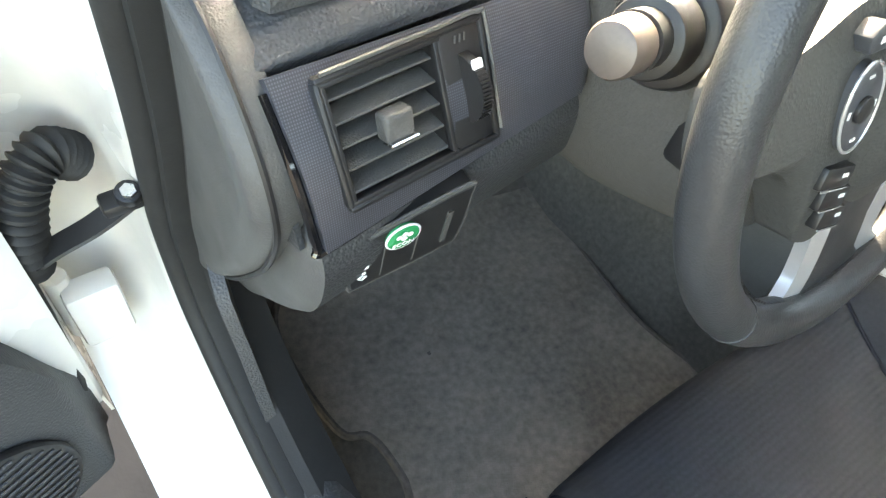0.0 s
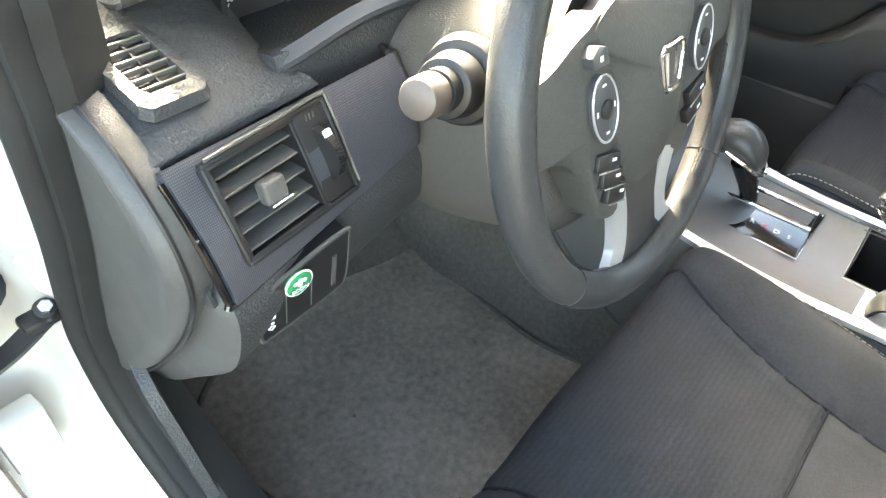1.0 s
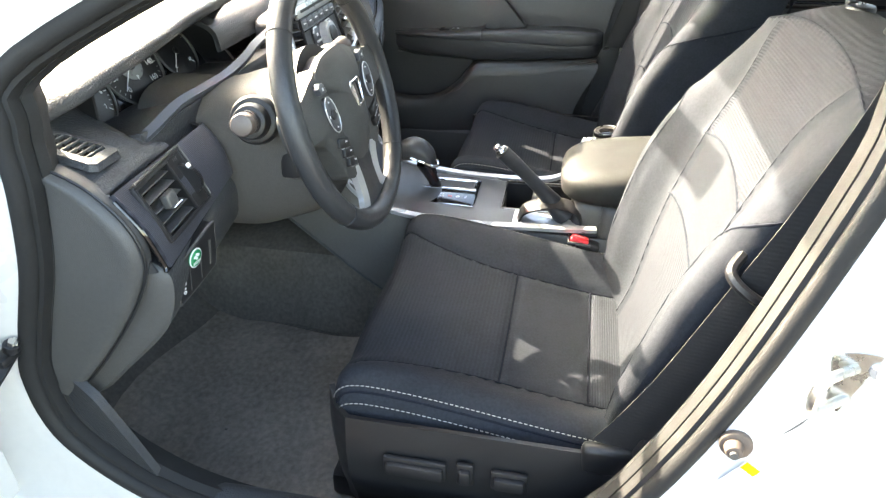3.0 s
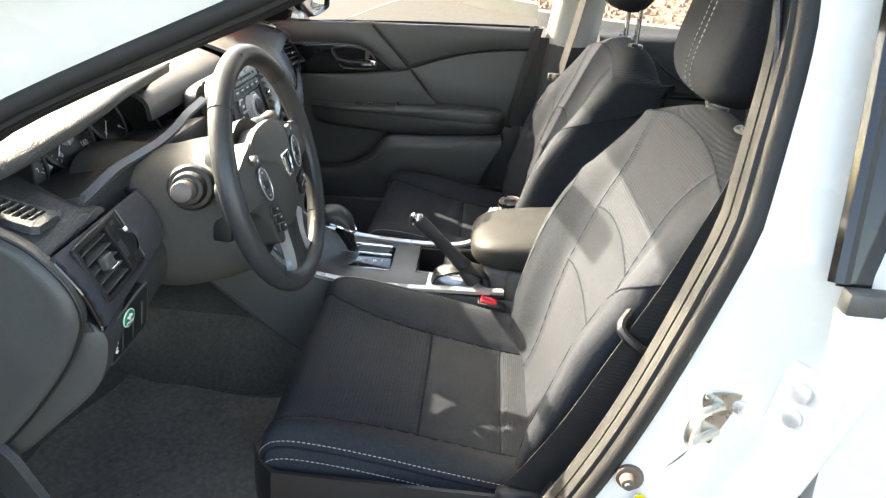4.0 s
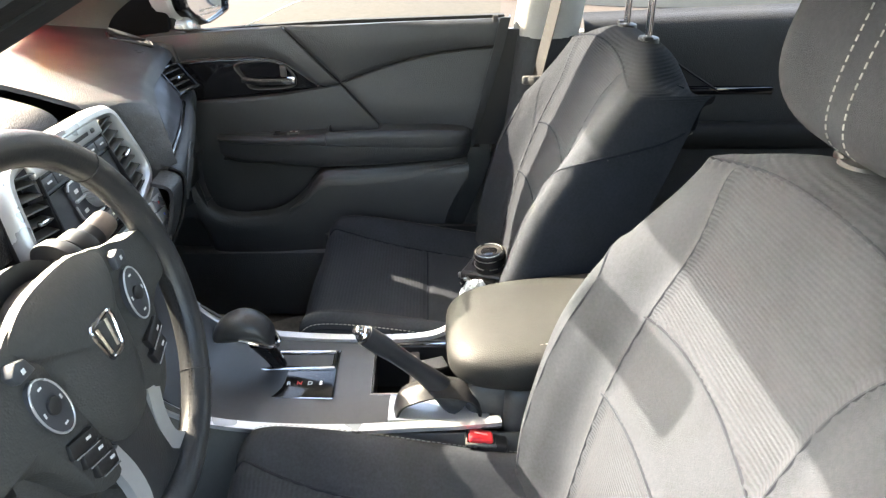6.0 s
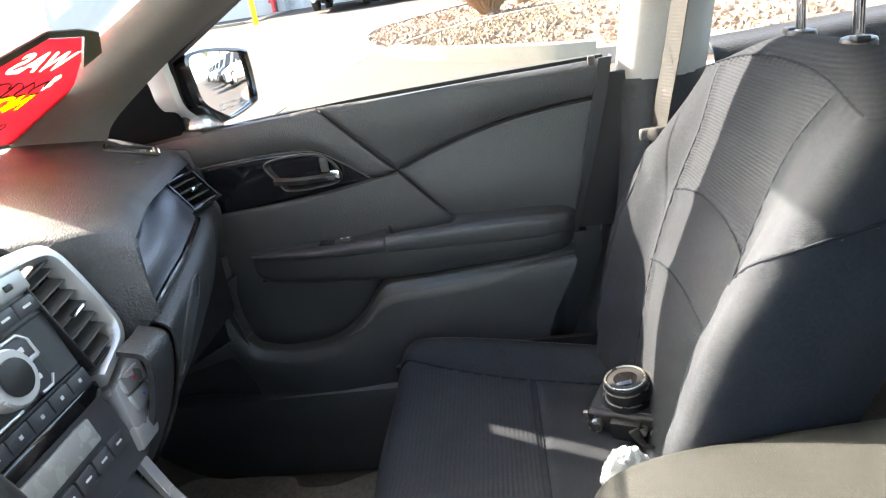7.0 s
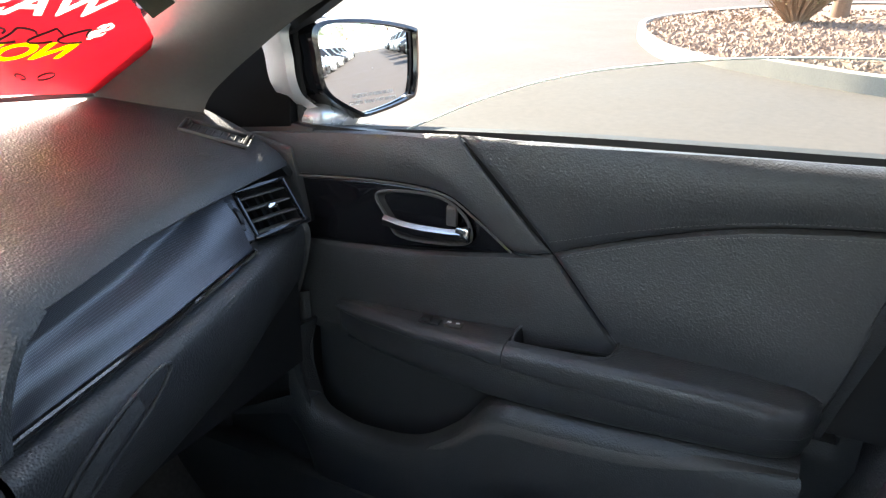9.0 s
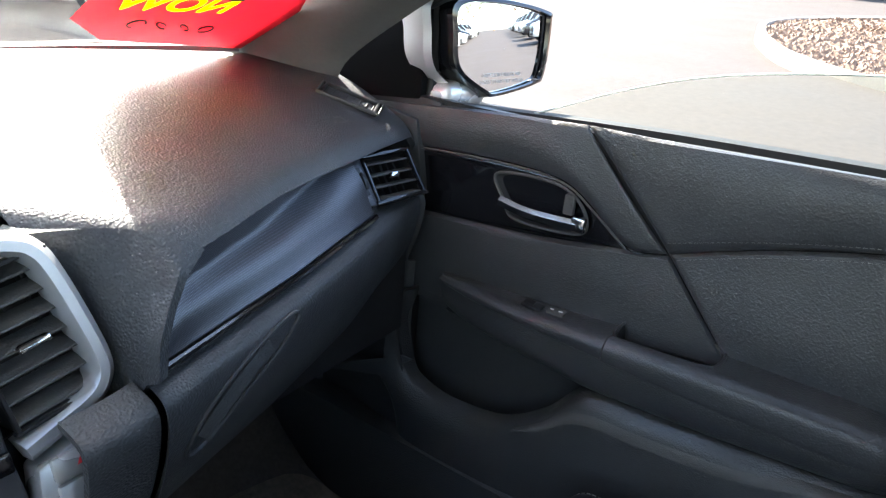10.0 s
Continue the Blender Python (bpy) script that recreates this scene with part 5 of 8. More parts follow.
part("trim_side", shell(np.array([[Vector((-0.700, 0.616 - 0.042 * t, 0.835 - 0.09 * t)), Vector((-0.706, 0.640 - 0.04 * t, 0.832 - 0.09 * t)), Vector((-0.708, 0.70, 0.828 - 0.10 * t))] for t in np.linspace(0, 1, 10)]), 0.004), M_SOFT, dash, "grained side of the vent panel")
p_v = trim_face(0.262, 0.44)
vm = facing(p_v + T_N * 0.006, T_N) @ Matrix.Rotation(radians(2), 4, "Z") @ Matrix.Diagonal((0.86, 0.90, 1, 1))
plate = part("vent_plate", moved(merge(*[box(c, s, 0.003, 2) for c, s in (((0.018, 0.041, 0), (0.130, 0.006, 0.008)), ((0.018, -0.041, 0), (0.130, 0.006, 0.008)), ((0.081, 0, 0), (0.006, 0.088, 0.008)), ((0.062, 0, -0.001), (0.036, 0.082, 0.006)), ((-0.045, 0, 0), (0.006, 0.082, 0.008)))]), vm), M_BLACK, trim_panel, "black vent plate")
part("plate_edge", moved(tube([(0.084, -0.036, 0.004), (0.084, 0.036, 0.004), (0.078, 0.045, 0.004), (0.04, 0.045, 0.004), (-0.042, 0.045, 0.004)], 0.0016, 6, smooth=40), vm), M_HARD, plate, "pale worn plate edge")
driver_vent = vent(dash, vm, 0.084, 0.076, 5, depth=0.03, frame_w=0.004, frame_material=M_BLACK)
part("thumbwheel", moved(merge(disc((0.059, 0, -0.006), (1, 0, 0), 0.025, 0.008, 40), *[moved(box((0, 0, 0), (0.0078, 0.0012, 0.0018)), Matrix.Translation((0.063, 0, -0.006)) @ Matrix.Rotation(a, 4, "X") @ Matrix.Translation((0, 0, 0.0252))) for a in np.linspace(-0.8, 0.8, 17)]), vm), M_BLACK, driver_vent, "ribbed black thumbwheel")
part("wheel_mark", moved(box((0.063, 0.0175, 0.0135), (0.008, 0.007, 0.003), 0.001), vm), M_WHITE, driver_vent, "white position mark")
part("symbol", moved(merge(*[box((0.058 + 0.004 * i, 0.033, 0.0025), (0.0012, 0.005, 0.0006), turn=(0, 0, -15)) for i in range(3)]), vm), M_HARD, driver_vent)

# knee panel, its flared side and the switch panel
KNEE = curve([(0, 0.600, 0.758), (0, 0.575, 0.747), (0, 0.565, 0.730), (0, 0.568, 0.703), (0, 0.578, 0.674), (0, 0.60, 0.640), (0, 0.66, 0.58), (0, 0.72, 0.525), (0, 0.80, 0.50)], 70)


def knee(u, v):
    x = -0.690 + 0.235 * u
    y, z = on_line(KNEE, v)[1:]
    return Vector((x, y + 0.026 * u, z + 0.022 * u * (1 - v) + 0.13 * u * max(0, v - 0.5)))


part("knee_panel", shell(np.array([[knee(u, v) for v in np.linspace(0, 1, 40)] for u in np.linspace(0, 1, 24)]), 0.006), M_SOFT, dash)
flare = []
for v in np.linspace(0.02, 1.0, 30):
    p = knee(0, v)
    flare.append([p, p + Vector((-0.006, 0.006, 0)), p + Vector((-0.012, 0.03, 0.002)), p + Vector((-0.014, 0.10, 0.004))])
part("knee_side", shell(np.array(flare), 0.003), M_HARD, dash, "smooth grey side of the knee panel")
sw = facing((-0.6250, 0.5740, 0.7150), (-0.05, -0.985, -0.14))
outline = curve([(-0.043, 0.010), (-0.041, -0.036), (-0.030, -0.0395), (0.030, -0.031), (0.042, -0.022), (0.043, 0.024), (0.036, 0.035), (-0.030, 0.019)], 40, closed=True)
switches = part("switch_panel", moved(prism([tuple(p) for p in outline], "z", -0.012, 0.004, 0.001, 1), sw), M_BLACK, dash, "black switch panel")
part("panel_edge", moved(tube([(p[0] * 1.02, p[1] * 1.03, 0.002) for p in outline], 0.0018, 6, closed=True), sw), M_HARD, switches)
for at, size in (((-0.0185, -0.015, 0.0045), (0.0008, 0.036, 0.0010)), ((0.006, -0.008, 0.0045), (0.0008, 0.042, 0.0010)), ((0.0285, -0.002, 0.0045), (0.004, 0.036, 0.0016))):
    part("divider", moved(box(at, size), sw), M_HARD, switches)
eco = part("eco_button", moved(disc((-0.008, 0.012, 0.002), (0, 0, 1), 0.0118, 0.006, 32, edge=0.0015), sw), M_GREEN, switches, "round green economy button")
part("button_ring", moved(tube([(-0.008 + 0.0122 * math.cos(a), 0.012 + 0.0122 * math.sin(a), 0.0065) for a in np.linspace(0, 2 * math.pi, 40, endpoint=False)], 0.0009, 6, closed=True), sw), M_WHITE, eco, "pale ring")
part("lettering", merge(lettering("ECON", 0.0058, sw @ Matrix.Translation((-0.008, 0.006, 0.0083))), moved(merge(*[disc((-0.008 + dx, 0.015 + dy_, 0.008), (0, 0, 1), 0.0022, 0.0005, 10) for dx, dy_ in ((0, 0.002), (-0.004, 0), (0.004, 0), (0, -0.003))]), sw)), M_WHITE, eco)
part("symbol", moved(merge(box((-0.032, -0.014, 0.0046), (0.006, 0.004, 0.0006), 0.001), box((-0.032, -0.021, 0.0046), (0.003, 0.003, 0.0006), 0.001), tube([(-0.036, -0.026, 0.0046), (-0.033, -0.029, 0.0046), (-0.030, -0.026, 0.0046), (-0.033, -0.024, 0.0046)], 0.0007, 6, closed=True)), sw), M_WHITE, switches)

# end cap towards the door, with its raised rounded border
CAP = [(0.705, 0.884), (0.652, 0.868), (0.617, 0.846), (0.588, 0.810), (0.578, 0.772), (0.588, 0.735), (0.622, 0.677), (0.69, 0.590), (0.752, 0.530), (0.80, 0.512)]
cap_line = curve([(0, *p) for p in CAP], 40)[:, 1:]
cap_rows = []
for k, (y, z) in enumerate(cap_line):
    t = k / 39
    cap_rows.append([(-0.692, y + 0.004, z), (-0.706, y + 0.001, z), (-0.717, y + 0.006, z), (-0.722, y + 0.018, z + 0.002), (-0.721, y + 0.05, z + 0.004 * (1 - t)), (-0.722, 0.5 * (y + 0.95), 0.55 * z + 0.45 * (0.93 - 0.36 * t)), (-0.722, 0.98, 0.94 - 0.38 * t)])
part("end_cap", shell(patch(cap_rows, 40, 30), 0.004), M_HARD, dash, "matt grey end cap of the dash")
part("cap_gap", tube([(-0.711, y - 0.001, z) for y, z in cap_line], 0.0022, 6), M_BLACK, dash)
part("column_surround", shell(patch([[(-0.475, 0.628, 0.838), (-0.470, 0.600, 0.80), (-0.462, 0.585, 0.75), (-0.455, 0.60, 0.70)], [(-0.45, 0.70, 0.84), (-0.45, 0.70, 0.80), (-0.45, 0.70, 0.74), (-0.45, 0.72, 0.66)]], 8, 10), 0.004), M_BLACK, dash)
part("dash_band", sweep([(-0.585, 0.655, 0.846), (-0.555, 0.642, 0.860), (-0.49, 0.640, 0.872), (-0.42, 0.641, 0.871), (-0.351, 0.641, 0.870), (-0.285, 0.640, 0.878), (-0.237, 0.640, 0.889), (-0.16, 0.640, 0.898)], [(-0.007, -0.009), (0.006, -0.009), (0.008, 0.000), (0.006, 0.004), (-0.006, 0.003)], smooth=50, up=(0, -0.5, 0.86)), M_BLUEGREY, dash, "satin blue-grey band under the cluster")
part("dash_end", prism([(0.70, 0.80), (0.72, 0.905), (0.86, 0.925), (1.02, 0.955), (1.10, 0.95), (1.10, 0.80)], "x", 0.690, 0.745, 0.004), M_SOFT, dash)
part("inner_blind", merge(box((0, 0.92, 0.72), (1.36, 0.10, 0.36)), box((0.43, 0.80, 0.70), (0.46, 0.2, 0.2))), M_BLACK, dash)
part("lower_column_trim", shell(patch([[(-0.455, 0.62, 0.80), (-0.40, 0.64, 0.80), (-0.30, 0.64, 0.80), (-0.165, 0.62, 0.80)], [(-0.46, 0.615, 0.70), (-0.40, 0.66, 0.70), (-0.30, 0.66, 0.70), (-0.155, 0.61, 0.70)], [(-0.46, 0.66, 0.63), (-0.40, 0.70, 0.62), (-0.30, 0.70, 0.62), (-0.15, 0.65, 0.62)]], 10, 14), 0.004), M_BLACK, dash)

# passenger vent and demister vents
pv = facing((0.603, 0.688, 0.851), (-0.12, -0.76, 0.64))
pvent = vent(dash, pv, 0.078, 0.062, 4, upright=False, tab=False, depth=0.03, frame_w=0.005)
for i in range(5):
    part("upright_fin", moved(box(((i - 2) * 0.013, 0, -0.023), (0.0014, 0.054, 0.008)), pv), M_BLACK, pvent)
part("vent_tab", moved(box((0.0, 0, 0.003), (0.016, 0.006, 0.008), 0.002), pv), M_CHROME, pvent, "chrome vent tab")
part("vent_side", moved(box((-0.052, 0, -0.002), (0.022, 0.066, 0.006), 0.002), pv), M_WEAVE, pvent, "blue-grey thumbwheel plate")
part("thumbwheel", moved(merge(box((-0.052, 0, 0.0005), (0.009, 0.038, 0.003), 0.001, 1), disc((-0.052, 0, -0.012), (1, 0, 0), 0.018, 0.005, 24)), pv), M_BLACK, pvent, "black thumbwheel")
d_front, d_rear = Vector((0.607, 0.815, 0.9395)), Vector((0.645, 0.755, 0.9170))
dv = facing(0.5 * (d_front + d_rear), (0.04, -0.31, 0.95), d_front - d_rear)
dvent = vent(dash, dv @ pose(0, 0, 0, 0, 0, 90), 0.074, 0.036, 8, upright=True, tab=False, depth=0.015, frame_w=0.004, frame_material=M_BLACK)
part("vent_rim", moved(merge(box((0, 0.021, 0.0015), (0.086, 0.002, 0.004), 0.0008, 1), box((0.043, 0, 0.0015), (0.002, 0.042, 0.004), 0.0008, 1), box((-0.043, 0, 0.0015), (0.002, 0.042, 0.004), 0.0008, 1), box((0, -0.021, 0.0015), (0.086, 0.002, 0.004), 0.0008, 1)), dv @ pose(0, 0, 0, 0, 0, 90)), M_HARD, dvent, "thin grey rim")
part("imprint", lettering("SRS\nAIRBAG", 0.008, facing(upper_pad(0.75, 0.13) + Vector((0, 0, 0.001)), (0.0, -0.40, 0.92), (0.1, 0.92, 0.40))), M_HARD, dash, "embossed lettering")

# ---- centre stack ----
stack = thing("centre_stack", (0, 0.60, 0.70), "silver-edged audio and climate control stack", "control panel")
S_N = Vector((0, -0.964, 0.266))
sm = facing((0, 0.601, 0.8125), S_N)


def outline_right(k):
    pts = curve([(0.0, 0.114), (0.05, 0.114), (0.10, 0.112), (0.126, 0.108), (0.139, 0.099), (0.147, 0.080), (0.157, 0.040), (0.162, 0.012), (0.159, -0.002), (0.148, -0.012), (0.125, -0.020), (0.100, -0.028)], 60)
    return [tuple(p) for p in pts]


right_side = outline_right(0)
full = right_side + [(0.150, -0.030), (0.146, -0.085), (0.10, -0.122), (-0.10, -0.122), (-0.146, -0.085), (-0.150, -0.030)] + [(-x, y) for x, y in right_side[::-1]]
core = [(-0.092, 0.117), (0.092, 0.117), (0.092, -0.02), (0.10, -0.122), (-0.10, -0.122), (-0.092, -0.02)]
part("backplate", moved(prism(full, "z", -0.06, -0.036), sm), M_BLACK, stack)
fascia = part("fascia", moved(prism(core[::-1], "z", -0.04, -0.002, 0.002, 1), sm), M_BLUEGREY, stack, "satin grey fascia")
for s in (-1, 1):
    part("silver_frame", moved(sweep([(s * x, y, 0.0) for x, y in right_side], [(-0.0085, -0.014), (0.0085, -0.014), (0.0085, 0.002), (0.0045, 0.008), (-0.0025, 0.0075), (-0.0085, 0.001)], up=(0, 0, 1)), sm), M_SILVER, stack, "silver frame round the vent")
    vs_m = sm @ pose(s * 0.1225, 0.043, 0.0, 0, 0, s * 8)
    cv = vent(stack, vs_m, 0.060, 0.108, 7, tab=False, depth=0.03, frame_w=0.003, frame_material=M_BLACK)
    part("vent_tab", moved(box((0, -0.002, 0.004), (0.022, 0.006, 0.008), 0.0025), vs_m), M_CHROME, cv, "chrome vent tab")
    low = [(s * 0.158, -0.024), (s * 0.157, -0.068), (s * 0.122, -0.112), (s * 0.088, -0.112), (s * 0.098, -0.070), (s * 0.102, -0.042)]
    lower = part("climate_panel", moved(prism(low if s > 0 else low[::-1], "z", -0.02, 0.006, 0.003, 2), sm), M_SILVER, stack, "silver climate control panel")
    for k, mtl in ((0, M_RED), (1, material("blue_print", (0.03, 0.08, 0.5), 0.5, vary=0))):
        part("button", moved(box((s * 0.127, -0.047 - 0.021 * k, 0.008), (0.036, 0.0185, 0.006), 0.002), sm), M_SILVER, lower)
        tri = [(-0.003, -0.002), (0.003, -0.002), (0, 0.003)] if k == 0 else [(-0.003, 0.002), (0, -0.003), (0.003, 0.002)]
        part("arrow", moved(prism(tri, "z", 0.011, 0.0115), sm @ Matrix.Translation((s * 0.127, -0.047 - 0.021 * k, 0))), mtl, lower)
part("slot_trim", moved(merge(box((0, 0.098, -0.001), (0.186, 0.026, 0.010), 0.004, 3), box((0, 0.110, 0.004), (0.19, 0.005, 0.008), 0.002)), sm), M_SILVER, stack, "silver disc slot trim")
part("disc_slot", moved(merge(box((-0.012, 0.096, 0.0035), (0.13, 0.005, 0.002)), box((0.066, 0.096, 0.004), (0.010, 0.006, 0.003), 0.001)), sm), M_BLACK, stack)
for i in range(6):
    b_ = part("button", moved(box((-0.074 + 0.0295 * i, 0.074, 0.0), (0.0285, 0.016, 0.006), 0.0015), sm), M_BLUEGREY, stack)
    part("symbol", moved(box((-0.074 + 0.0295 * i, 0.074, 0.0034), (0.011, 0.0024, 0.0004)), sm), M_WHITE, b_)
    b_ = part("button", moved(box((-0.074 + 0.0295 * i, -0.012, 0.0), (0.0285, 0.016, 0.006), 0.0015), sm), M_BLUEGREY, stack)
    part("symbol", moved(box((-0.074 + 0.0295 * i, -0.012, 0.0034), (0.004, 0.0036, 0.0004)), sm), M_WHITE, b_)
part("gloss_band", moved(merge(box((0, -0.030, -0.001), (0.184, 0.015, 0.006), 0.002), box((0, 0.0615, 0.0005), (0.184, 0.0016, 0.004)), box((0, 0.0005, 0.0005), (0.184, 0.0016, 0.004))), sm), M_GLOSS, stack, "gloss black band")
knob_plate = part("knob_plate", moved(box((0, 0.031, 0.0), (0.104, 0.054, 0.006), 0.006, 3), sm), M_BLUEGREY, stack)
for a in (-1, 1):
    part("plate_edge", moved(tube([(a * 0.008 + 0.010, 0.031 + a * 0.0275, 0.003), (a * 0.042, 0.031 + a * 0.0275, 0.003), (a * 0.051, 0.031 + a * 0.019, 0.003), (a * 0.052, 0.031 + a * 0.002, 0.003)], 0.0016, 6), sm), M_SILVER, knob_plate, "silver plate edge")
    part("plate_edge", moved(tube([(-a * 0.030, 0.031 + a * 0.0275, 0.003), (-a * 0.045, 0.031 + a * 0.0275, 0.003), (-a * 0.052, 0.031 + a * 0.020, 0.003)], 0.0016, 6), sm), M_SILVER, knob_plate, "silver plate edge")
    part("pointer_strip", moved(box((a * 0.036, 0.034, 0.004), (0.026, 0.004, 0.005), 0.001, 1), sm), M_SILVER, knob_plate, "silver pointer strip")
    for b in (-1, 1):
        part("symbol", moved(box((a * 0.036, 0.031 + b * 0.014, 0.0034), (0.009, 0.005, 0.0004)), sm), M_WHITE, knob_plate)
ribbed = [((0.0250 + 0.0009 * (i % 2)) * math.cos(a), 0.034 + (0.0250 + 0.0009 * (i % 2)) * math.sin(a)) for i, a in enumerate(np.linspace(0, 2 * math.pi, 96, endpoint=False))]
knob = part("knob", moved(skin([[(x, y, 0.002) for x, y in ribbed], [(x, y, 0.018) for x, y in ribbed], [(x * 0.93, 0.034 + (y - 0.034) * 0.93, 0.020) for x, y in ribbed], [(x * 0.02, 0.034 + (y - 0.034) * 0.02, 0.020) for x, y in ribbed]], False, True), sm), M_SILVER, stack, "ribbed silver control knob")
part("knob_cap", moved(disc((0, 0.034, 0.019), (0, 0, 1), 0.017, 0.004, 32, edge=0.001), sm), M_BLACK, knob)
part("climate_display", moved(box((0, -0.056, 0.0), (0.11, 0.026, 0.006), 0.002), sm), material("pale_lcd", (0.30, 0.31, 0.30), 0.25, vary=0.04, scale=60), stack, "pale climate display")
for i in range(6):
    b_ = part("button", moved(box((-0.068 + 0.0272 * i, -0.084, 0.0), (0.025, 0.018, 0.007), 0.002), sm), M_BLUEGREY, stack)
    part("symbol", moved(box((-0.068 + 0.0272 * i, -0.084, 0.0038), (0.009, 0.0022, 0.0004)), sm), M_WHITE, b_)

# ---- steering wheel and column ----
WHEEL = Vector((-0.376, 0.4435, 0.852))
W_TILT = 15
wm = Matrix.Translation(WHEEL) @ pose(0, 0, 0, 90 - W_TILT)          # x across, y up the wheel, z towards the driver
wheel = thing("steering_wheel", WHEEL, "black leather three-spoke steering wheel with buttons", "steering wheel")
ring = [(0.1755 * math.sin(a), 0.1755 * math.cos(a), 0) for a in (2 * math.pi * i / 96 for i in range(96))]
rim = part("rim", moved(tube(ring, 0.0158, 18, closed=True), wm), M_LEATHER, wheel, "worn black leather rim")
for a in (45, 135, 225, 315):
    c = Vector((0.1755 * math.sin(radians(a)), 0.1755 * math.cos(radians(a)), 0))
    d = c.normalized()
    part("rim_seam", moved(tube([c + (d * math.cos(k) + Vector((0, 0, 1)) * math.sin(k)) * 0.0160 for k in np.linspace(0, 2 * math.pi, 20, endpoint=False)], 0.0007, 5, closed=True), wm), M_BLACK, rim)
part("rim_stitching", moved(stitches([(0.1602 * math.sin(a), 0.1602 * math.cos(a), 0.001) for a in np.linspace(0, 2 * math.pi, 120)], 0.006, 0.0009), wm), M_BLACK, rim)


def pillow(outline, depth, dome, rings=8):
    """A softly domed pad over an outline, facing +z."""
    o = np.array(outline)
    c = o.mean(0)
    rows = [[(*(c + (p - c) * 1.0), -depth) for p in o]]
    for i in range(rings + 1):
        t = i / rings
        k = 1 - t
        rows.append([(*(c + (p - c) * (k if i else 1.0)), dome * (1 - k ** 2.6)) for p in o])
    rows[-1] = [(*(c + (p - c) * 0.002), dome) for p in o]
    return skin(rows, False, True)


M_HUB = material("grained_hub_cover", (0.050, 0.0495, 0.047), 0.62, vary=0.12, scale=14, bump=0.4, fine=520, relief="pebble", spec=0.4)
hub_outline = curve([(0.0, 0.074), (0.040, 0.071), (0.072, 0.058), (0.076, 0.044), (0.062, 0.028), (0.057, 0.0), (0.052, -0.035), (0.040, -0.068), (0.022, -0.084), (0.0, -0.088), (-0.022, -0.084), (-0.040, -0.068), (-0.052, -0.035), (-0.057, 0.0), (-0.062, 0.028), (-0.076, 0.044), (-0.072, 0.058), (-0.040, 0.071)], 72, closed=True)
part("airbag_cover", moved(pillow(hub_outline, 0.010, 0.020), wm @ Matrix.Translation((0, 0, 0.002))), M_HUB, wheel, "grained black airbag cover")
part("hub_back", moved(disc((0, -0.01, -0.06), (0, 0, 1), 0.085, 0.05, 32, 0.075), wm), M_BLACK, wheel)
emblem_o = curve([(-0.017, 0.015), (0, 0.017), (0.017, 0.015), (0.014, -0.005), (0.010, -0.016), (0, -0.018), (-0.010, -0.016), (-0.014, -0.005)], 32, closed=True)
part("emblem", moved(merge(tube([(p[0], p[1], 0.004) for p in emblem_o], 0.0022, 8, closed=True), tube([(-0.0085, 0.013, 0.003), (-0.006, -0.013, 0.003)], 0.0026, 6), tube([(0.0085, 0.013, 0.003), (0.006, -0.013, 0.003)], 0.0026, 6)), wm @ Matrix.Translation((0, 0.008, 0.018))), M_CHROME, wheel, "plain chrome badge outline")
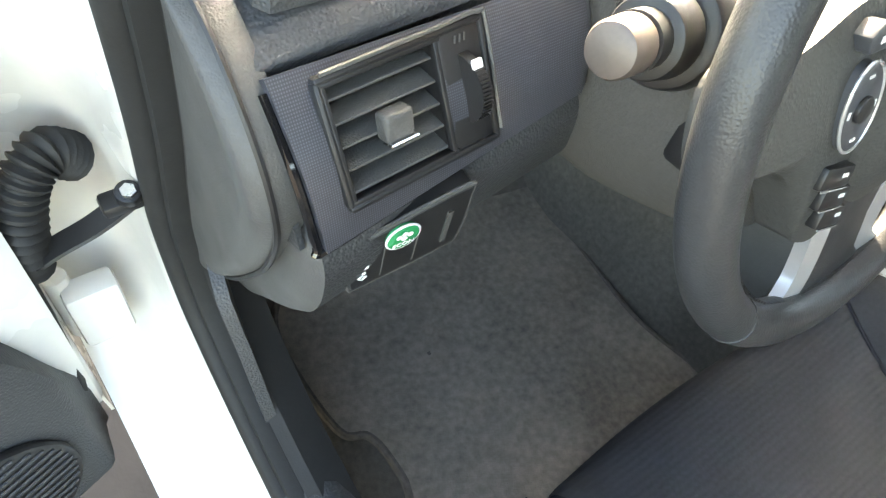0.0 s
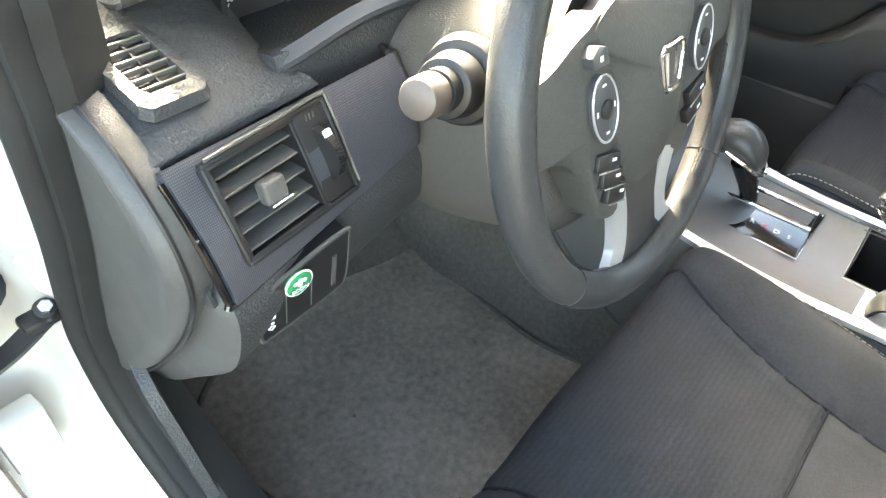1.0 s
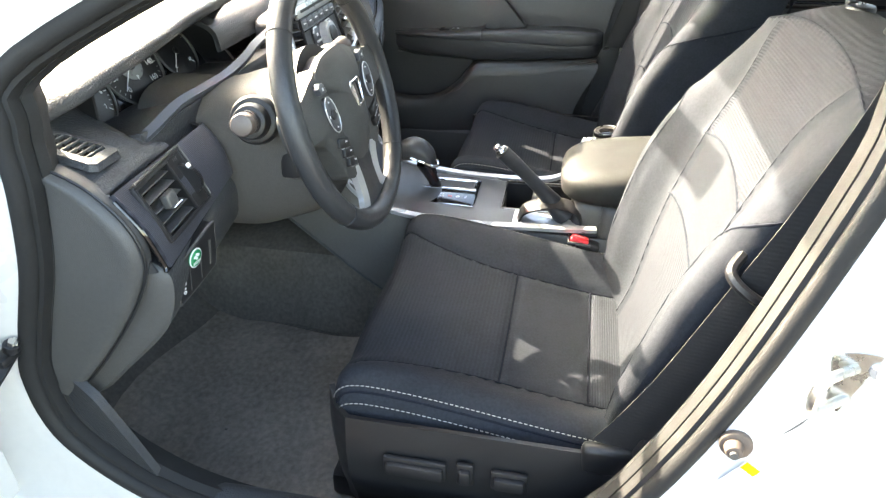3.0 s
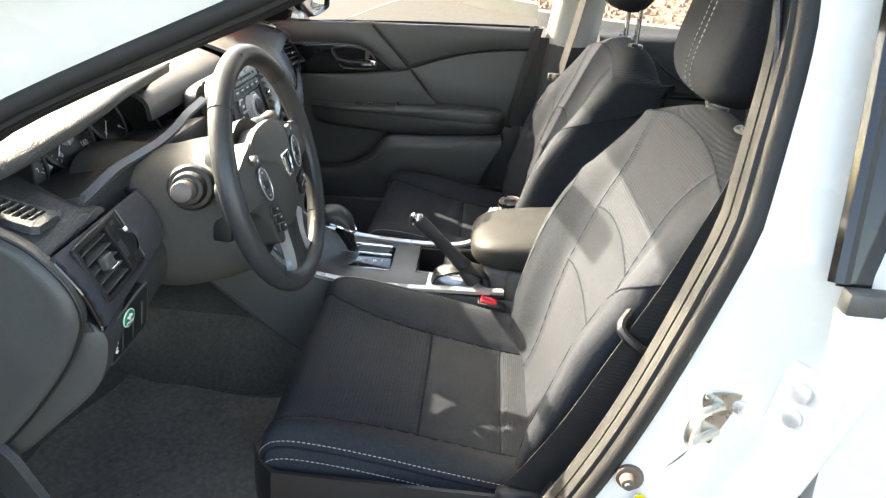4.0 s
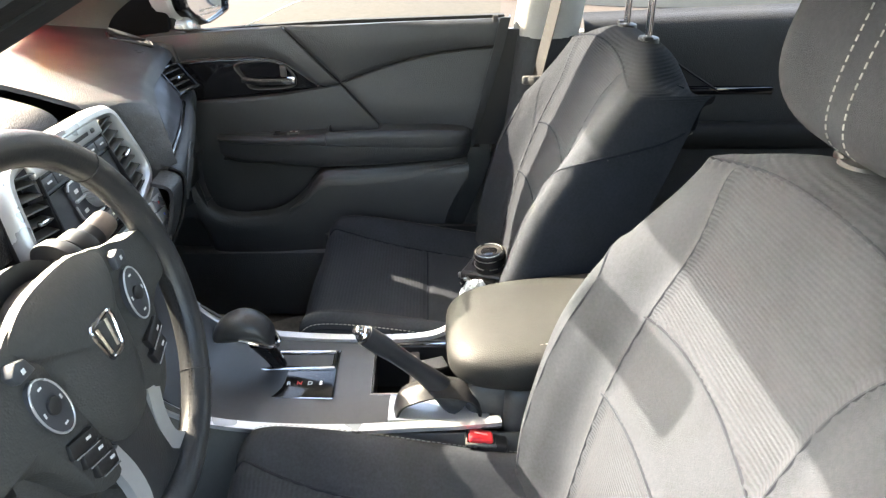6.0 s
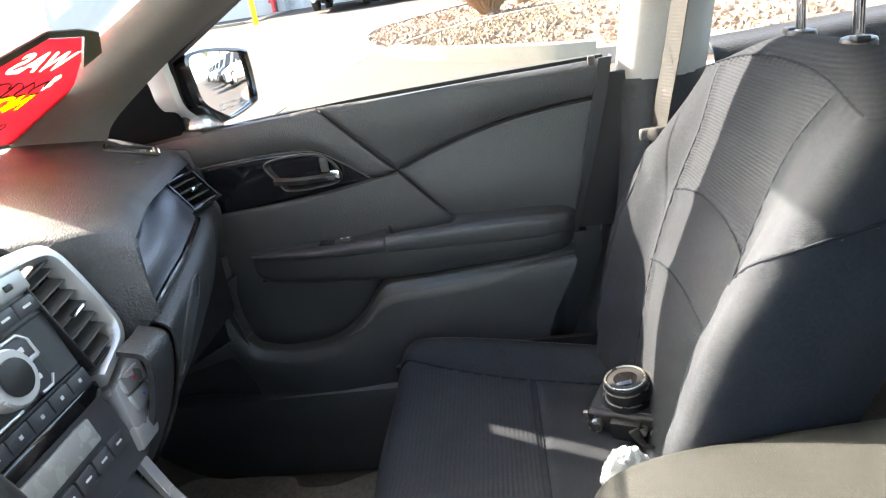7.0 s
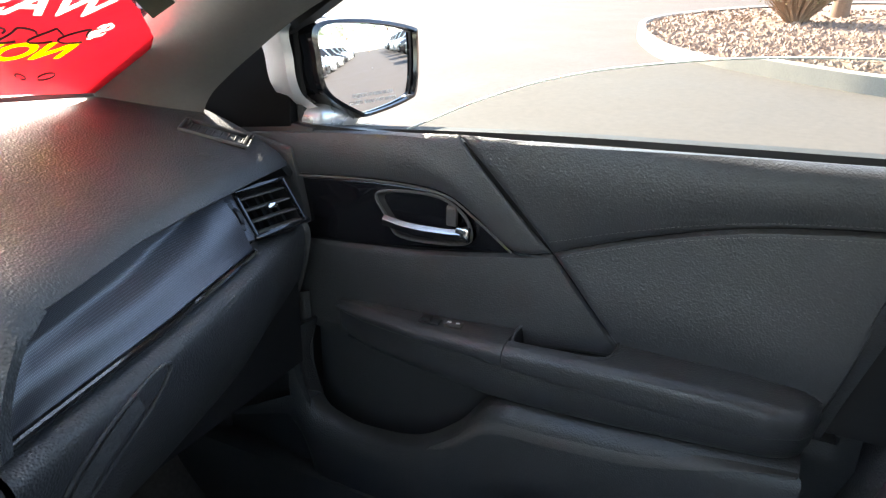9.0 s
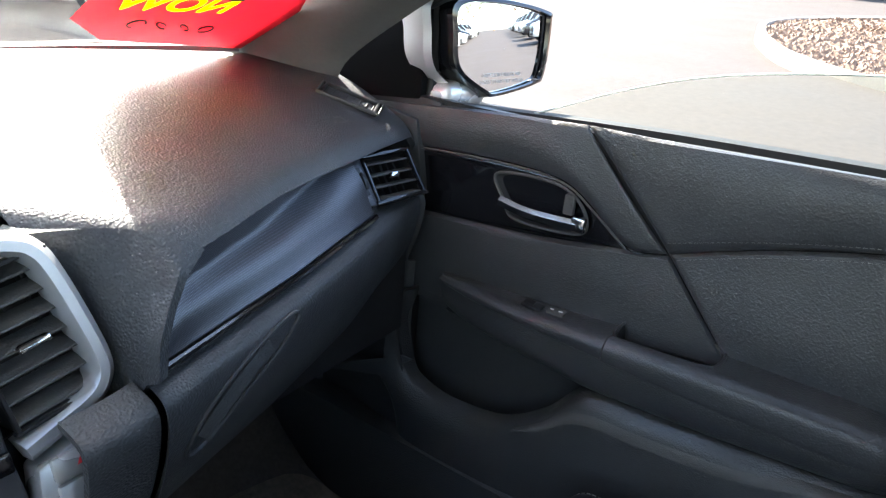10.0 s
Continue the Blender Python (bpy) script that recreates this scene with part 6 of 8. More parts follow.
for s in (-1, 1):
    so = curve([(s * 0.050, 0.052), (s * 0.086, 0.056), (s * 0.125, 0.044), (s * 0.166, 0.034), (s * 0.168, -0.010), (s * 0.140, -0.016), (s * 0.112, -0.030), (s * 0.092, -0.060), (s * 0.074, -0.092), (s * 0.040, -0.086)], 56, closed=True)
    spoke = part("spoke", moved(pillow(so, 0.024, 0.009), wm), M_HUB, wheel, "grey side spoke with control buttons")
    cxp, cyp = s * 0.0815, 0.004
    oval = [(cxp + 0.0165 * math.cos(a) + s * 0.0035 * math.sin(a), cyp + 0.0255 * math.sin(a)) for a in np.linspace(0, 2 * math.pi, 44, endpoint=False)]
    part("button_pad", moved(prism(oval, "z", 0.002, 0.0125, 0.0012, 2), wm), M_BLUEGREY, spoke, "oval control pad")
    part("pad_ring", moved(tube([(x, y, 0.0122) for x, y in oval], 0.0010, 6, closed=True), wm), M_SILVER, spoke, "thin silver pad outline")
    part("pad_centre", moved(disc((cxp, cyp, 0.011), (0, 0, 1), 0.0072, 0.004, 24, edge=0.001), wm), M_BLACK, spoke)
    for dx, dy_, w, h in ((s * 0.002, 0.018, 0.004, 0.0016), (-s * 0.002, -0.018, 0.004, 0.0016), (-0.0115, 0.0, 0.0016, 0.004), (0.0115, 0.0, 0.0016, 0.004)):
        part("symbol", moved(box((cxp + dx, cyp + dy_, 0.0128), (w, h, 0.0006)), wm), M_WHITE, spoke)
    part("upper_button", moved(prism([(s * x, y) for x, y in ((0.074, 0.034), (0.094, 0.035), (0.097, 0.044), (0.088, 0.050), (0.078, 0.047))][::s], "z", 0.002, 0.0125, 0.0015, 2), wm), M_BLUEGREY, spoke, "small wedge button")
    part("symbol", moved(box((s * 0.086, 0.041, 0.0128), (0.004, 0.004, 0.0006), 0.001, 1), wm), M_WHITE, spoke)
    for i in range(3 if s < 0 else 2):
        at = (s * (0.0765 - 0.0050 * i), -0.039 - 0.0155 * i, 0.0085)
        bb = part("lower_button", moved(box(at, (0.033 - 0.003 * i, 0.0138, 0.008), 0.002, 2, (0, 0, s * 16)), wm), M_BLACK, spoke)
        part("symbol", moved(box((at[0] + 0.006, at[1], 0.0127), (0.006, 0.0024, 0.0005), turn=(0, 0, s * 16)), wm), M_WHITE, bb)
        part("button_edge", moved(box((at[0], at[1] - 0.0076, 0.0118), (0.030 - 0.003 * i, 0.0011, 0.001), turn=(0, 0, s * 16)), wm), M_SILVER, bb, "thin bright gap line")
    part("spoke_trim", moved(sweep([(s * 0.046, -0.080, -0.002), (s * 0.037, -0.112, -0.005), (s * 0.038, -0.142, -0.006), (s * 0.054, -0.160, -0.004)], [(-0.011, -0.006), (0.009, -0.006), (0.009, 0.003), (-0.009, 0.005)], smooth=16, up=(0, 0, 1)), wm), M_SILVER, wheel, "silver lower spoke trim")
    part("grip_stitching", moved(stitches([(s * 0.1585 * math.cos(a), 0.1585 * math.sin(a), 0.004) for a in np.linspace(-0.16, -0.95, 24)], 0.005, 0.0011), wm), M_BLACK, rim)
part("lower_spoke", moved(prism([(-0.036, -0.074), (0.036, -0.074), (0.028, -0.115), (0.030, -0.146), (0.052, -0.166), (0.0, -0.176), (-0.052, -0.166), (-0.030, -0.146), (-0.028, -0.115)], "z", -0.018, -0.001, 0.005, 3), wm), M_LEATHER, wheel)
M_STALK = material("satin_brown_metal", (0.105, 0.085, 0.075), 0.42, metal=0.35, vary=0.08, scale=30)
M_COLUMN = material("grained_column_cover", (0.075, 0.072, 0.068), 0.6, vary=0.1, scale=14, bump=0.5, fine=600, relief="pebble", spec=0.3)
column = thing("steering_column", (-0.37, 0.56, 0.67), "grey plastic steering column cover with two stalks", "steering column")
part("cover", shell(patch([[(-0.37 + 0.092 * math.copysign(abs(math.cos(a)) ** 0.75, math.cos(a)) * k, y + 0.02 * math.sin(a), zc + h * math.copysign(abs(math.sin(a)) ** 0.8, math.sin(a)) * (1.38 if math.sin(a) < 0 else 0.72)) for a in np.linspace(0, 2 * math.pi, 25)] for y, zc, k, h in ((0.478, 0.83, 0.70, 0.06), (0.480, 0.828, 0.92, 0.088), (0.50, 0.822, 1.03, 0.100), (0.56, 0.806, 1.08, 0.106), (0.62, 0.79, 1.08, 0.106), (0.72, 0.79, 1.05, 0.105))], 20, 50), 0.004), M_COLUMN, column, "matt grey column cover")
part("wheel_collar", moved(disc((0, 0, -0.075), (0, 0, 1), 0.080, 0.045, 36, 0.086), wm), M_BLACK, column)
for s, tip in ((-1, (-0.572, 0.507, 0.882)), (1, (-0.172, 0.508, 0.880))):
    t = Vector(tip)
    base = Vector((-0.37 + s * 0.090, 0.535, 0.850))
    d = (t - base).normalized()
    st = part("stalk", tube([base, base + d * 0.03, t - d * 0.026], [0.0150, 0.0150, 0.0155], 20), M_BLACK, column, "black indicator stalk")
    part("stalk_end", disc(t - d * 0.026, d, 0.0150, 0.026, 32, 0.0140, 0.004), M_STALK, st, "satin stalk end")
    part("stalk_collar", merge(disc(t - d * 0.082, d, 0.034, 0.016, 40, 0.030, 0.003), disc(t - d * 0.062, d, 0.024, 0.022, 36, 0.021, 0.002)), M_BLACK, st, "black collar of the stalk")
    for k in range(4):
        part("symbol", box(tuple(base + d * (0.020 + 0.009 * k) + Vector((0, -0.0118, 0.006))), (0.003, 0.0008, 0.004)), M_WHITE, st)
part("ignition", merge(box((-0.455, 0.50, 0.80), (0.02, 0.03, 0.075), 0.006, 2, (0, 12, 0))), M_BLACK, column)

# ---- centre console ----
console = thing("centre_console", (0, 0.3, 0.3), "satin grey centre console with silver edges", "centre console")
CONSOLE_Z = [(0.62, 0.70), (0.56, 0.60), (0.50, 0.545), (0.42, 0.522), (0.30, 0.515), (0.20, 0.512), (0.05, 0.515)]


def console_z(y):
    ys, zs = zip(*CONSOLE_Z[::-1])
    return float(np.interp(y, ys, zs))


def console_top(u, v):
    y = 0.62 - 0.57 * v
    x = -0.105 + 0.21 * u
    return Vector((x, y, console_z(y) - 0.008 * abs(2 * u - 1) ** 3))


top_panel = part("top_panel", frame_sheet(console_top, sorted([*np.linspace(0, 1, 15), 0.30, 0.93]), sorted([*np.linspace(0, 1, 40), 0.66, 0.925]), (0.30, 0.93, 0.66, 0.925), 0.006), M_BLUEGREY, console)
for s in (-1, 1):
    part("silver_edge", sweep([(s * 0.112, 0.60, 0.70), (s * 0.113, 0.565, 0.62), (s * 0.114, 0.52, 0.560), (s * 0.114, 0.44, 0.530), (s * 0.113, 0.30, 0.518), (s * 0.112, 0.16, 0.522), (s * 0.110, 0.10, 0.555 if s > 0 else 0.523), (s * 0.105, 0.05, 0.605 if s > 0 else 0.524)], [(-0.007, -0.006), (0.007, -0.006), (0.008, 0.002), (-0.005, 0.004)], smooth=50, up=(0, 0.2, 1)), M_SILVER, console, "silver edge strip")
    part("side_panel", shell(patch([[(s * 0.120, 0.72, 0.70), (s * 0.118, 0.56, 0.60), (s * 0.118, 0.42, 0.518), (s * 0.116, 0.15, 0.51), (s * 0.11, -0.2, 0.50)], [(s * 0.145, 0.72, 0.555), (s * 0.148, 0.60, 0.455), (s * 0.150, 0.45, 0.350), (s * 0.150, 0.15, 0.34), (s * 0.14, -0.2, 0.34)]], 8, 24), 0.004), M_HARD, console)
    part("side_line", tube([(s * 0.147, 0.70, 0.538), (s * 0.150, 0.60, 0.456), (s * 0.152, 0.50, 0.376), (s * 0.152, 0.44, 0.344)], 0.0025, 6, smooth=16), M_SOFT, console)
tray = part("cup_tray", merge(box((0.024, 0.172, 0.43), (0.135, 0.155, 0.004)), box((0.088, 0.172, 0.47), (0.004, 0.155, 0.09)), box((-0.042, 0.172, 0.47), (0.004, 0.155, 0.09)), box((0.024, 0.247, 0.47), (0.135, 0.004, 0.09)), box((0.024, 0.094, 0.47), (0.135, 0.004, 0.09))), M_BLACK, console, "deep black cup holder tray")
part("tray_rim", tube([(0.088, 0.243, 0.519), (0.090, 0.18, 0.519), (0.088, 0.100, 0.521), (-0.040, 0.100, 0.521), (-0.041, 0.16, 0.519), (-0.040, 0.243, 0.519)], 0.0028, 8, closed=True), M_CHROME, tray, "chrome tray rim")
part("cup_divider", merge(box((0.024, 0.178, 0.492), (0.128, 0.016, 0.03), 0.004), box((0.050, 0.150, 0.505), (0.03, 0.05, 0.006), 0.002, 2, (0, 0, 20))), M_HARD, tray)

selector = thing("gear_selector", (0, 0.40, 0.51), "automatic gear selector with black leather knob", "gear selector")
gz = console_z(0.37) + 0.003
gate = part("gate_plate", merge(box((0.006, 0.372, gz), (0.118, 0.140, 0.007), 0.003)), M_GLOSS, selector, "gloss black gate plate")
part("gate_frame", tube([(0.060, 0.438, gz + 0.004), (0.060, 0.308, gz + 0.004), (0.018, 0.306, gz + 0.004), (0.014, 0.438, gz + 0.004)], 0.0035, 8, closed=True), M_CHROME, gate, "chrome frame round the slot")
part("gate_slot", box((0.037, 0.372, gz + 0.001), (0.030, 0.122, 0.008)), M_BLACK, gate)
part("outer_edge", tube([(0.066, 0.443, gz + 0.001), (0.066, 0.301, gz + 0.001), (-0.054, 0.301, gz + 0.001), (-0.048, 0.443, gz + 0.001)], 0.0018, 6, closed=True), M_CHROME, gate, "thin chrome plate edge")
for k, (ch, mt) in enumerate((("R", M_WHITE), ("N", M_REDPRINT), ("D", M_WHITE), ("S", M_WHITE))):
    part("letter", lettering(ch, 0.012, facing((-0.020, 0.372 - 0.0165 * k, gz + 0.0040), (0, 0, 1), (1, 0, 0))), mt, gate)
knob_rows = []
for y, z, rx, rz in ((0.487, 0.595, 0.004, 0.004), (0.480, 0.600, 0.018, 0.014), (0.462, 0.610, 0.026, 0.022), (0.438, 0.615, 0.028, 0.025), (0.415, 0.610, 0.026, 0.023), (0.398, 0.596, 0.021, 0.018), (0.392, 0.588, 0.006, 0.005)):
    knob_rows.append([(0.012 + rx * math.cos(a), y, z + rz * math.sin(a)) for a in np.linspace(0, 2 * math.pi, 17)])
gknob = part("knob", skin(patch(knob_rows, 22, 28)), M_LEATHER, selector, "black leather selector knob")
part("knob_band", tube([(0.012 - 0.027, 0.44, 0.605), (0.012 - 0.026, 0.415, 0.597), (0.012 - 0.016, 0.395, 0.585), (0.012, 0.388, 0.580), (0.012 + 0.016, 0.395, 0.585), (0.012 + 0.026, 0.415, 0.597), (0.012 + 0.027, 0.44, 0.605)], 0.0035, 8, smooth=30), M_CHROME, gknob, "chrome band round the knob")
part("stem", tube([(0.030, 0.392, 0.512), (0.024, 0.402, 0.545), (0.016, 0.418, 0.585)], [0.012, 0.013, 0.019], 14, smooth=8), M_GLOSS, selector, "gloss black stem")

brake = thing("handbrake", (-0.075, 0.13, 0.51), "black handbrake lever with chrome button", "handbrake")
lever = part("lever", tube([(-0.064, 0.112, 0.525), (-0.070, 0.160, 0.580), (-0.083, 0.205, 0.630), (-0.0935, 0.241, 0.667)], [0.024, 0.0175, 0.0135, 0.0130, 0.0150, 0.0145], 16, smooth=18), M_LEATHER, brake, "leather-wrapped lever")
part("button", merge(disc((-0.0938, 0.242, 0.668), (-0.2, 0.68, 0.7), 0.0135, 0.006, 18, 0.011, 0.002), disc((-0.0950, 0.246, 0.672), (-0.2, 0.68, 0.7), 0.0075, 0.011, 16, edge=0.003)), M_CHROME, lever, "chrome release button")
part("boot", shell(patch([[(-0.092, 0.205, 0.515), (-0.068, 0.208, 0.515), (-0.045, 0.205, 0.515)], [(-0.094, 0.19, 0.540), (-0.068, 0.195, 0.547), (-0.044, 0.19, 0.540)], [(-0.094, 0.14, 0.556), (-0.068, 0.14, 0.566), (-0.044, 0.14, 0.556)], [(-0.094, 0.09, 0.545), (-0.068, 0.085, 0.553), (-0.044, 0.09, 0.545)], [(-0.092, 0.075, 0.512), (-0.068, 0.072, 0.512), (-0.044, 0.075, 0.512)]], 20, 12), 0.004), M_BLACK, brake, "black lever base")
part("base_plate", box((-0.068, 0.14, 0.515), (0.056, 0.15, 0.006), 0.002), M_SILVER, brake, "silver surround")

armrest = thing("armrest", (0, -0.05, 0.5), "black vinyl centre armrest with stitched lid", "armrest")
lid_rows = []
for y, zt, zb, w in ((0.128, 0.594, 0.586, 0.02), (0.122, 0.612, 0.572, 0.070), (0.095, 0.628, 0.560, 0.100), (0.04, 0.640, 0.556, 0.115), (-0.04, 0.650, 0.556, 0.118), (-0.14, 0.660, 0.560, 0.118), (-0.20, 0.664, 0.566, 0.112), (-0.215, 0.640, 0.60, 0.09)):
    zc, h = 0.5 * (zt + zb), 0.5 * (zt - zb)
    lid_rows.append([(0.008 + w * math.copysign(abs(math.cos(a)) ** 0.55, math.cos(a)), y, zc + h * math.copysign(abs(math.sin(a)) ** 0.7, math.sin(a))) for a in np.linspace(0, 2 * math.pi, 33)])
lid_grid = patch(lid_rows, 40, 48)
lid = part("lid", merge(skin(lid_grid)), M_ARM, armrest, "padded vinyl lid")
for k in (0.062, 0.069):
    part("stitching", stitches([(-k - 0.012, y, along([(-0.2, 0.657), (-0.14, 0.653), (-0.04, 0.644), (0.04, 0.632), (0.09, 0.618)], y)) for y in np.linspace(0.085, -0.19, 30)]), M_THREAD, lid, "light grey seam thread")
part("base", merge(box((0.0, -0.10, 0.47), (0.205, 0.29, 0.20), 0.02, 3), box((0.0, 0.06, 0.525), (0.17, 0.08, 0.09), 0.02, 3)), M_HARD, armrest, "grey console box")

# ---- passenger door ----
pdoor = thing("passenger_door", (0.74, 0.4, 0.3), "closed passenger door with black trim and armrest", "car door")


def door_x(y, z):
    return 0.700 - 0.006 * smooth(0.83, 0.74, z) + 0.020 * smooth(0.945, 0.97, z) + 0.012 * smooth(0.66, 0.62, z)


def ruled(low, high, bulge=0.0, sink=0.0):
    """A door surface between two lines of (y, z), front to rear."""
    a, b = curve([(0, *p) for p in low], 60), curve([(0, *p) for p in high], 60)

    def surf(u, v):
        p = on_line(a, u) * (1 - v) + on_line(b, u) * v
        return Vector((door_x(p[1], p[2]) + sink - bulge * math.sin(math.pi * min(1, max(0, u))) ** 0.5 * math.sin(math.pi * min(1, max(0, v))) if 0 < u < 1 and 0 < v < 1 else door_x(p[1], p[2]) + sink, p[1], p[2]))
    return surf


GLOSS_TOP = [(0.790, 0.862), (0.745, 0.864), (0.627, 0.873), (0.540, 0.875), (0.491, 0.868), (0.456, 0.848), (0.404, 0.810), (0.356, 0.816)]
GLOSS_LOW = [(0.790, 0.770), (0.720, 0.775), (0.565, 0.786), (0.482, 0.796), (0.400, 0.808), (0.356, 0.816)]
STITCH = [(0.355, 0.817), (0.256, 0.853), (0.162, 0.879), (0.081, 0.892), (-0.005, 0.900)]
ARM_TOP = [(0.800, 0.630), (0.705, 0.650), (0.66, 0.640), (0.608, 0.636), (0.55, 0.642), (0.500, 0.655), (0.399, 0.685), (0.302, 0.699), (0.252, 0.701)]
part("upper_pad_front", padded(ruled(GLOSS_TOP, [(0.800, 0.918), (0.745, 0.924), (0.66, 0.932), (0.60, 0.937), (0.56, 0.940), (0.53, 0.941), (0.50, 0.943), (0.480, 0.944)], 0.006), 0, 1, 0, 1, 40, 14, 0.005, 0.02, 0.06), M_DOOR, pdoor)
upper_rear_s = ruled(STITCH, [(0.480, 0.944), (0.33, 0.951), (0.20, 0.956), (0.09, 0.959), (-0.015, 0.962)], 0.008)
upper_rear = part("upper_pad_rear", padded(upper_rear_s, 0, 1, 0, 1, 40, 14, 0.005, 0.02, 0.06), M_DOOR, pdoor)
insert_s = ruled([(0.252, 0.701), (0.20, 0.701), (0.143, 0.700), (0.09, 0.695), (0.050, 0.685)], STITCH, 0.006)
part("insert_pad", padded(insert_s, 0, 1, 0, 1, 36, 20, 0.005, 0.02, 0.03), M_DOOR, pdoor, "smooth black vinyl insert")
for k in (0.045, 0.0):
    part("stitching", stitches([(upper_rear_s(u, 0.09) if k else insert_s(u, 0.955)) + Vector((-0.0008, 0, 0)) for u in np.linspace(0.02, 0.98, 50)], 0.006, 0.0006), M_HARD, upper_rear, "dark grey seam thread")
part("mid_panel", padded(ruled(ARM_TOP, GLOSS_LOW[:-1] + [(0.354, 0.815)], 0.0), 0, 1, 0, 1, 40, 16, 0.005, 0.015, 0.04), M_DOOR, pdoor)
handle_hole = [(0.591, 0.857), (0.573, 0.826), (0.556, 0.806), (0.489, 0.807), (0.457, 0.817), (0.464, 0.845), (0.498, 0.866), (0.556, 0.867)]
gloss = part("trim_strip", padded(ruled(GLOSS_LOW, GLOSS_TOP[:-2] + [(0.404, 0.8095), (0.358, 0.8165)], 0.0, 0.002), 0, 1, 0, 1, 40, 12, 0.004, 0.02, 0.05), M_GLOSS, pdoor, "gloss black trim round the handle")
part("strip_edge", tube([(0.6965, p[1], p[2]) for p in curve([(0, *p) for p in GLOSS_TOP[:-1]], 40)], 0.0016, 6), M_HARD, gloss, "thin pale edge along the strip")
ho = curve([(0, *p) for p in handle_hole], 48, closed=True)
bowl = [[(0.697, p[1], p[2]) for p in ho]] + [[(0.697 + 0.010 * math.sin(k * math.pi / 2), 0.523 + (p[1] - 0.523) * (1 - 0.15 * k), 0.838 + (p[2] - 0.838) * (1 - 0.15 * k)) for p in ho] for k in (0.5, 1)]
bowl.append([(0.7075, 0.523 + (p[1] - 0.523) * 0.01, 0.838 + (p[2] - 0.838) * 0.01) for p in ho])
part("handle_bowl", skin([[(x - 0.004, y, z) for x, y, z in r] for r in bowl], False, True), M_BLACK, gloss, "black handle recess")
part("bowl_edge", tube([(0.695, p[1], p[2]) for p in ho], 0.0020, 8, closed=True), M_HARD, gloss, "thin bright edge of the handle recess")
part("lever", merge(sweep([(0.690, 0.577, 0.826), (0.684, 0.54, 0.823), (0.683, 0.50, 0.823), (0.686, 0.466, 0.824)], [(-0.004, -0.005), (0.004, -0.005), (0.005, 0.003), (0.0, 0.008), (-0.005, 0.003)], smooth=20, up=(0, 0, 1)), box((0.688, 0.464, 0.826), (0.012, 0.018, 0.020), 0.003)), M_CHROME, gloss, "chrome door release lever")
part("lock_tab", merge(box((0.694, 0.482, 0.846), (0.008, 0.014, 0.026), 0.002), box((0.6905, 0.482, 0.850), (0.003, 0.009, 0.010), 0.001)), M_HARD, gloss, "small lock tab")

# armrest: firm front with the switch, padded rear with a pull
ARM_FRONT = [(0.05, 0.690), (0.056, 0.664), (0.070, 0.647), (0.10, 0.638), (0.25, 0.636), (0.389, 0.640), (0.45, 0.646), (0.51, 0.652), (0.56, 0.658), (0.60, 0.665), (0.63, 0.671), (0.645, 0.676), (0.652, 0.679)]
ARM_EDGE = [(0.05, 0.688), (0.13, 0.682), (0.25, 0.684), (0.389, 0.686), (0.51, 0.684), (0.60, 0.684), (0.652, 0.688)]
ARM_UP = [(0.05, 0.704), (0.07, 0.714), (0.13, 0.719), (0.25, 0.719), (0.389, 0.711), (0.51, 0.702), (0.60, 0.700), (0.652, 0.696)]
ARM_BASE = [(0.05, 0.650), (0.13, 0.645), (0.30, 0.634), (0.41, 0.628), (0.50, 0.630), (0.60, 0.634), (0.652, 0.642)]


def arm(ya, yb, n, grow):
    """The top and its rounded front lip, down to the crease."""
    rows = []
    for y in np.linspace(ya, yb, n):
        f, lo, hi = along(ARM_FRONT, y) - grow, along(ARM_EDGE, y), along(ARM_UP, y) + grow
        lip = min(0.016, 0.5 * (hi - lo) + 0.002)
        rows.append([(0.712, y, hi + 0.002), (0.694, y, hi + 0.001), (0.3 * f + 0.7 * 0.694, y, hi), (min(f + 0.016, 0.55 * f + 0.45 * 0.694), y, hi), (f + 0.006, y, hi - 0.003), (f, y, hi - lip * 0.7), (f + 0.001, y, lo + 0.002), (f + 0.006, y, lo - 0.001), (f + 0.012, y, lo)])
    return shell(patch(rows, n, 30), 0.003)


def pull_hole(p):
    return 0.266 < p.y < 0.386 and 0.656 < p.x < 0.697 and p.z > 0.700


arm_pad = arm(0.052, 0.388, 60, 0.003)
bmesh.ops.delete(arm_pad, geom=[f for f in arm_pad.faces if pull_hole(f.calc_center_median())], context="FACES")
arm_rear = part("armrest_pad", arm_pad, M_DOOR, pdoor, "padded vinyl armrest")
arm_front = part("armrest_front", arm(0.3905, 0.652, 34, 0.0), M_DOOR, pdoor, "grained switch end of the armrest")
base_rows = []
for y in np.linspace(0.05, 0.652, 46):
    f, lo, b = along(ARM_FRONT, y), along(ARM_EDGE, y), along(ARM_BASE, y)
    base_rows.append([(f + 0.014, y, lo + 0.001), (f + 0.010, y, lo - 0.004), (f + 0.011, y, 0.5 * (lo + b)), (f + 0.018, y, b + 0.004), (f + 0.032, y, b - 0.006), (0.705, y, b - 0.012)])
part("armrest_base", shell(patch(base_rows, 44, 18), 0.003), M_DOOR, pdoor, "grained panel under the armrest")
pull = curve([(0.662, 0.384, 0.712), (0.656, 0.372, 0.712), (0.655, 0.33, 0.714), (0.656, 0.285, 0.717), (0.664, 0.268, 0.719), (0.690, 0.264, 0.722), (0.699, 0.275, 0.724), (0.699, 0.33, 0.722), (0.698, 0.375, 0.718), (0.690, 0.386, 0.715)], 60, closed=True)
pc = pull.mean(0)
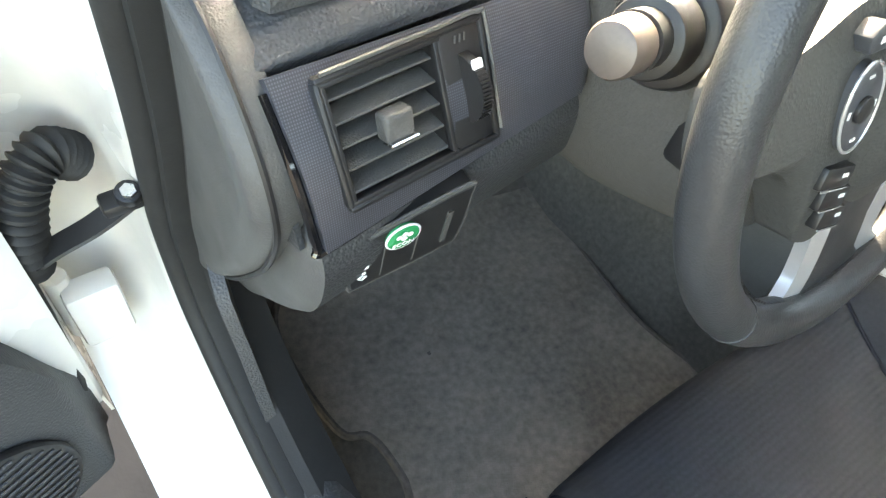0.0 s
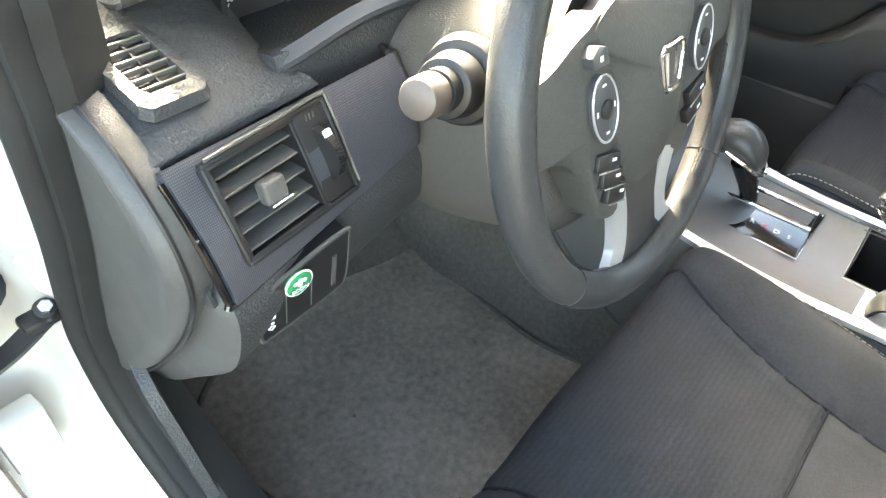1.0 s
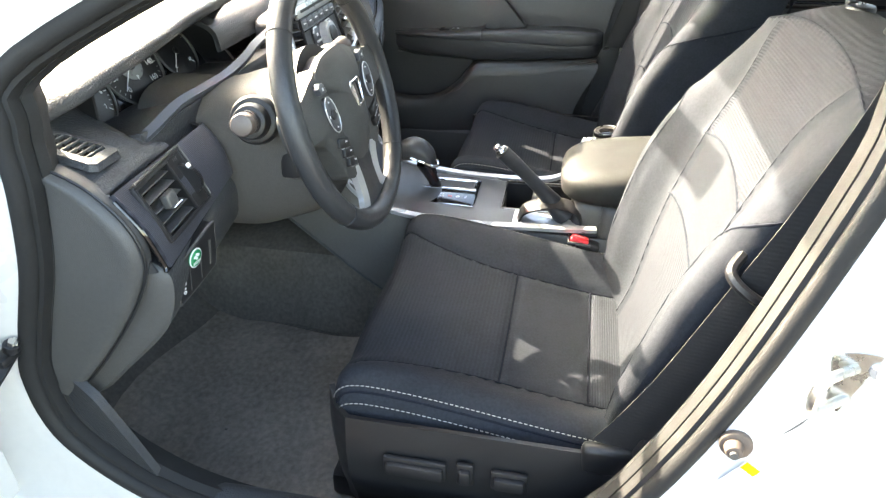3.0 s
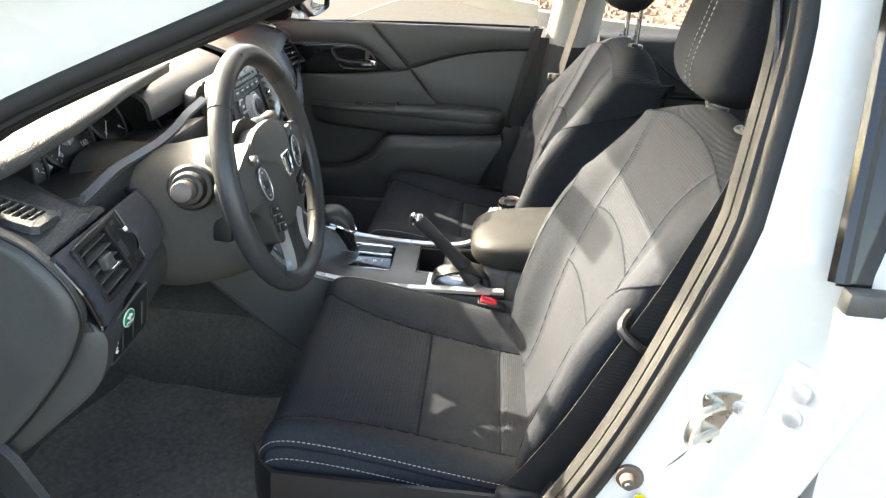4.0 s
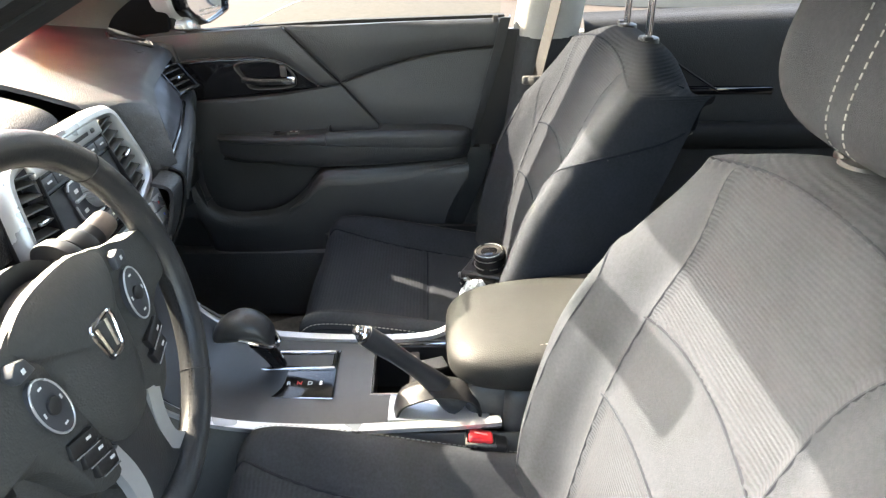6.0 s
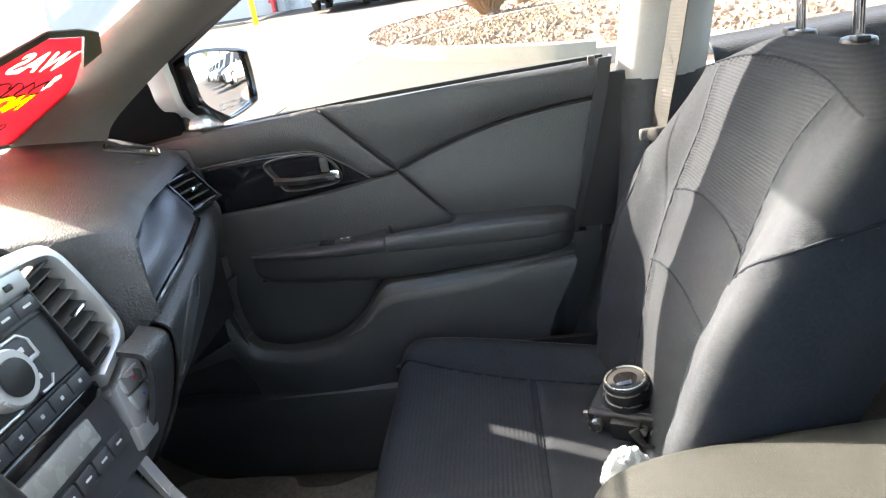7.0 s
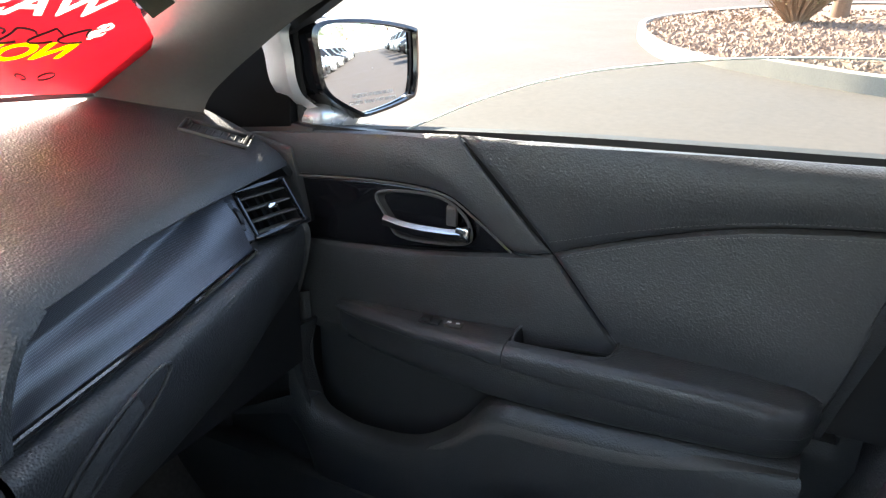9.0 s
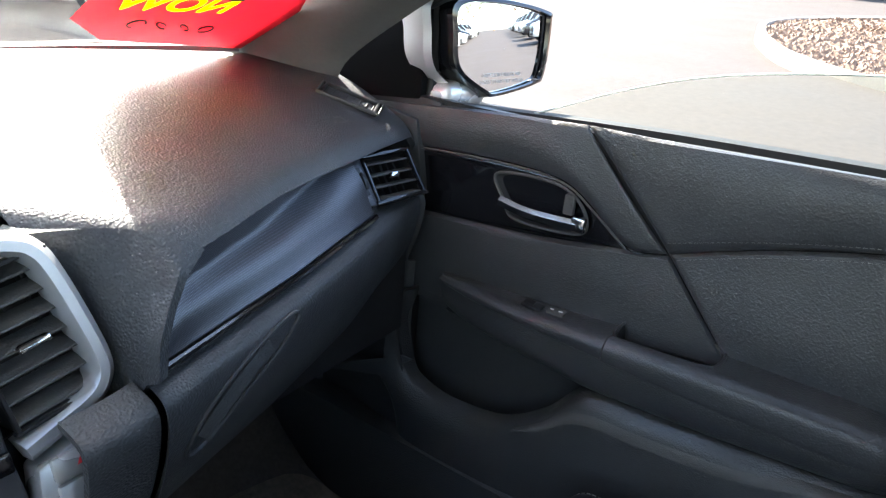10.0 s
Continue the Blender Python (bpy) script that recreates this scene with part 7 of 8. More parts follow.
# the cup is coloured black to deepen the shade inside the recess
part("pull_cup", skin([[(p[0], p[1], p[2] + 0.001) for p in pull], [(pc + (p - pc) * 0.96) + np.array((0, 0, -0.006)) for p in pull], [(pc + (p - pc) * 0.90) + np.array((0.002, 0, -0.030)) for p in pull], [(pc + (p - pc) * 0.02) + np.array((0.002, 0, -0.034)) for p in pull]], False, True), M_BLACK, arm_rear, "pull recess coloured black for shade")
part("pull_rim", tube([(p[0], p[1], p[2] + 0.0012) for p in pull], 0.0022, 8, closed=True), M_DOOR, arm_rear)
part("pull_back", sweep([(0.700, 0.392, 0.714), (0.700, 0.36, 0.720), (0.700, 0.30, 0.724), (0.700, 0.258, 0.725)], [(-0.005, -0.008), (0.004, -0.008), (0.004, 0.006), (-0.003, 0.009)], smooth=16, up=(0, 0, 1)), M_DOOR, arm_rear, "raised edge behind the pull")
sp = facing((0.676, 0.490, 0.7055), (-0.10, 0.03, 0.99), (1, 0, 0.1))
part("window_switch", moved(merge(box((-0.012, 0, 0), (0.030, 0.014, 0.004), 0.002), box((-0.016, 0, 0.003), (0.014, 0.012, 0.006), 0.002, 2, (0, 10, 0))), sp), M_BLACK, arm_front, "window switch")
part("lock_switch", moved(box((0.022, 0, 0.0015), (0.024, 0.014, 0.005), 0.002), sp), M_HARD, arm_front, "grey lock switch")
for k in (-1, 1):
    part("symbol", moved(box((0.022 + k * 0.006, 0, 0.0042), (0.005, 0.003, 0.0005)), sp), M_WHITE, arm_front)

# lower trim with the map pocket: a dark hollow above a rounded rim
RIM = [(0.700, 0.660), (0.712, 0.610), (0.706, 0.560), (0.688, 0.515), (0.655, 0.497), (0.606, 0.490), (0.522, 0.503), (0.458, 0.548), (0.405, 0.608), (0.32, 0.617), (0.22, 0.625), (0.06, 0.637)]
rim_line = curve([(0, *p) for p in RIM], 90)
rows = []
for k, p in enumerate(rim_line):
    b = 0.27
    t = smooth(0.66, 0.72, p[1])
    rows.append([(0.690, p[1] - 0.004 * t, p[2] + 0.004 * (1 - t)), (0.676, p[1], p[2]), (0.668, p[1] + 0.006 * t, p[2] - 0.007 * (1 - t)), (0.661, p[1] + 0.02 * t, p[2] - 0.03), (0.664, 0.9 * p[1] + 0.06, 0.6 * p[2] + 0.4 * b), (0.678, 0.85 * p[1] + 0.08, b + 0.06), (0.69, 0.85 * p[1] + 0.08, b - 0.03)])
part("pocket_wall", shell(patch(rows, 90, 26), 0.006), M_DOOR, pdoor)
part("pocket_rim", tube([(0.672, p[1], p[2] - 0.002) for p in rim_line[4:]], 0.0035, 8), M_SOFT, pdoor, "rounded pocket rim")
band = []
for k, p in enumerate(rim_line):
    if p[1] < 0.50:
        w = 0.030 * smooth(0.50, 0.40, p[1]) * smooth(0.06, 0.25, p[1])
        band.append([(0.668 - 0.012 * v - 0.003 * math.sin(math.pi * v), p[1] + 0.004 * v, p[2] - 0.004 - v * w) for v in np.linspace(0, 1, 6)])
part("swoosh_panel", shell(np.array(band), 0.003), M_HARD, pdoor, "paler curved panel over the pocket")
part("front_panel", shell(patch([[(0.690, 0.704, z), (0.681, 0.716, z), (0.684, 0.75, z), (0.694, 0.80, z), (0.705, 0.90, z)] for z in (0.70, 0.64, 0.58, 0.50, 0.40, 0.28)], 14, 14), 0.005), M_DOOR, pdoor, "smooth trim ahead of the pocket")
part("backing", box((0.716, 0.34, 0.80), (0.012, 0.80, 0.27)), M_BLACK, pdoor)
part("pocket_back", merge(box((0.742, 0.40, 0.50), (0.02, 0.80, 0.45)), box((0.715, 0.40, 0.652), (0.04, 0.74, 0.02))), M_DOOR, pdoor)
part("rear_edge", shell(np.array([[(x, y0 + dy_, z) for x, dy_ in ((0.700, 0.004), (0.705, -0.016), (0.74, -0.02))] for y0, z in ((-0.012, 0.962), (0.0, 0.90), (0.023, 0.81), (0.053, 0.705), (0.11, 0.48), (0.17, 0.27))]), 0.004), M_DOOR, pdoor)
part("belt_rail", sweep([(0.735, 0.76, 0.924), (0.737, 0.6, 0.938), (0.738, 0.40, 0.951), (0.738, 0.2, 0.959), (0.736, -0.02, 0.966)], [(-0.02, -0.010), (0.012, -0.010), (0.012, -0.002), (-0.016, -0.003)], smooth=24, up=(0, 0, 1)), M_RUBBER, pdoor, "black window slot seal")
part("outer_skin", box((0.815, 0.36, 0.62), (0.03, 0.96, 0.60), 0.01), M_PAINT, pdoor, "white outer door skin")
pane = part("window_pane", skin([[(0.752 - 0.45 * (zt - 0.90) * t, y, 0.90 + (zt - 0.90) * t) for t in np.linspace(0, 1, 8)] for y, zt in [(float(p[1]), float(p[2])) for p in curve([(0, 0.735, 0.915), (0, 0.60, 0.925), (0, 0.553, 0.943), (0, 0.46, 0.985), (0, 0.366, 1.018), (0, 0.27, 1.038), (0, 0.15, 1.052), (0, -0.01, 1.056)], 30)]]), M_TINT, pdoor, "lowered green-tinted window pane")
part("pane_edge", tube([(0.752 - 0.45 * (float(p[2]) - 0.90), float(p[1]), float(p[2])) for p in curve([(0, 0.60, 0.925), (0, 0.553, 0.943), (0, 0.46, 0.985), (0, 0.366, 1.018), (0, 0.27, 1.038), (0, 0.15, 1.052), (0, -0.01, 1.056)], 30)], 0.0012, 5), material("ground_glass_edge", (0.55, 0.60, 0.55), 0.3, vary=0.05), pdoor, "pale ground edge of the pane")
pane.visible_shadow = False
# black corner trim ahead of the window and the window frame
part("sail_panel", prism([(1.0, 0.900), (0.725, 0.930), (0.719, 1.060), (0.76, 1.050), (0.83, 1.015), (0.93, 0.962), (1.02, 0.925)], "x", 0.700, 0.735, 0.004), M_SAIL, pdoor, "black triangular corner trim")
part("window_channel", tube([(0.722, 0.722, 0.925), (0.716, 0.717, 1.06)], 0.008, 8), M_RUBBER, pdoor)
part("window_frame", sweep([(0.725, 0.90, 0.955), (0.712, 0.72, 1.062), (0.700, 0.557, 1.155), (0.665, 0.40, 1.235), (0.62, 0.20, 1.295), (0.61, -0.04, 1.30)], [(-0.012, -0.015), (0.012, -0.015), (0.012, 0.012), (-0.012, 0.012)], smooth=30, up=(1, 0, 0)), M_RUBBER, pdoor, "black window frame")
part("sail_base", prism([(1.0, 0.86), (1.0, 0.908), (0.728, 0.936), (0.69, 0.932), (0.69, 0.86)], "x", 0.702, 0.732, 0.003), M_BLACK, pdoor)
part("front_edge", box((0.72, 0.86, 0.60), (0.03, 0.28, 0.62)), M_BLACK, pdoor)
# chrome end of the belt line at the rear
part("belt_cap", box((0.706, 0.002, 0.957), (0.008, 0.012, 0.018), 0.002), M_HARD, pdoor)
solid("sill_trim", merge(shell(patch([[(0.70, y, 0.400), (0.672, y, 0.408), (0.650, y, 0.380), (0.640, y, 0.225)] for y in (1.0, 0.6, 0.2, -0.1)], 10, 8), 0.006), box((0.69, 0.99, 0.50), (0.02, 0.2, 0.5), 0.004), box((0.725, 0.3, 0.29), (0.07, 1.5, 0.12))), M_DOOR, "black plastic passenger sill trim", "trim", kind="structure")

# ---- door mirror outside the passenger window ----
mirror = thing("side_mirror", (0.80, 0.72, 0.93), "silver-grey door mirror with black bezel", "door mirror")
mm = facing((0.818, 0.668, 1.0), (-0.22, -0.975, 0.05))
go = curve([(-0.105, 0.060), (-0.02, 0.064), (0.075, 0.052), (0.088, 0.036), (0.082, -0.036), (0.060, -0.052), (-0.020, -0.064), (-0.045, -0.058), (-0.100, -0.025), (-0.110, 0.02)], 60, closed=True)
part("glass", moved(skin([[(*(p * 0.93 * k), -float(p @ p) * (0.93 * k) ** 2 / 2.4) for p in go] for k in (1.0, 0.85, 0.7, 0.55, 0.4, 0.25, 0.12, 0.01)], False, True), mm), M_MIRROR, mirror, "clear convex mirror glass", angle=180)
part("bezel", moved(skin([[(*(p * k), h) for p in go] for k, h in ((0.93, -0.004), (0.95, 0.006), (1.02, 0.004), (1.06, -0.01), (1.06, -0.03))], False, True), mm @ Matrix.Translation((0.006, 0, 0))), M_GLOSS, mirror, "black mirror bezel")
part("housing", moved(skin([[(*(p * k + np.array((-0.012, 0))), h) for p in go] for k, h in ((1.07, -0.012), (1.14, -0.02), (1.16, -0.05), (1.0, -0.10), (0.6, -0.125), (0.05, -0.13))], False, True), mm), M_SILVER, mirror, "silver-grey mirror housing")
part("arm", box((0.765, 0.725, 0.936), (0.10, 0.08, 0.04), 0.015, 3), M_SILVER, mirror, "mirror arm")
etched = merge(lettering("OBJECTS IN MIRROR ARE", 0.0074, Matrix.Translation((0.0, -0.036, 0)), 0.0002), lettering("CLOSER THAN THEY APPEAR", 0.0074, Matrix.Translation((0.0, -0.0455, 0)), 0.0002))
for v in etched.verts:
    v.co.z += 0.00025 - (v.co.x ** 2 + v.co.y ** 2) / 2.4
part("warning_text", moved(etched, mm), M_SILVER, mirror, "etched warning text")

# ---- price sign behind the windscreen ----
def translucent(name, base, share):
    m = material(name, base, 0.6, vary=0.06, scale=8)
    nt = m.node_tree
    t, mix = nt.nodes.new("ShaderNodeBsdfTranslucent"), nt.nodes.new("ShaderNodeMixShader")
    t.inputs["Color"].default_value = (*base, 1)
    mix.inputs[0].default_value = share
    nt.links.new(nt.nodes["Principled BSDF"].outputs[0], mix.inputs[1])
    nt.links.new(t.outputs[0], mix.inputs[2])
    nt.links.new(mix.outputs[0], nt.nodes["Material Output"].inputs["Surface"])
    return m


M_SIGN = translucent("red_sign_film", (0.72, 0.012, 0.028), 0.07)
M_SIGNW = translucent("white_sign_film", (0.85, 0.83, 0.70), 0.62)
M_SIGNY = translucent("yellow_sign_film", (0.90, 0.78, 0.02), 0.62)
M_SIGNK = translucent("dark_sign_film", (0.06, 0.065, 0.055), 0.5)
sign = thing("price_sign", (0.36, 0.95, 0.99), "red translucent price sign standing behind the windscreen", "sign")
gm = facing((0.51, 0.923, 0.992), (0, -0.45, -0.893), (0, -0.893, 0.45))
flip = Matrix.Diagonal((-1, 1, 1, 1))
# lower and right edges drawn out past the sign, partly unseen, to shade the dash
SHEET = [(-0.205, 0.075), (-0.145, 0.010), (0.120, -0.060), (0.130, 0.010), (0.060, 0.125), (-0.013, 0.200), (-0.091, 0.264), (-0.170, 0.269), (-0.215, 0.205)]
letters = [(lettering(text, size, Matrix.Translation((*at, 0)) @ Matrix.Rotation(radians(-6), 4, "Z") @ flip, font_bold=True), mt) for text, size, at, mt in (("WAS", 0.060, (-0.116, 0.211), M_SIGNW), ("$", 0.044, (-0.027, 0.150), M_SIGNW), ("NOW", 0.056, (-0.106, 0.110), M_SIGNY))]


def covered(tris, px, py):
    """Which of the places lie inside one of the triangles."""
    hit = np.zeros(px.shape, bool)
    for (ax, ay), (bx, by), (cx, cy) in tris:
        near = (px >= min(ax, bx, cx)) & (px <= max(ax, bx, cx)) & (py >= min(ay, by, cy)) & (py <= max(ay, by, cy))
        if near.any():
            x, y = px[near], py[near]
            s1, s2, s3 = (bx - ax) * (y - ay) - (by - ay) * (x - ax), (cx - bx) * (y - by) - (cy - by) * (x - bx), (ax - cx) * (y - cy) - (ay - cy) * (x - cx)
            hit[near] |= ((s1 >= 0) & (s2 >= 0) & (s3 >= 0)) | ((s1 <= 0) & (s2 <= 0) & (s3 <= 0))
    return hit


# the film is punched out where the letters are
tris = []
for bm, mt in letters:
    for f in bm.faces:
        v = [p.co.to_2d() for p in f.verts]
        tris += [(v[0], v[k], v[k + 1]) for k in range(1, len(v) - 1)] if abs(f.normal.z) > 0.5 else []
mid = Vector((-0.09, 0.14))
fan = [(mid, Vector(SHEET[k]), Vector(SHEET[(k + 1) % len(SHEET)])) for k in range(len(SHEET))]
STEP = 0.0013
fx, fy = np.meshgrid(np.arange(-0.245, 0.134, STEP), np.arange(-0.070, 0.276, STEP), indexing="ij")
keep = covered(fan, fx, fy) & ~covered(tris, fx, fy)
film, corner = bmesh.new(), {}
for i, j in np.argwhere(keep):
    quad = []
    for k in ((i, j), (i + 1, j), (i + 1, j + 1), (i, j + 1)):
        if k not in corner:
            corner[k] = film.verts.new((-0.245 + (k[0] - 0.5) * STEP, -0.070 + (k[1] - 0.5) * STEP, 0))
        quad.append(corner[k])
    film.faces.new(quad)
part("film", moved(film, gm), M_SIGN, sign, smooth=False)
for bm, mt in letters:
    part("lettering", moved(bm, gm), mt, sign)
part("dark_corner", moved(prism([(-0.245, 0.215), (-0.217, 0.207), (-0.171, 0.272), (-0.090, 0.267), (-0.010, 0.202), (0.020, 0.178), (0.022, 0.215), (-0.060, 0.272), (-0.120, 0.284), (-0.190, 0.285)], "z", -0.001, 0.001), gm), M_SIGNK, sign, "dark corner of the sign", smooth=False)
for i in range(5):
    part("scribble", moved(tube([(-0.19 + 0.035 * i + 0.014 * math.cos(a) + 0.006 * math.sin(2 * a + i), 0.168 - 0.006 * i + 0.016 * math.sin(a), 0.002) for a in np.linspace(0, 5.2, 20)], 0.0011, 5), gm), M_SIGNK, sign, "unreadable hand-written mark")
for i in range(4):
    part("scribble", moved(tube([(-0.13 + 0.034 * i + 0.010 * math.cos(a + i), 0.062 - 0.008 * i + 0.010 * math.sin(a), 0.002) for a in np.linspace(0, 4.6 + i * 0.3, 16)], 0.0009, 5), gm), M_SIGNK, sign, "unreadable hand-written mark")

# ---- belts, buckle and loose things ----
def webbing(pts, w, face, n=40, thick=0.0014):
    """A flat strap along pts whose face looks along face."""
    p = curve(pts, n)
    rows = []
    for i in range(n):
        d = Vector(p[min(i + 1, n - 1)] - p[max(i - 1, 0)]).normalized()
        s = d.cross(Vector(face)).normalized()
        rows.append([Vector(p[i]) + s * w * k for k in np.linspace(-0.5, 0.5, 6)])
    return shell(np.array(rows), thick)


belt = thing("driver_seat_belt", (-0.64, -0.05, 0.45), "dark brown seat belt webbing beside the driver's seat", "seat belt")
part("webbing", webbing([(-0.600, -0.195, 1.22), (-0.628, -0.182, 1.02), (-0.640, -0.135, 0.87), (-0.642, -0.085, 0.745), (-0.640, -0.035, 0.62), (-0.636, 0.005, 0.535), (-0.634, 0.03, 0.49)], 0.050, (-1, 0.1, 0.2)), M_BELT, belt)
part("belt_guide", tube([(-0.615, -0.075, 0.792), (-0.640, -0.062, 0.780), (-0.655, -0.090, 0.760), (-0.652, -0.135, 0.742), (-0.630, -0.150, 0.742)], 0.0065, 8, smooth=24), M_BLACK, belt, "black plastic belt guide")
part("belt_stop", disc((-0.645, -0.118, 0.732), (-1, 0, 0.2), 0.006, 0.004, 16, edge=0.001), M_HARD, belt, "small round belt stop button")
part("belt_anchor", merge(box((-0.636, 0.03, 0.475), (0.022, 0.07, 0.05), 0.01, 3), box((-0.640, -0.03, 0.50), (0.02, 0.06, 0.04), 0.01, 2, (20, 0, 0))), M_BLACK, belt, "black anchor cover")
pbelt = thing("passenger_seat_belt", (0.64, -0.08, 0.45), "dark seat belt hanging on the centre pillar", "seat belt")
part("webbing", webbing([(0.575, -0.150, 1.30), (0.600, -0.135, 1.15), (0.622, -0.112, 0.98), (0.636, -0.092, 0.86), (0.648, -0.075, 0.72), (0.655, -0.06, 0.55), (0.655, -0.05, 0.42)], 0.046, (-0.28, 1, 0.1)), M_BELT, pbelt)
part("tongue", merge(box((0.618, -0.078, 0.842), (0.012, 0.05, 0.020), 0.006, 3), disc((0.612, -0.076, 0.842), (-0.8, 0.6, 0), 0.010, 0.008, 20, edge=0.002)), M_HARD, pbelt, "grey belt tongue")
buckle = thing("seat_belt_buckle", (-0.122, 0.07, 0.42), "seat belt buckle with red release button", "belt buckle", "seat belt buckles")
part("case", box((-0.122, 0.070, 0.468), (0.030, 0.044, 0.078), 0.006, 3, (14, 0, 0)), M_BLACK, buckle)
part("button", box((-0.123, 0.080, 0.508), (0.024, 0.036, 0.012), 0.005, 3, (14, 0, 0)), M_RED, buckle, "red release button")
part("button_text", box((-0.123, 0.080, 0.5148), (0.003, 0.020, 0.0006), turn=(14, 0, 0)), material("pale_red_print", (0.6, 0.25, 0.25), 0.5, vary=0), buckle)
part("case_top", tube([(-0.137, 0.060, 0.503), (-0.109, 0.060, 0.503), (-0.109, 0.101, 0.508), (-0.137, 0.101, 0.508)], 0.003, 6, closed=True), M_HARD, buckle)

photo = thing("photo_camera", (0.405, 0.012, 0.450), "old black photo camera lying on its back with loose strap", "camera")
cam_m = pose(0.405, 0.014, 0.462, -6, 5, 62)
body = part("camera_body", moved(merge(box((0, 0, 0.014), (0.122, 0.074, 0.036), 0.006, 3), box((0, 0.042, 0.012), (0.046, 0.016, 0.030), 0.005, 2)), cam_m), M_BLACK, photo, "black camera body")
part("leatherette", moved(merge(box((0.0, 0, 0.0325), (0.112, 0.056, 0.002), 0.0008, 1), box((0.0, -0.037, 0.014), (0.104, 0.002, 0.026), 0.0008, 1)), cam_m), M_LEATHER, body, "grained black covering")
lens = part("lens_barrel", moved(merge(disc((0.004, 0, 0.030), (0, 0, 1), 0.033, 0.014, 40, edge=0.002), disc((0.004, 0, 0.044), (0, 0, 1), 0.031, 0.018, 40, edge=0.002), disc((0.004, 0, 0.062), (0, 0, 1), 0.0325, 0.010, 40, edge=0.002)), cam_m), M_BLACK, photo, "ribbed black lens barrel")
for h, r in ((0.0445, 0.0335), (0.0625, 0.0325), (0.073, 0.0290)):
    part("lens_ring", moved(tube([(0.004 + r * math.cos(a), r * math.sin(a), h) for a in np.linspace(0, 2 * math.pi, 40, endpoint=False)], 0.0013, 6, closed=True), cam_m), M_STEEL, lens, "thin bright lens ring")
part("lens_glass", moved(disc((0.004, 0, 0.068), (0, 0, 1), 0.024, 0.005, 32, 0.016), cam_m), M_GLOSS, lens, "dark front lens")
for x, r in ((-0.046, 0.010), (-0.024, 0.007), (0.046, 0.011)):
    part("dial", moved(disc((x, 0.036, 0.014), (0, 1, 0), r, 0.012, 20, edge=0.001), cam_m), M_STEEL, photo, "bright metal dial")
for x in (-0.064, 0.064):
    part("strap_lug", moved(box((x, 0.028, 0.018), (0.010, 0.008, 0.014), 0.002), cam_m), M_STEEL, photo, "metal strap lug")
part("strap", webbing([(0.425, 0.062, 0.486), (0.432, 0.040, 0.520), (0.420, 0.010, 0.535), (0.385, -0.020, 0.530), (0.355, -0.035, 0.505), (0.345, -0.020, 0.475), (0.325, 0.010, 0.470), (0.335, 0.030, 0.490), (0.355, 0.020, 0.478)], 0.015, (0.2, 0.5, 1)), M_BELT, photo, "dark woven strap")
bag = bmesh.new()
bmesh.ops.create_icosphere(bag, subdivisions=4, radius=1)
for v in bag.verts:
    n = 1 + 0.22 * noise.noise(v.co * 2.4) + 0.12 * noise.noise(v.co * 6.0)
    v.co = Vector((v.co.x * 0.012, v.co.y * 0.026, v.co.z * 0.032)) * n
solid("plastic_bag", moved(bag, pose(0.142, 0.075, 0.580, 10, 8, 0)), material("crumpled_clear_plastic", (0.62, 0.66, 0.68), 0.25, vary=0.15, scale=60, transmission=0.35, bump=0.5, fine=120), "crumpled clear plastic bag beside the armrest", "plastic bag", angle=20)

# floor mat with bound edge
MAT = [(-0.625, 0.860), (-0.640, 0.78), (-0.632, 0.668), (-0.602, 0.640), (-0.595, 0.575), (-0.60, 0.42), (-0.19, 0.42), (-0.175, 0.60), (-0.16, 0.92), (-0.40, 0.935), (-0.55, 0.90)]


def mat_z(x, y):
    return 0.222 + 0.008 * math.sin(9 * x) * math.sin(7 * y) + 0.6 * max(0, y - 0.80) ** 1.3


mat = thing("floor_mat", (-0.40, 0.66, 0.23), "grey carpet floor mat with bound edge in the footwell", "floor mat")
mo = curve([(x, y, 0) for x, y in MAT], 100, closed=True)
mc = mo.mean(0)
part("carpet_face", skin([[(mc[0] + (p[0] - mc[0]) * k, mc[1] + (p[1] - mc[1]) * k, mat_z(mc[0] + (p[0] - mc[0]) * k, mc[1] + (p[1] - mc[1]) * k) + (0.012 if k < 0.999 else 0.0)) for p in mo] for k in (1.0, 0.998, 0.9, 0.75, 0.6, 0.45, 0.3, 0.15, 0.01)], False, True), M_MAT, mat)
part("binding", tube([(p[0], p[1], mat_z(p[0], p[1]) + 0.009) for p in mo], 0.006, 8, closed=True, flat=0.8), M_CARPET, mat, "dark bound edge")
pmat = thing("floor_mat", (0.40, 0.66, 0.23), "grey carpet floor mat on the passenger side", "floor mat")
part("carpet_face", skin([[(-(mc[0] + (p[0] - mc[0]) * k), mc[1] + (p[1] - mc[1]) * k, mat_z(mc[0] + (p[0] - mc[0]) * k, mc[1] + (p[1] - mc[1]) * k) + 0.010) for p in mo] for k in (1.0, 0.7, 0.4, 0.01)], False, True), M_MAT, pmat)
release = thing("bonnet_release", (-0.70, 0.82, 0.40), "black bonnet release lever by the sill", "release lever")
part("lever", box((-0.690, 0.825, 0.425), (0.020, 0.075, 0.060), 0.012, 3, (-20, 0, 0)), M_BLACK, release)
part("symbol", merge(box((-0.6985, 0.842, 0.440), (0.004, 0.020, 0.005), 0.001, 1, (-30, 0, 0)), box((-0.6985, 0.835, 0.448), (0.004, 0.012, 0.004), 0.001, 1, (10, 0, 0))), M_WHITE, release, "white car symbol")

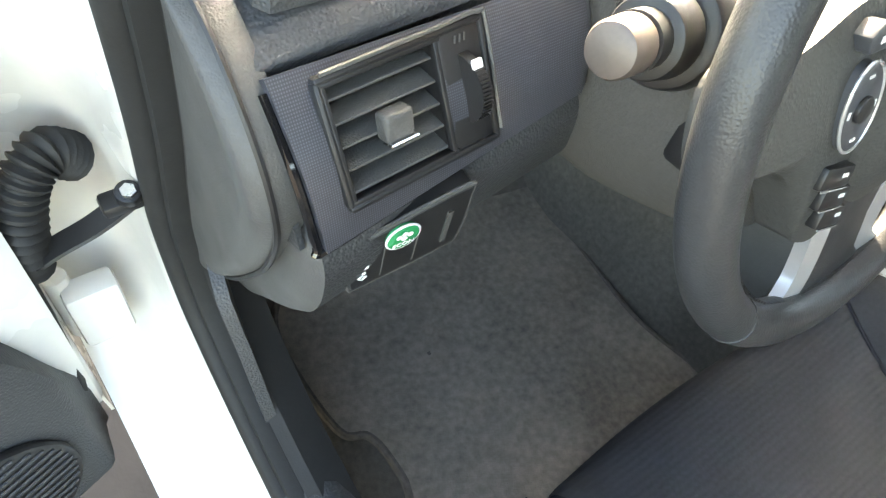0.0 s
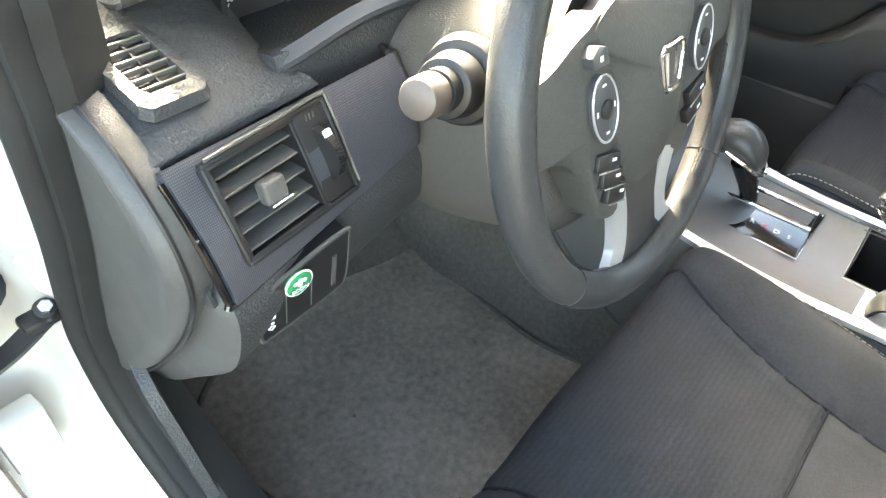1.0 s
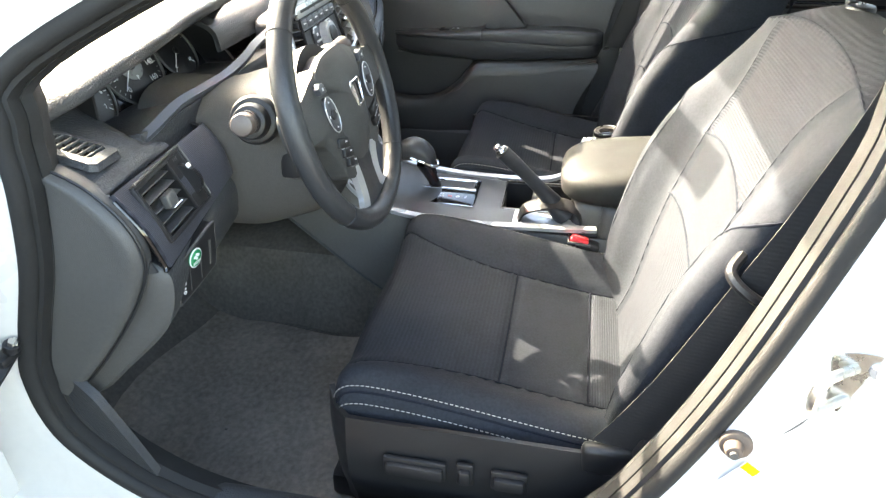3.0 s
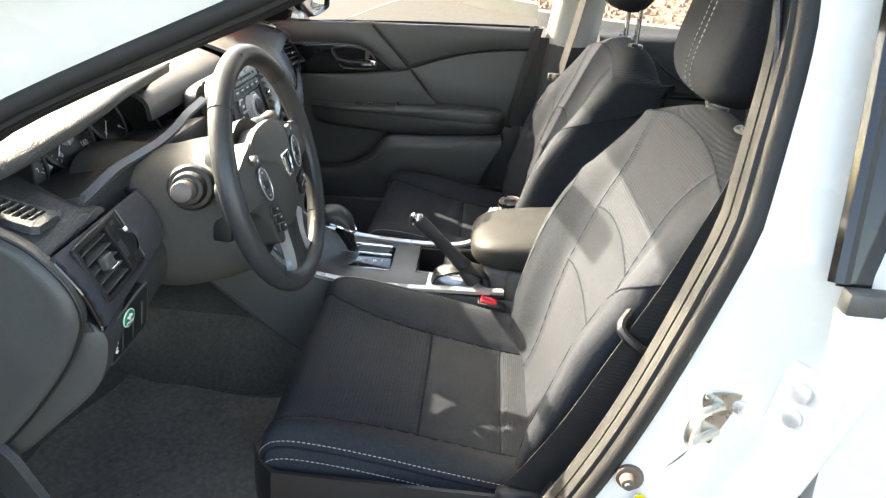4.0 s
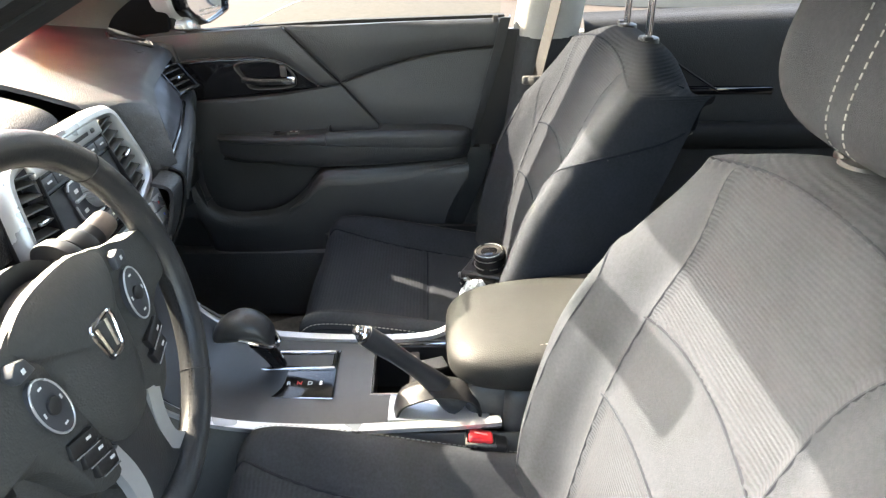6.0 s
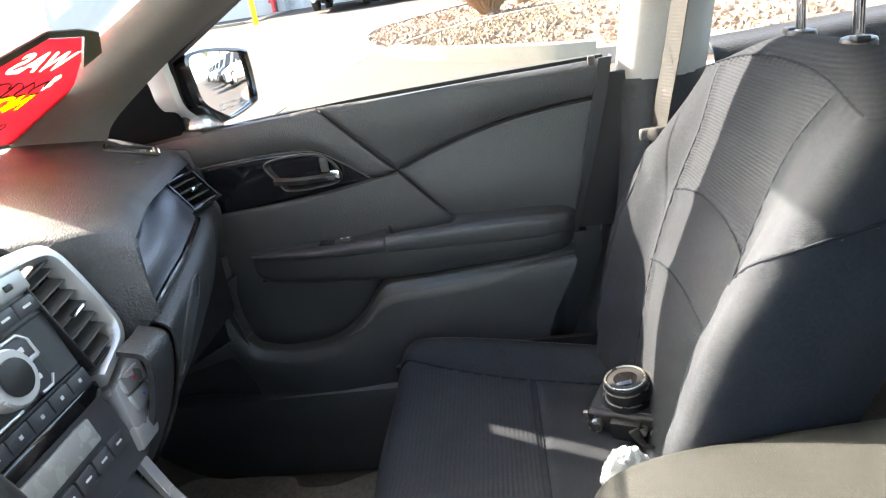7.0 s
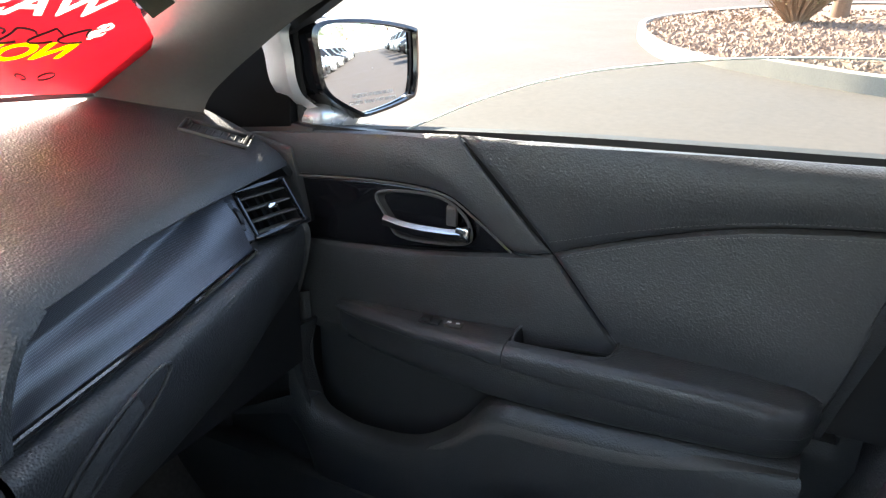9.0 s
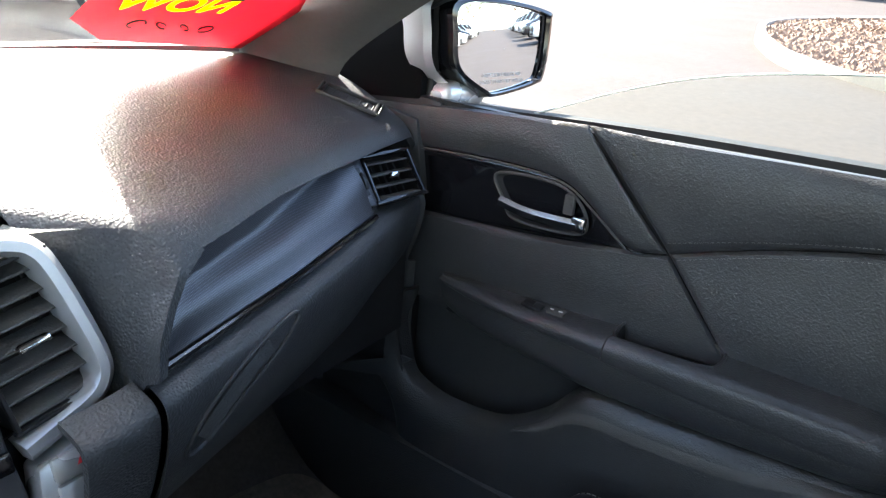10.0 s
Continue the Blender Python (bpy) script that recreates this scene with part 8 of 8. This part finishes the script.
# fittings on the centre pillar of the open side
striker = thing("door_striker", (-0.76, -0.15, 0.74), "zinc-plated door striker loop on the pillar", "door striker")
part("plate", moved(prism([tuple(p) for p in curve([(-0.022, 0.030), (0.020, 0.034), (0.026, 0.0), (0.014, -0.034), (-0.014, -0.030), (-0.020, 0.0)], 30, closed=True)], "z", 0, 0.005, 0.001, 1), facing((-0.757, -0.155, 0.752), (-1, 0.18, 0.05))), M_STEEL, striker)
part("loop", tube([(-0.760, -0.150, 0.770), (-0.782, -0.120, 0.770), (-0.788, -0.112, 0.752), (-0.782, -0.120, 0.735), (-0.760, -0.152, 0.735)], 0.0050, 10, smooth=24), M_STEEL, striker, "bright striker loop")
for z in (0.772, 0.733):
    part("screw", disc((-0.761, -0.168, z), (-1, 0.18, 0.05), 0.0085, 0.005, 14, edge=0.001), M_SILVER, striker)
hinge = thing("rear_door_hinge", (-0.79, -0.21, 0.80), "white painted rear door hinge with bolts", "hinge")
part("leaf", moved(box((0, 0, 0), (0.055, 0.075, 0.006), 0.003), facing((-0.794, -0.210, 0.806), (-0.55, 0.81, 0.2))), M_PAINT, hinge)
part("knuckle", disc((-0.815, -0.226, 0.770), (0, 0, 1), 0.010, 0.075, 14, edge=0.002), M_PAINT, hinge)
for z in (0.820, 0.790):
    part("bolt", disc((-0.796, -0.206, z), (-0.55, 0.81, 0.2), 0.0105, 0.007, 18, edge=0.002), M_SILVER, hinge, "painted hexagon bolt")
jamb = thing("door_light_switch", (-0.76, -0.07, 0.65), "brown rubber courtesy light switch", "switch")
part("rubber", merge(disc((-0.750, -0.075, 0.652), (-1, 0.15, 0.1), 0.016, 0.008, 20, edge=0.002), disc((-0.757, -0.072, 0.652), (-1, 0.15, 0.1), 0.010, 0.012, 16, 0.008, 0.002)), material("brown_rubber", (0.10, 0.075, 0.06), 0.7, vary=0.1, scale=40), jamb)
part("plunger", disc((-0.769, -0.070, 0.653), (-1, 0.15, 0.1), 0.004, 0.004, 12), M_HARD, jamb)
label = thing("pillar_label", (-0.76, -0.12, 0.69), "small printed stickers on the white pillar", "sticker")
lm = facing((-0.7555, -0.125, 0.695), (-1, 0.16, 0.04)) @ Matrix.Rotation(radians(58), 4, "Z")
for r in range(3):
    part("print_line", moved(box((0, -0.006 * r, 0.002), (0.060 - 0.008 * r, 0.0022, 0.0006)), lm), M_HARD, label)
part("print_line", moved(box((0.016, -0.026, 0.002), (0.022, 0.003, 0.0006)), lm), M_HARD, label)
part("yellow_sticker", moved(box((0, 0, 0.002), (0.018, 0.040, 0.0006)), facing((-0.757, -0.085, 0.612), (-1, 0.16, 0.04)) @ Matrix.Rotation(radians(-30), 4, "Z")), M_WHITE, label, "white sticker with bars")
part("yellow_mark", moved(box((0.0, 0.016, 0.0026), (0.016, 0.010, 0.0006)), facing((-0.757, -0.085, 0.612), (-1, 0.16, 0.04)) @ Matrix.Rotation(radians(-30), 4, "Z")), M_SIGNY, label, "yellow sticker mark")

# open driver's door with its check strap
HINGE = Vector((-0.862, 0.845, 0.0))
dm = Matrix.Translation(HINGE) @ pose(0, 0, 0, 0, 0, 180 + 20)      # x along the door, -y into the cabin side


def on_door(bm):
    return moved(bm, dm)


odoor = thing("driver_door", (-0.862, 0.845, 0.3), "open white driver's door with black lower trim", "car door")
part("shell", on_door(merge(prism([(0.0, 0.34), (0.02, 0.30), (1.02, 0.30), (1.06, 0.40), (1.02, 0.94), (0.0, 0.96)], "y", -0.05, 0.05, 0.014, 3))), M_PAINT, odoor, "white painted door shell")
part("inner_frame", on_door(shell(np.array([[(s, 0.052 + 0.016 * math.sin(math.pi * t), 0.34 + 0.60 * t) for t in np.linspace(0, 1, 14)] for s in np.linspace(0.01, 0.09, 6)]), 0.004)), M_PAINT, odoor)
part("trim_panel", on_door(shell(np.array([[(0.015 + 0.955 * u, 0.055 + 0.050 * smooth(0, 0.035, u) * smooth(0, 0.12, 1 - v) * (1 - 0.3 * v), 0.31 + (0.12 + 0.15 * smooth(0.0, 0.06, u) + 0.29 * smooth(0.04, 0.30, u)) * v) for v in np.linspace(0, 1, 18)] for u in np.concatenate([np.linspace(0, 0.08, 12), np.linspace(0.1, 1, 22)])]), 0.006)), M_SOFT, odoor, "dark grey lower door trim")
sg = on_door(merge(disc((0.150, 0.098, 0.385), (0, 1, 0), 0.085, 0.010, 40, edge=0.003)))
grille = part("speaker_grille", sg, M_BLACK, odoor, "fine-ribbed black speaker grille")
for k in range(16):
    h = 0.078 - 0.0104 * k
    w = math.sqrt(max(1e-4, 0.080 ** 2 - h ** 2))
    part("grille_rib", on_door(box((0.150, 0.109, 0.385 + h), (2 * w, 0.003, 0.004), 0.001, 1)), M_SOFT, grille)
part("door_seal", on_door(tube([(0.012, 0.045, 0.92), (0.010, 0.050, 0.70), (0.012, 0.052, 0.50), (0.03, 0.052, 0.36), (0.10, 0.052, 0.315)], 0.007, 8, smooth=30)), M_RUBBER, odoor, "black door edge seal")
strap = thing("door_check_strap", (-0.79, 0.78, 0.60), "black steel door check strap with pivot bolt", "check strap")
part("arm", sweep([(-0.760, 0.762, 0.642), (-0.79, 0.772, 0.618), (-0.83, 0.790, 0.588), (-0.875, 0.81, 0.545)], [(-0.009, -0.003), (0.009, -0.003), (0.009, 0.003), (-0.009, 0.003)], smooth=20, up=(0, -0.4, 0.9)), M_BLACK, strap)
part("pivot", merge(disc((-0.758, 0.758, 0.649), (0, -0.4, 0.92), 0.010, 0.012, 20, edge=0.002), box((-0.764, 0.764, 0.642), (0.032, 0.022, 0.012), 0.004)), M_BLACK, strap)
part("bolt", disc((-0.758, 0.752, 0.659), (0, -0.4, 0.92), 0.006, 0.006, 6), M_STEEL, strap)
boot = thing("wiring_boot", (-0.83, 0.82, 0.66), "black ribbed rubber wiring boot at the hinge", "wiring boot")
bp = curve([(-0.782, 0.822, 0.650), (-0.800, 0.808, 0.672), (-0.822, 0.798, 0.655), (-0.838, 0.797, 0.612), (-0.848, 0.805, 0.562)], 80)
part("bellows", tube(bp, [0.0175 + 0.0035 * math.cos(i * math.pi) for i in range(40)], 14), M_RUBBER, boot)
part("hinge", merge(box((-0.815, 0.815, 0.465), (0.05, 0.03, 0.08), 0.006), disc((-0.838, 0.830, 0.425), (0, 0, 1), 0.012, 0.09, 14, edge=0.002), box((-0.862, 0.840, 0.465), (0.05, 0.02, 0.06), 0.006)), M_PAINT, odoor, "white painted hinge")
solid("front_wing", shell(patch([[(-0.86, 0.86, 0.20), (-0.88, 0.87, 0.45), (-0.885, 0.875, 0.7), (-0.85, 0.88, 0.90), (-0.76, 0.9, 0.95)], [(-0.86, 1.3, 0.45), (-0.885, 1.3, 0.60), (-0.89, 1.3, 0.72), (-0.85, 1.3, 0.87), (-0.76, 1.3, 0.90)], [(-0.82, 2.0, 0.45), (-0.84, 2.0, 0.58), (-0.84, 2.0, 0.66), (-0.80, 2.0, 0.76), (-0.70, 2.0, 0.78)]], 14, 16), 0.004), M_PAINT, "white front wing ahead of the open door", "car body", kind="structure")
# out of view: added and placed so its shadow falls on the driver's backrest
rear_mirror = thing("rear_view_mirror", (0.0, 0.52, 1.24), "black interior rear-view mirror, unseen, added for its shadow", "mirror")
part("housing", box((0.03, 0.50, 1.235), (0.23, 0.03, 0.07), 0.02, 3, (10, 0, 12)), M_BLACK, rear_mirror)
part("glass", box((0.027, 0.483, 1.232), (0.21, 0.004, 0.055), 0.001, 1, (10, 0, 12)), M_MIRROR, rear_mirror, "mirror glass")
part("stem", tube([(0.025, 0.51, 1.25), (0.015, 0.56, 1.296)], 0.008, 8), M_BLACK, rear_mirror)
